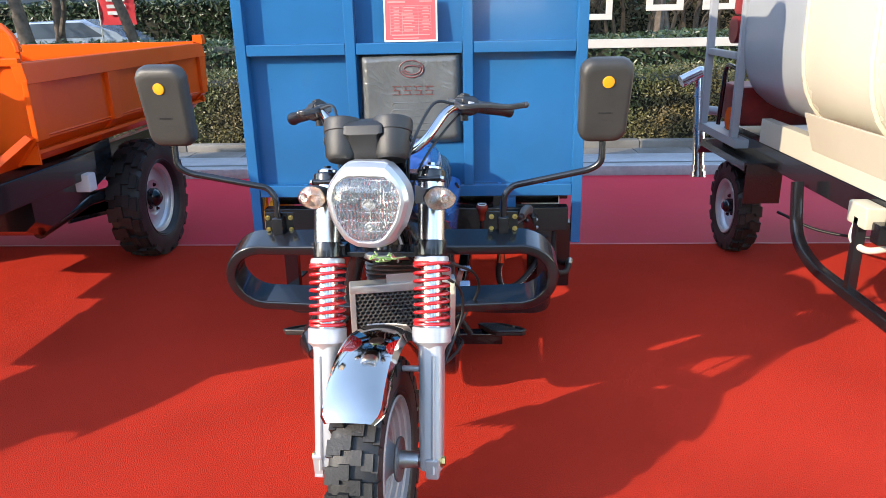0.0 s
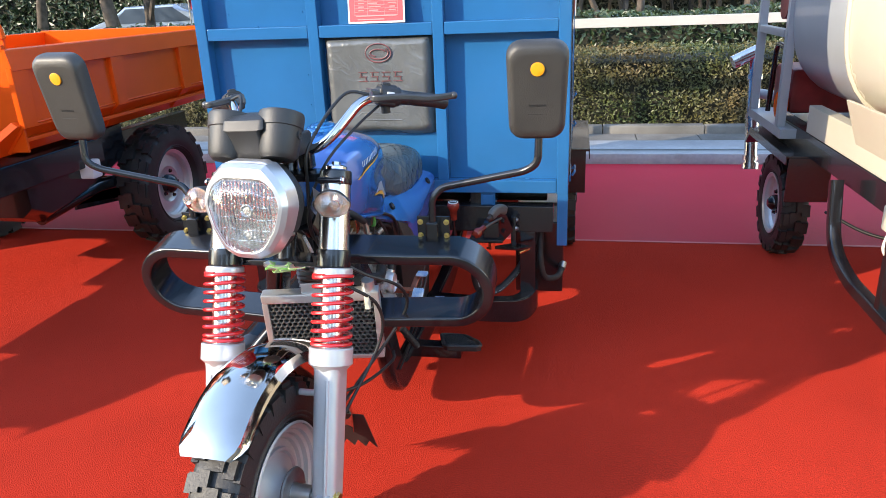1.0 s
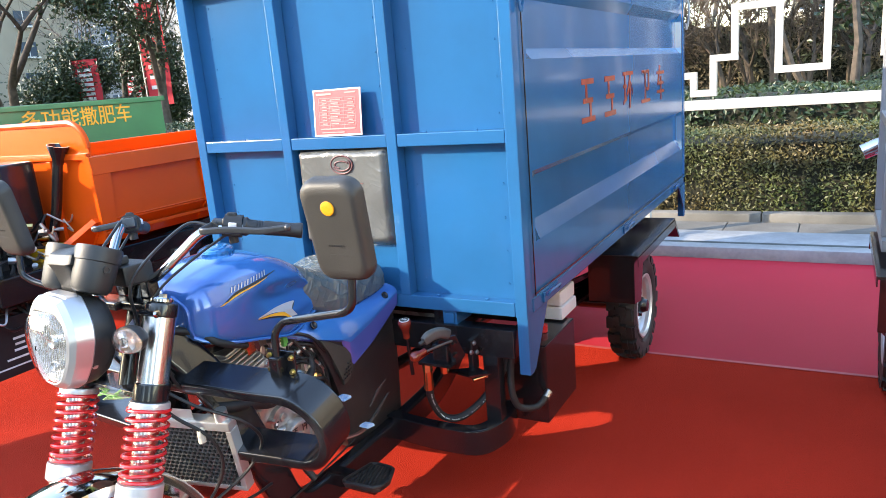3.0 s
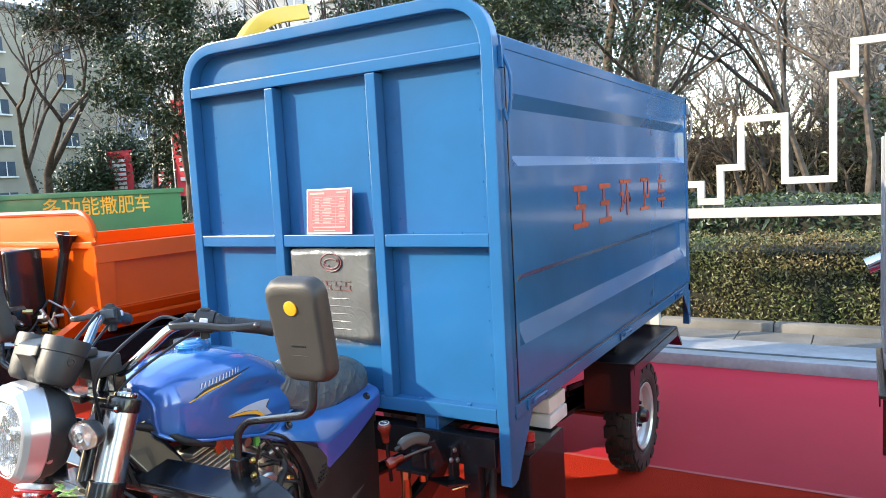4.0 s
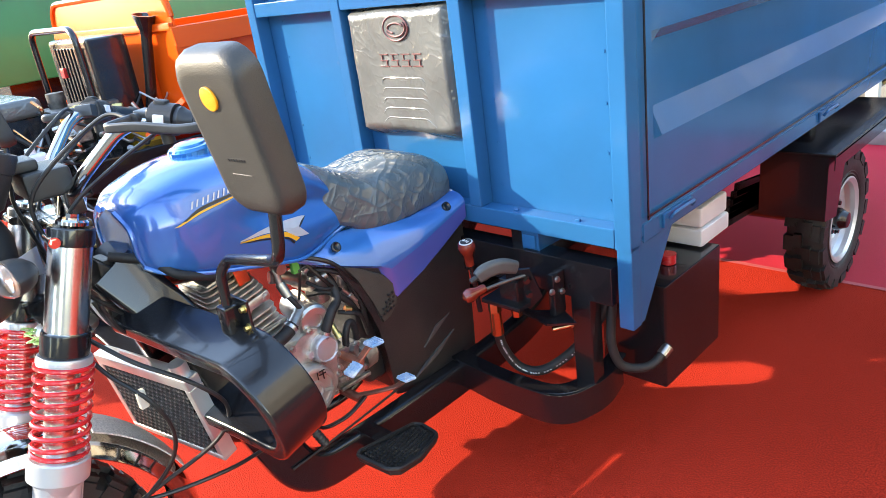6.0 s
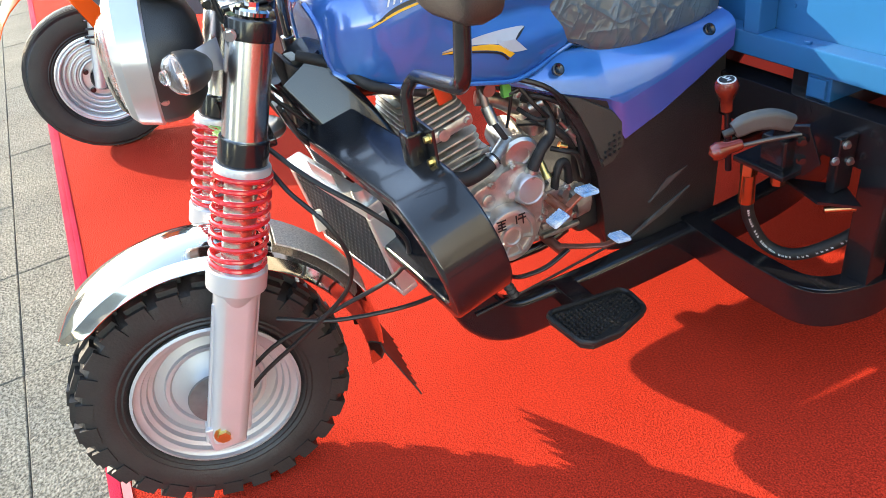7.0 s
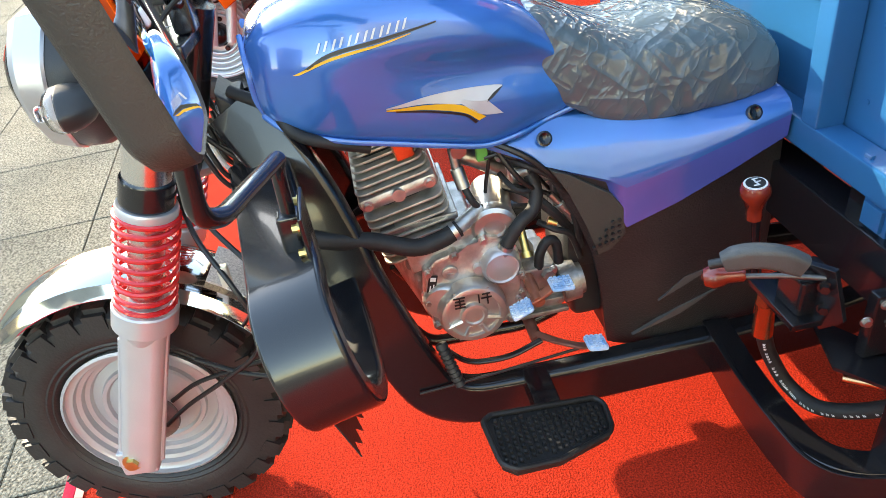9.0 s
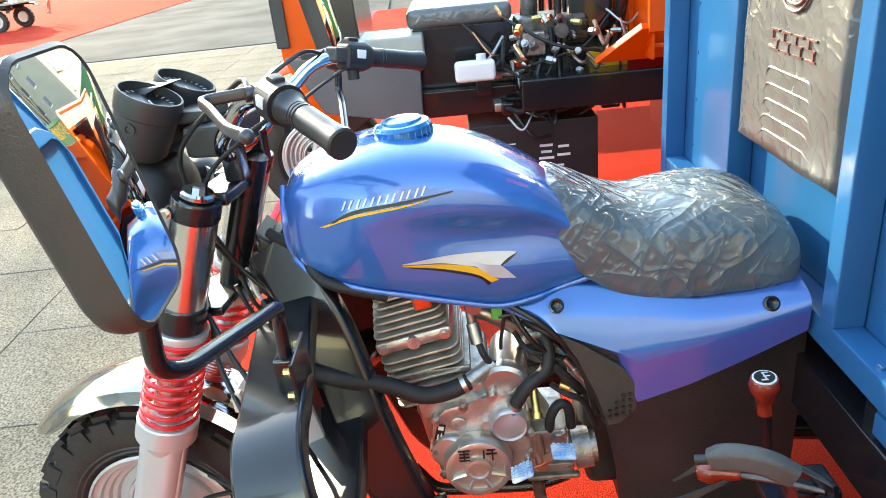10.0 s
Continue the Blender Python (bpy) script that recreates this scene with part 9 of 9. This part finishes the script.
def block(x0, x1, y0, y1, h, paint, floors, bays, label):
    root = thing("apartment_building", ((x0 + x1) / 2, y0, 0), label, "building", "apartment buildings")
    w = (x1 - x0) / 2
    b = bmesh.new()
    add_box(b, (-w, 0, 0), (w, y1 - y0, h))
    part("wall", b, paint, root)
    b = bmesh.new()
    add_box(b, (-w - 0.4, -0.4, h), (w + 0.4, y1 - y0, h + 0.6))
    part("roof", b, BUILDGREY, root)
    b = bmesh.new()
    add_box(b, (-0.9, -0.10, -0.75), (0.9, 0.02, 0.75))
    pane = mesh_of("window", b, WINDOWGLASS)
    b = bmesh.new()
    add_box(b, (-1.05, -0.35, -0.95), (1.05, 0.0, -0.78))
    add_box(b, (-0.04, -0.14, -0.75), (0.04, -0.08, 0.75))
    sill = mesh_of("window_sill", b, WHITE)
    for f in range(floors):
        for k in range(bays):
            x = -w + (2 * w) * (k + 0.5) / bays
            z = 2.0 + f * (h - 2.5) / floors
            o = new("window", pane)
            o.location, o.parent = (x, 0, z), root
            q = new("window_sill", sill)
            q.parent = o
    for f in range(floors):
        for k in range(4):
            o = new("window", pane)
            o.matrix_local = Matrix.Translation((w, (y1 - y0) * (k + 0.5) / 4, 2.0 + f * (h - 2.5) / floors)) @ Matrix.Rotation(radians(90), 4, "Z")
            o.parent = root
            q = new("window_sill", sill)
            q.parent = o
    return root


block(-64, -34, 46, 60, 24, BUILDGREY, 7, 9, "grey-blue apartment block with rows of windows")
block(-40, -22, 62, 76, 30, BUILDGREY, 8, 6, "grey apartment block with rows of windows")
block(-2.0, 6.5, 66, 78, 34, BUILD, 9, 3, "tall beige apartment tower behind bare trees")
block(11, 18, 46, 60, 17, BUILD, 5, 2, "beige apartment block behind the trees")
block(24, 44, 50, 64, 20, BUILD, 6, 5, "beige apartment block behind the trees")
block(-110, -76, 30, 60, 22, BUILD, 6, 8, "beige apartment block far to the side")

# unseen plain blocks behind the camera, added to close the square and darken reflections
block(-140, -84, -106, -86, 40, BUILDGREY, 12, 10, "unseen grey block added to darken reflections")
block(-74, -40, -92, -78, 33, BUILD, 10, 9, "unseen beige block added to darken reflections")
block(-34, 0, -90, -76, 30, BUILDGREY, 9, 9, "unseen grey block added to darken reflections")
block(8, 44, -84, -70, 28, BUILD, 8, 10, "unseen beige block added to darken reflections")
block(54, 80, -60, -46, 24, BUILDGREY, 7, 7, "unseen grey block added to darken reflections")

# far carpet and vehicle across the paving
copy_thing(silo, Matrix.Translation((-19.24, -14.1, 0)))
bm = bmesh.new()
add_box(bm, (-40, -24, -0.012), (-11.2, -6.9, 0.004), m=Matrix.Rotation(radians(3), 4, "Z"))
solo("carpet_far", bm, CARPET, "red carpet of another stand across the paving", "carpet", "structure")
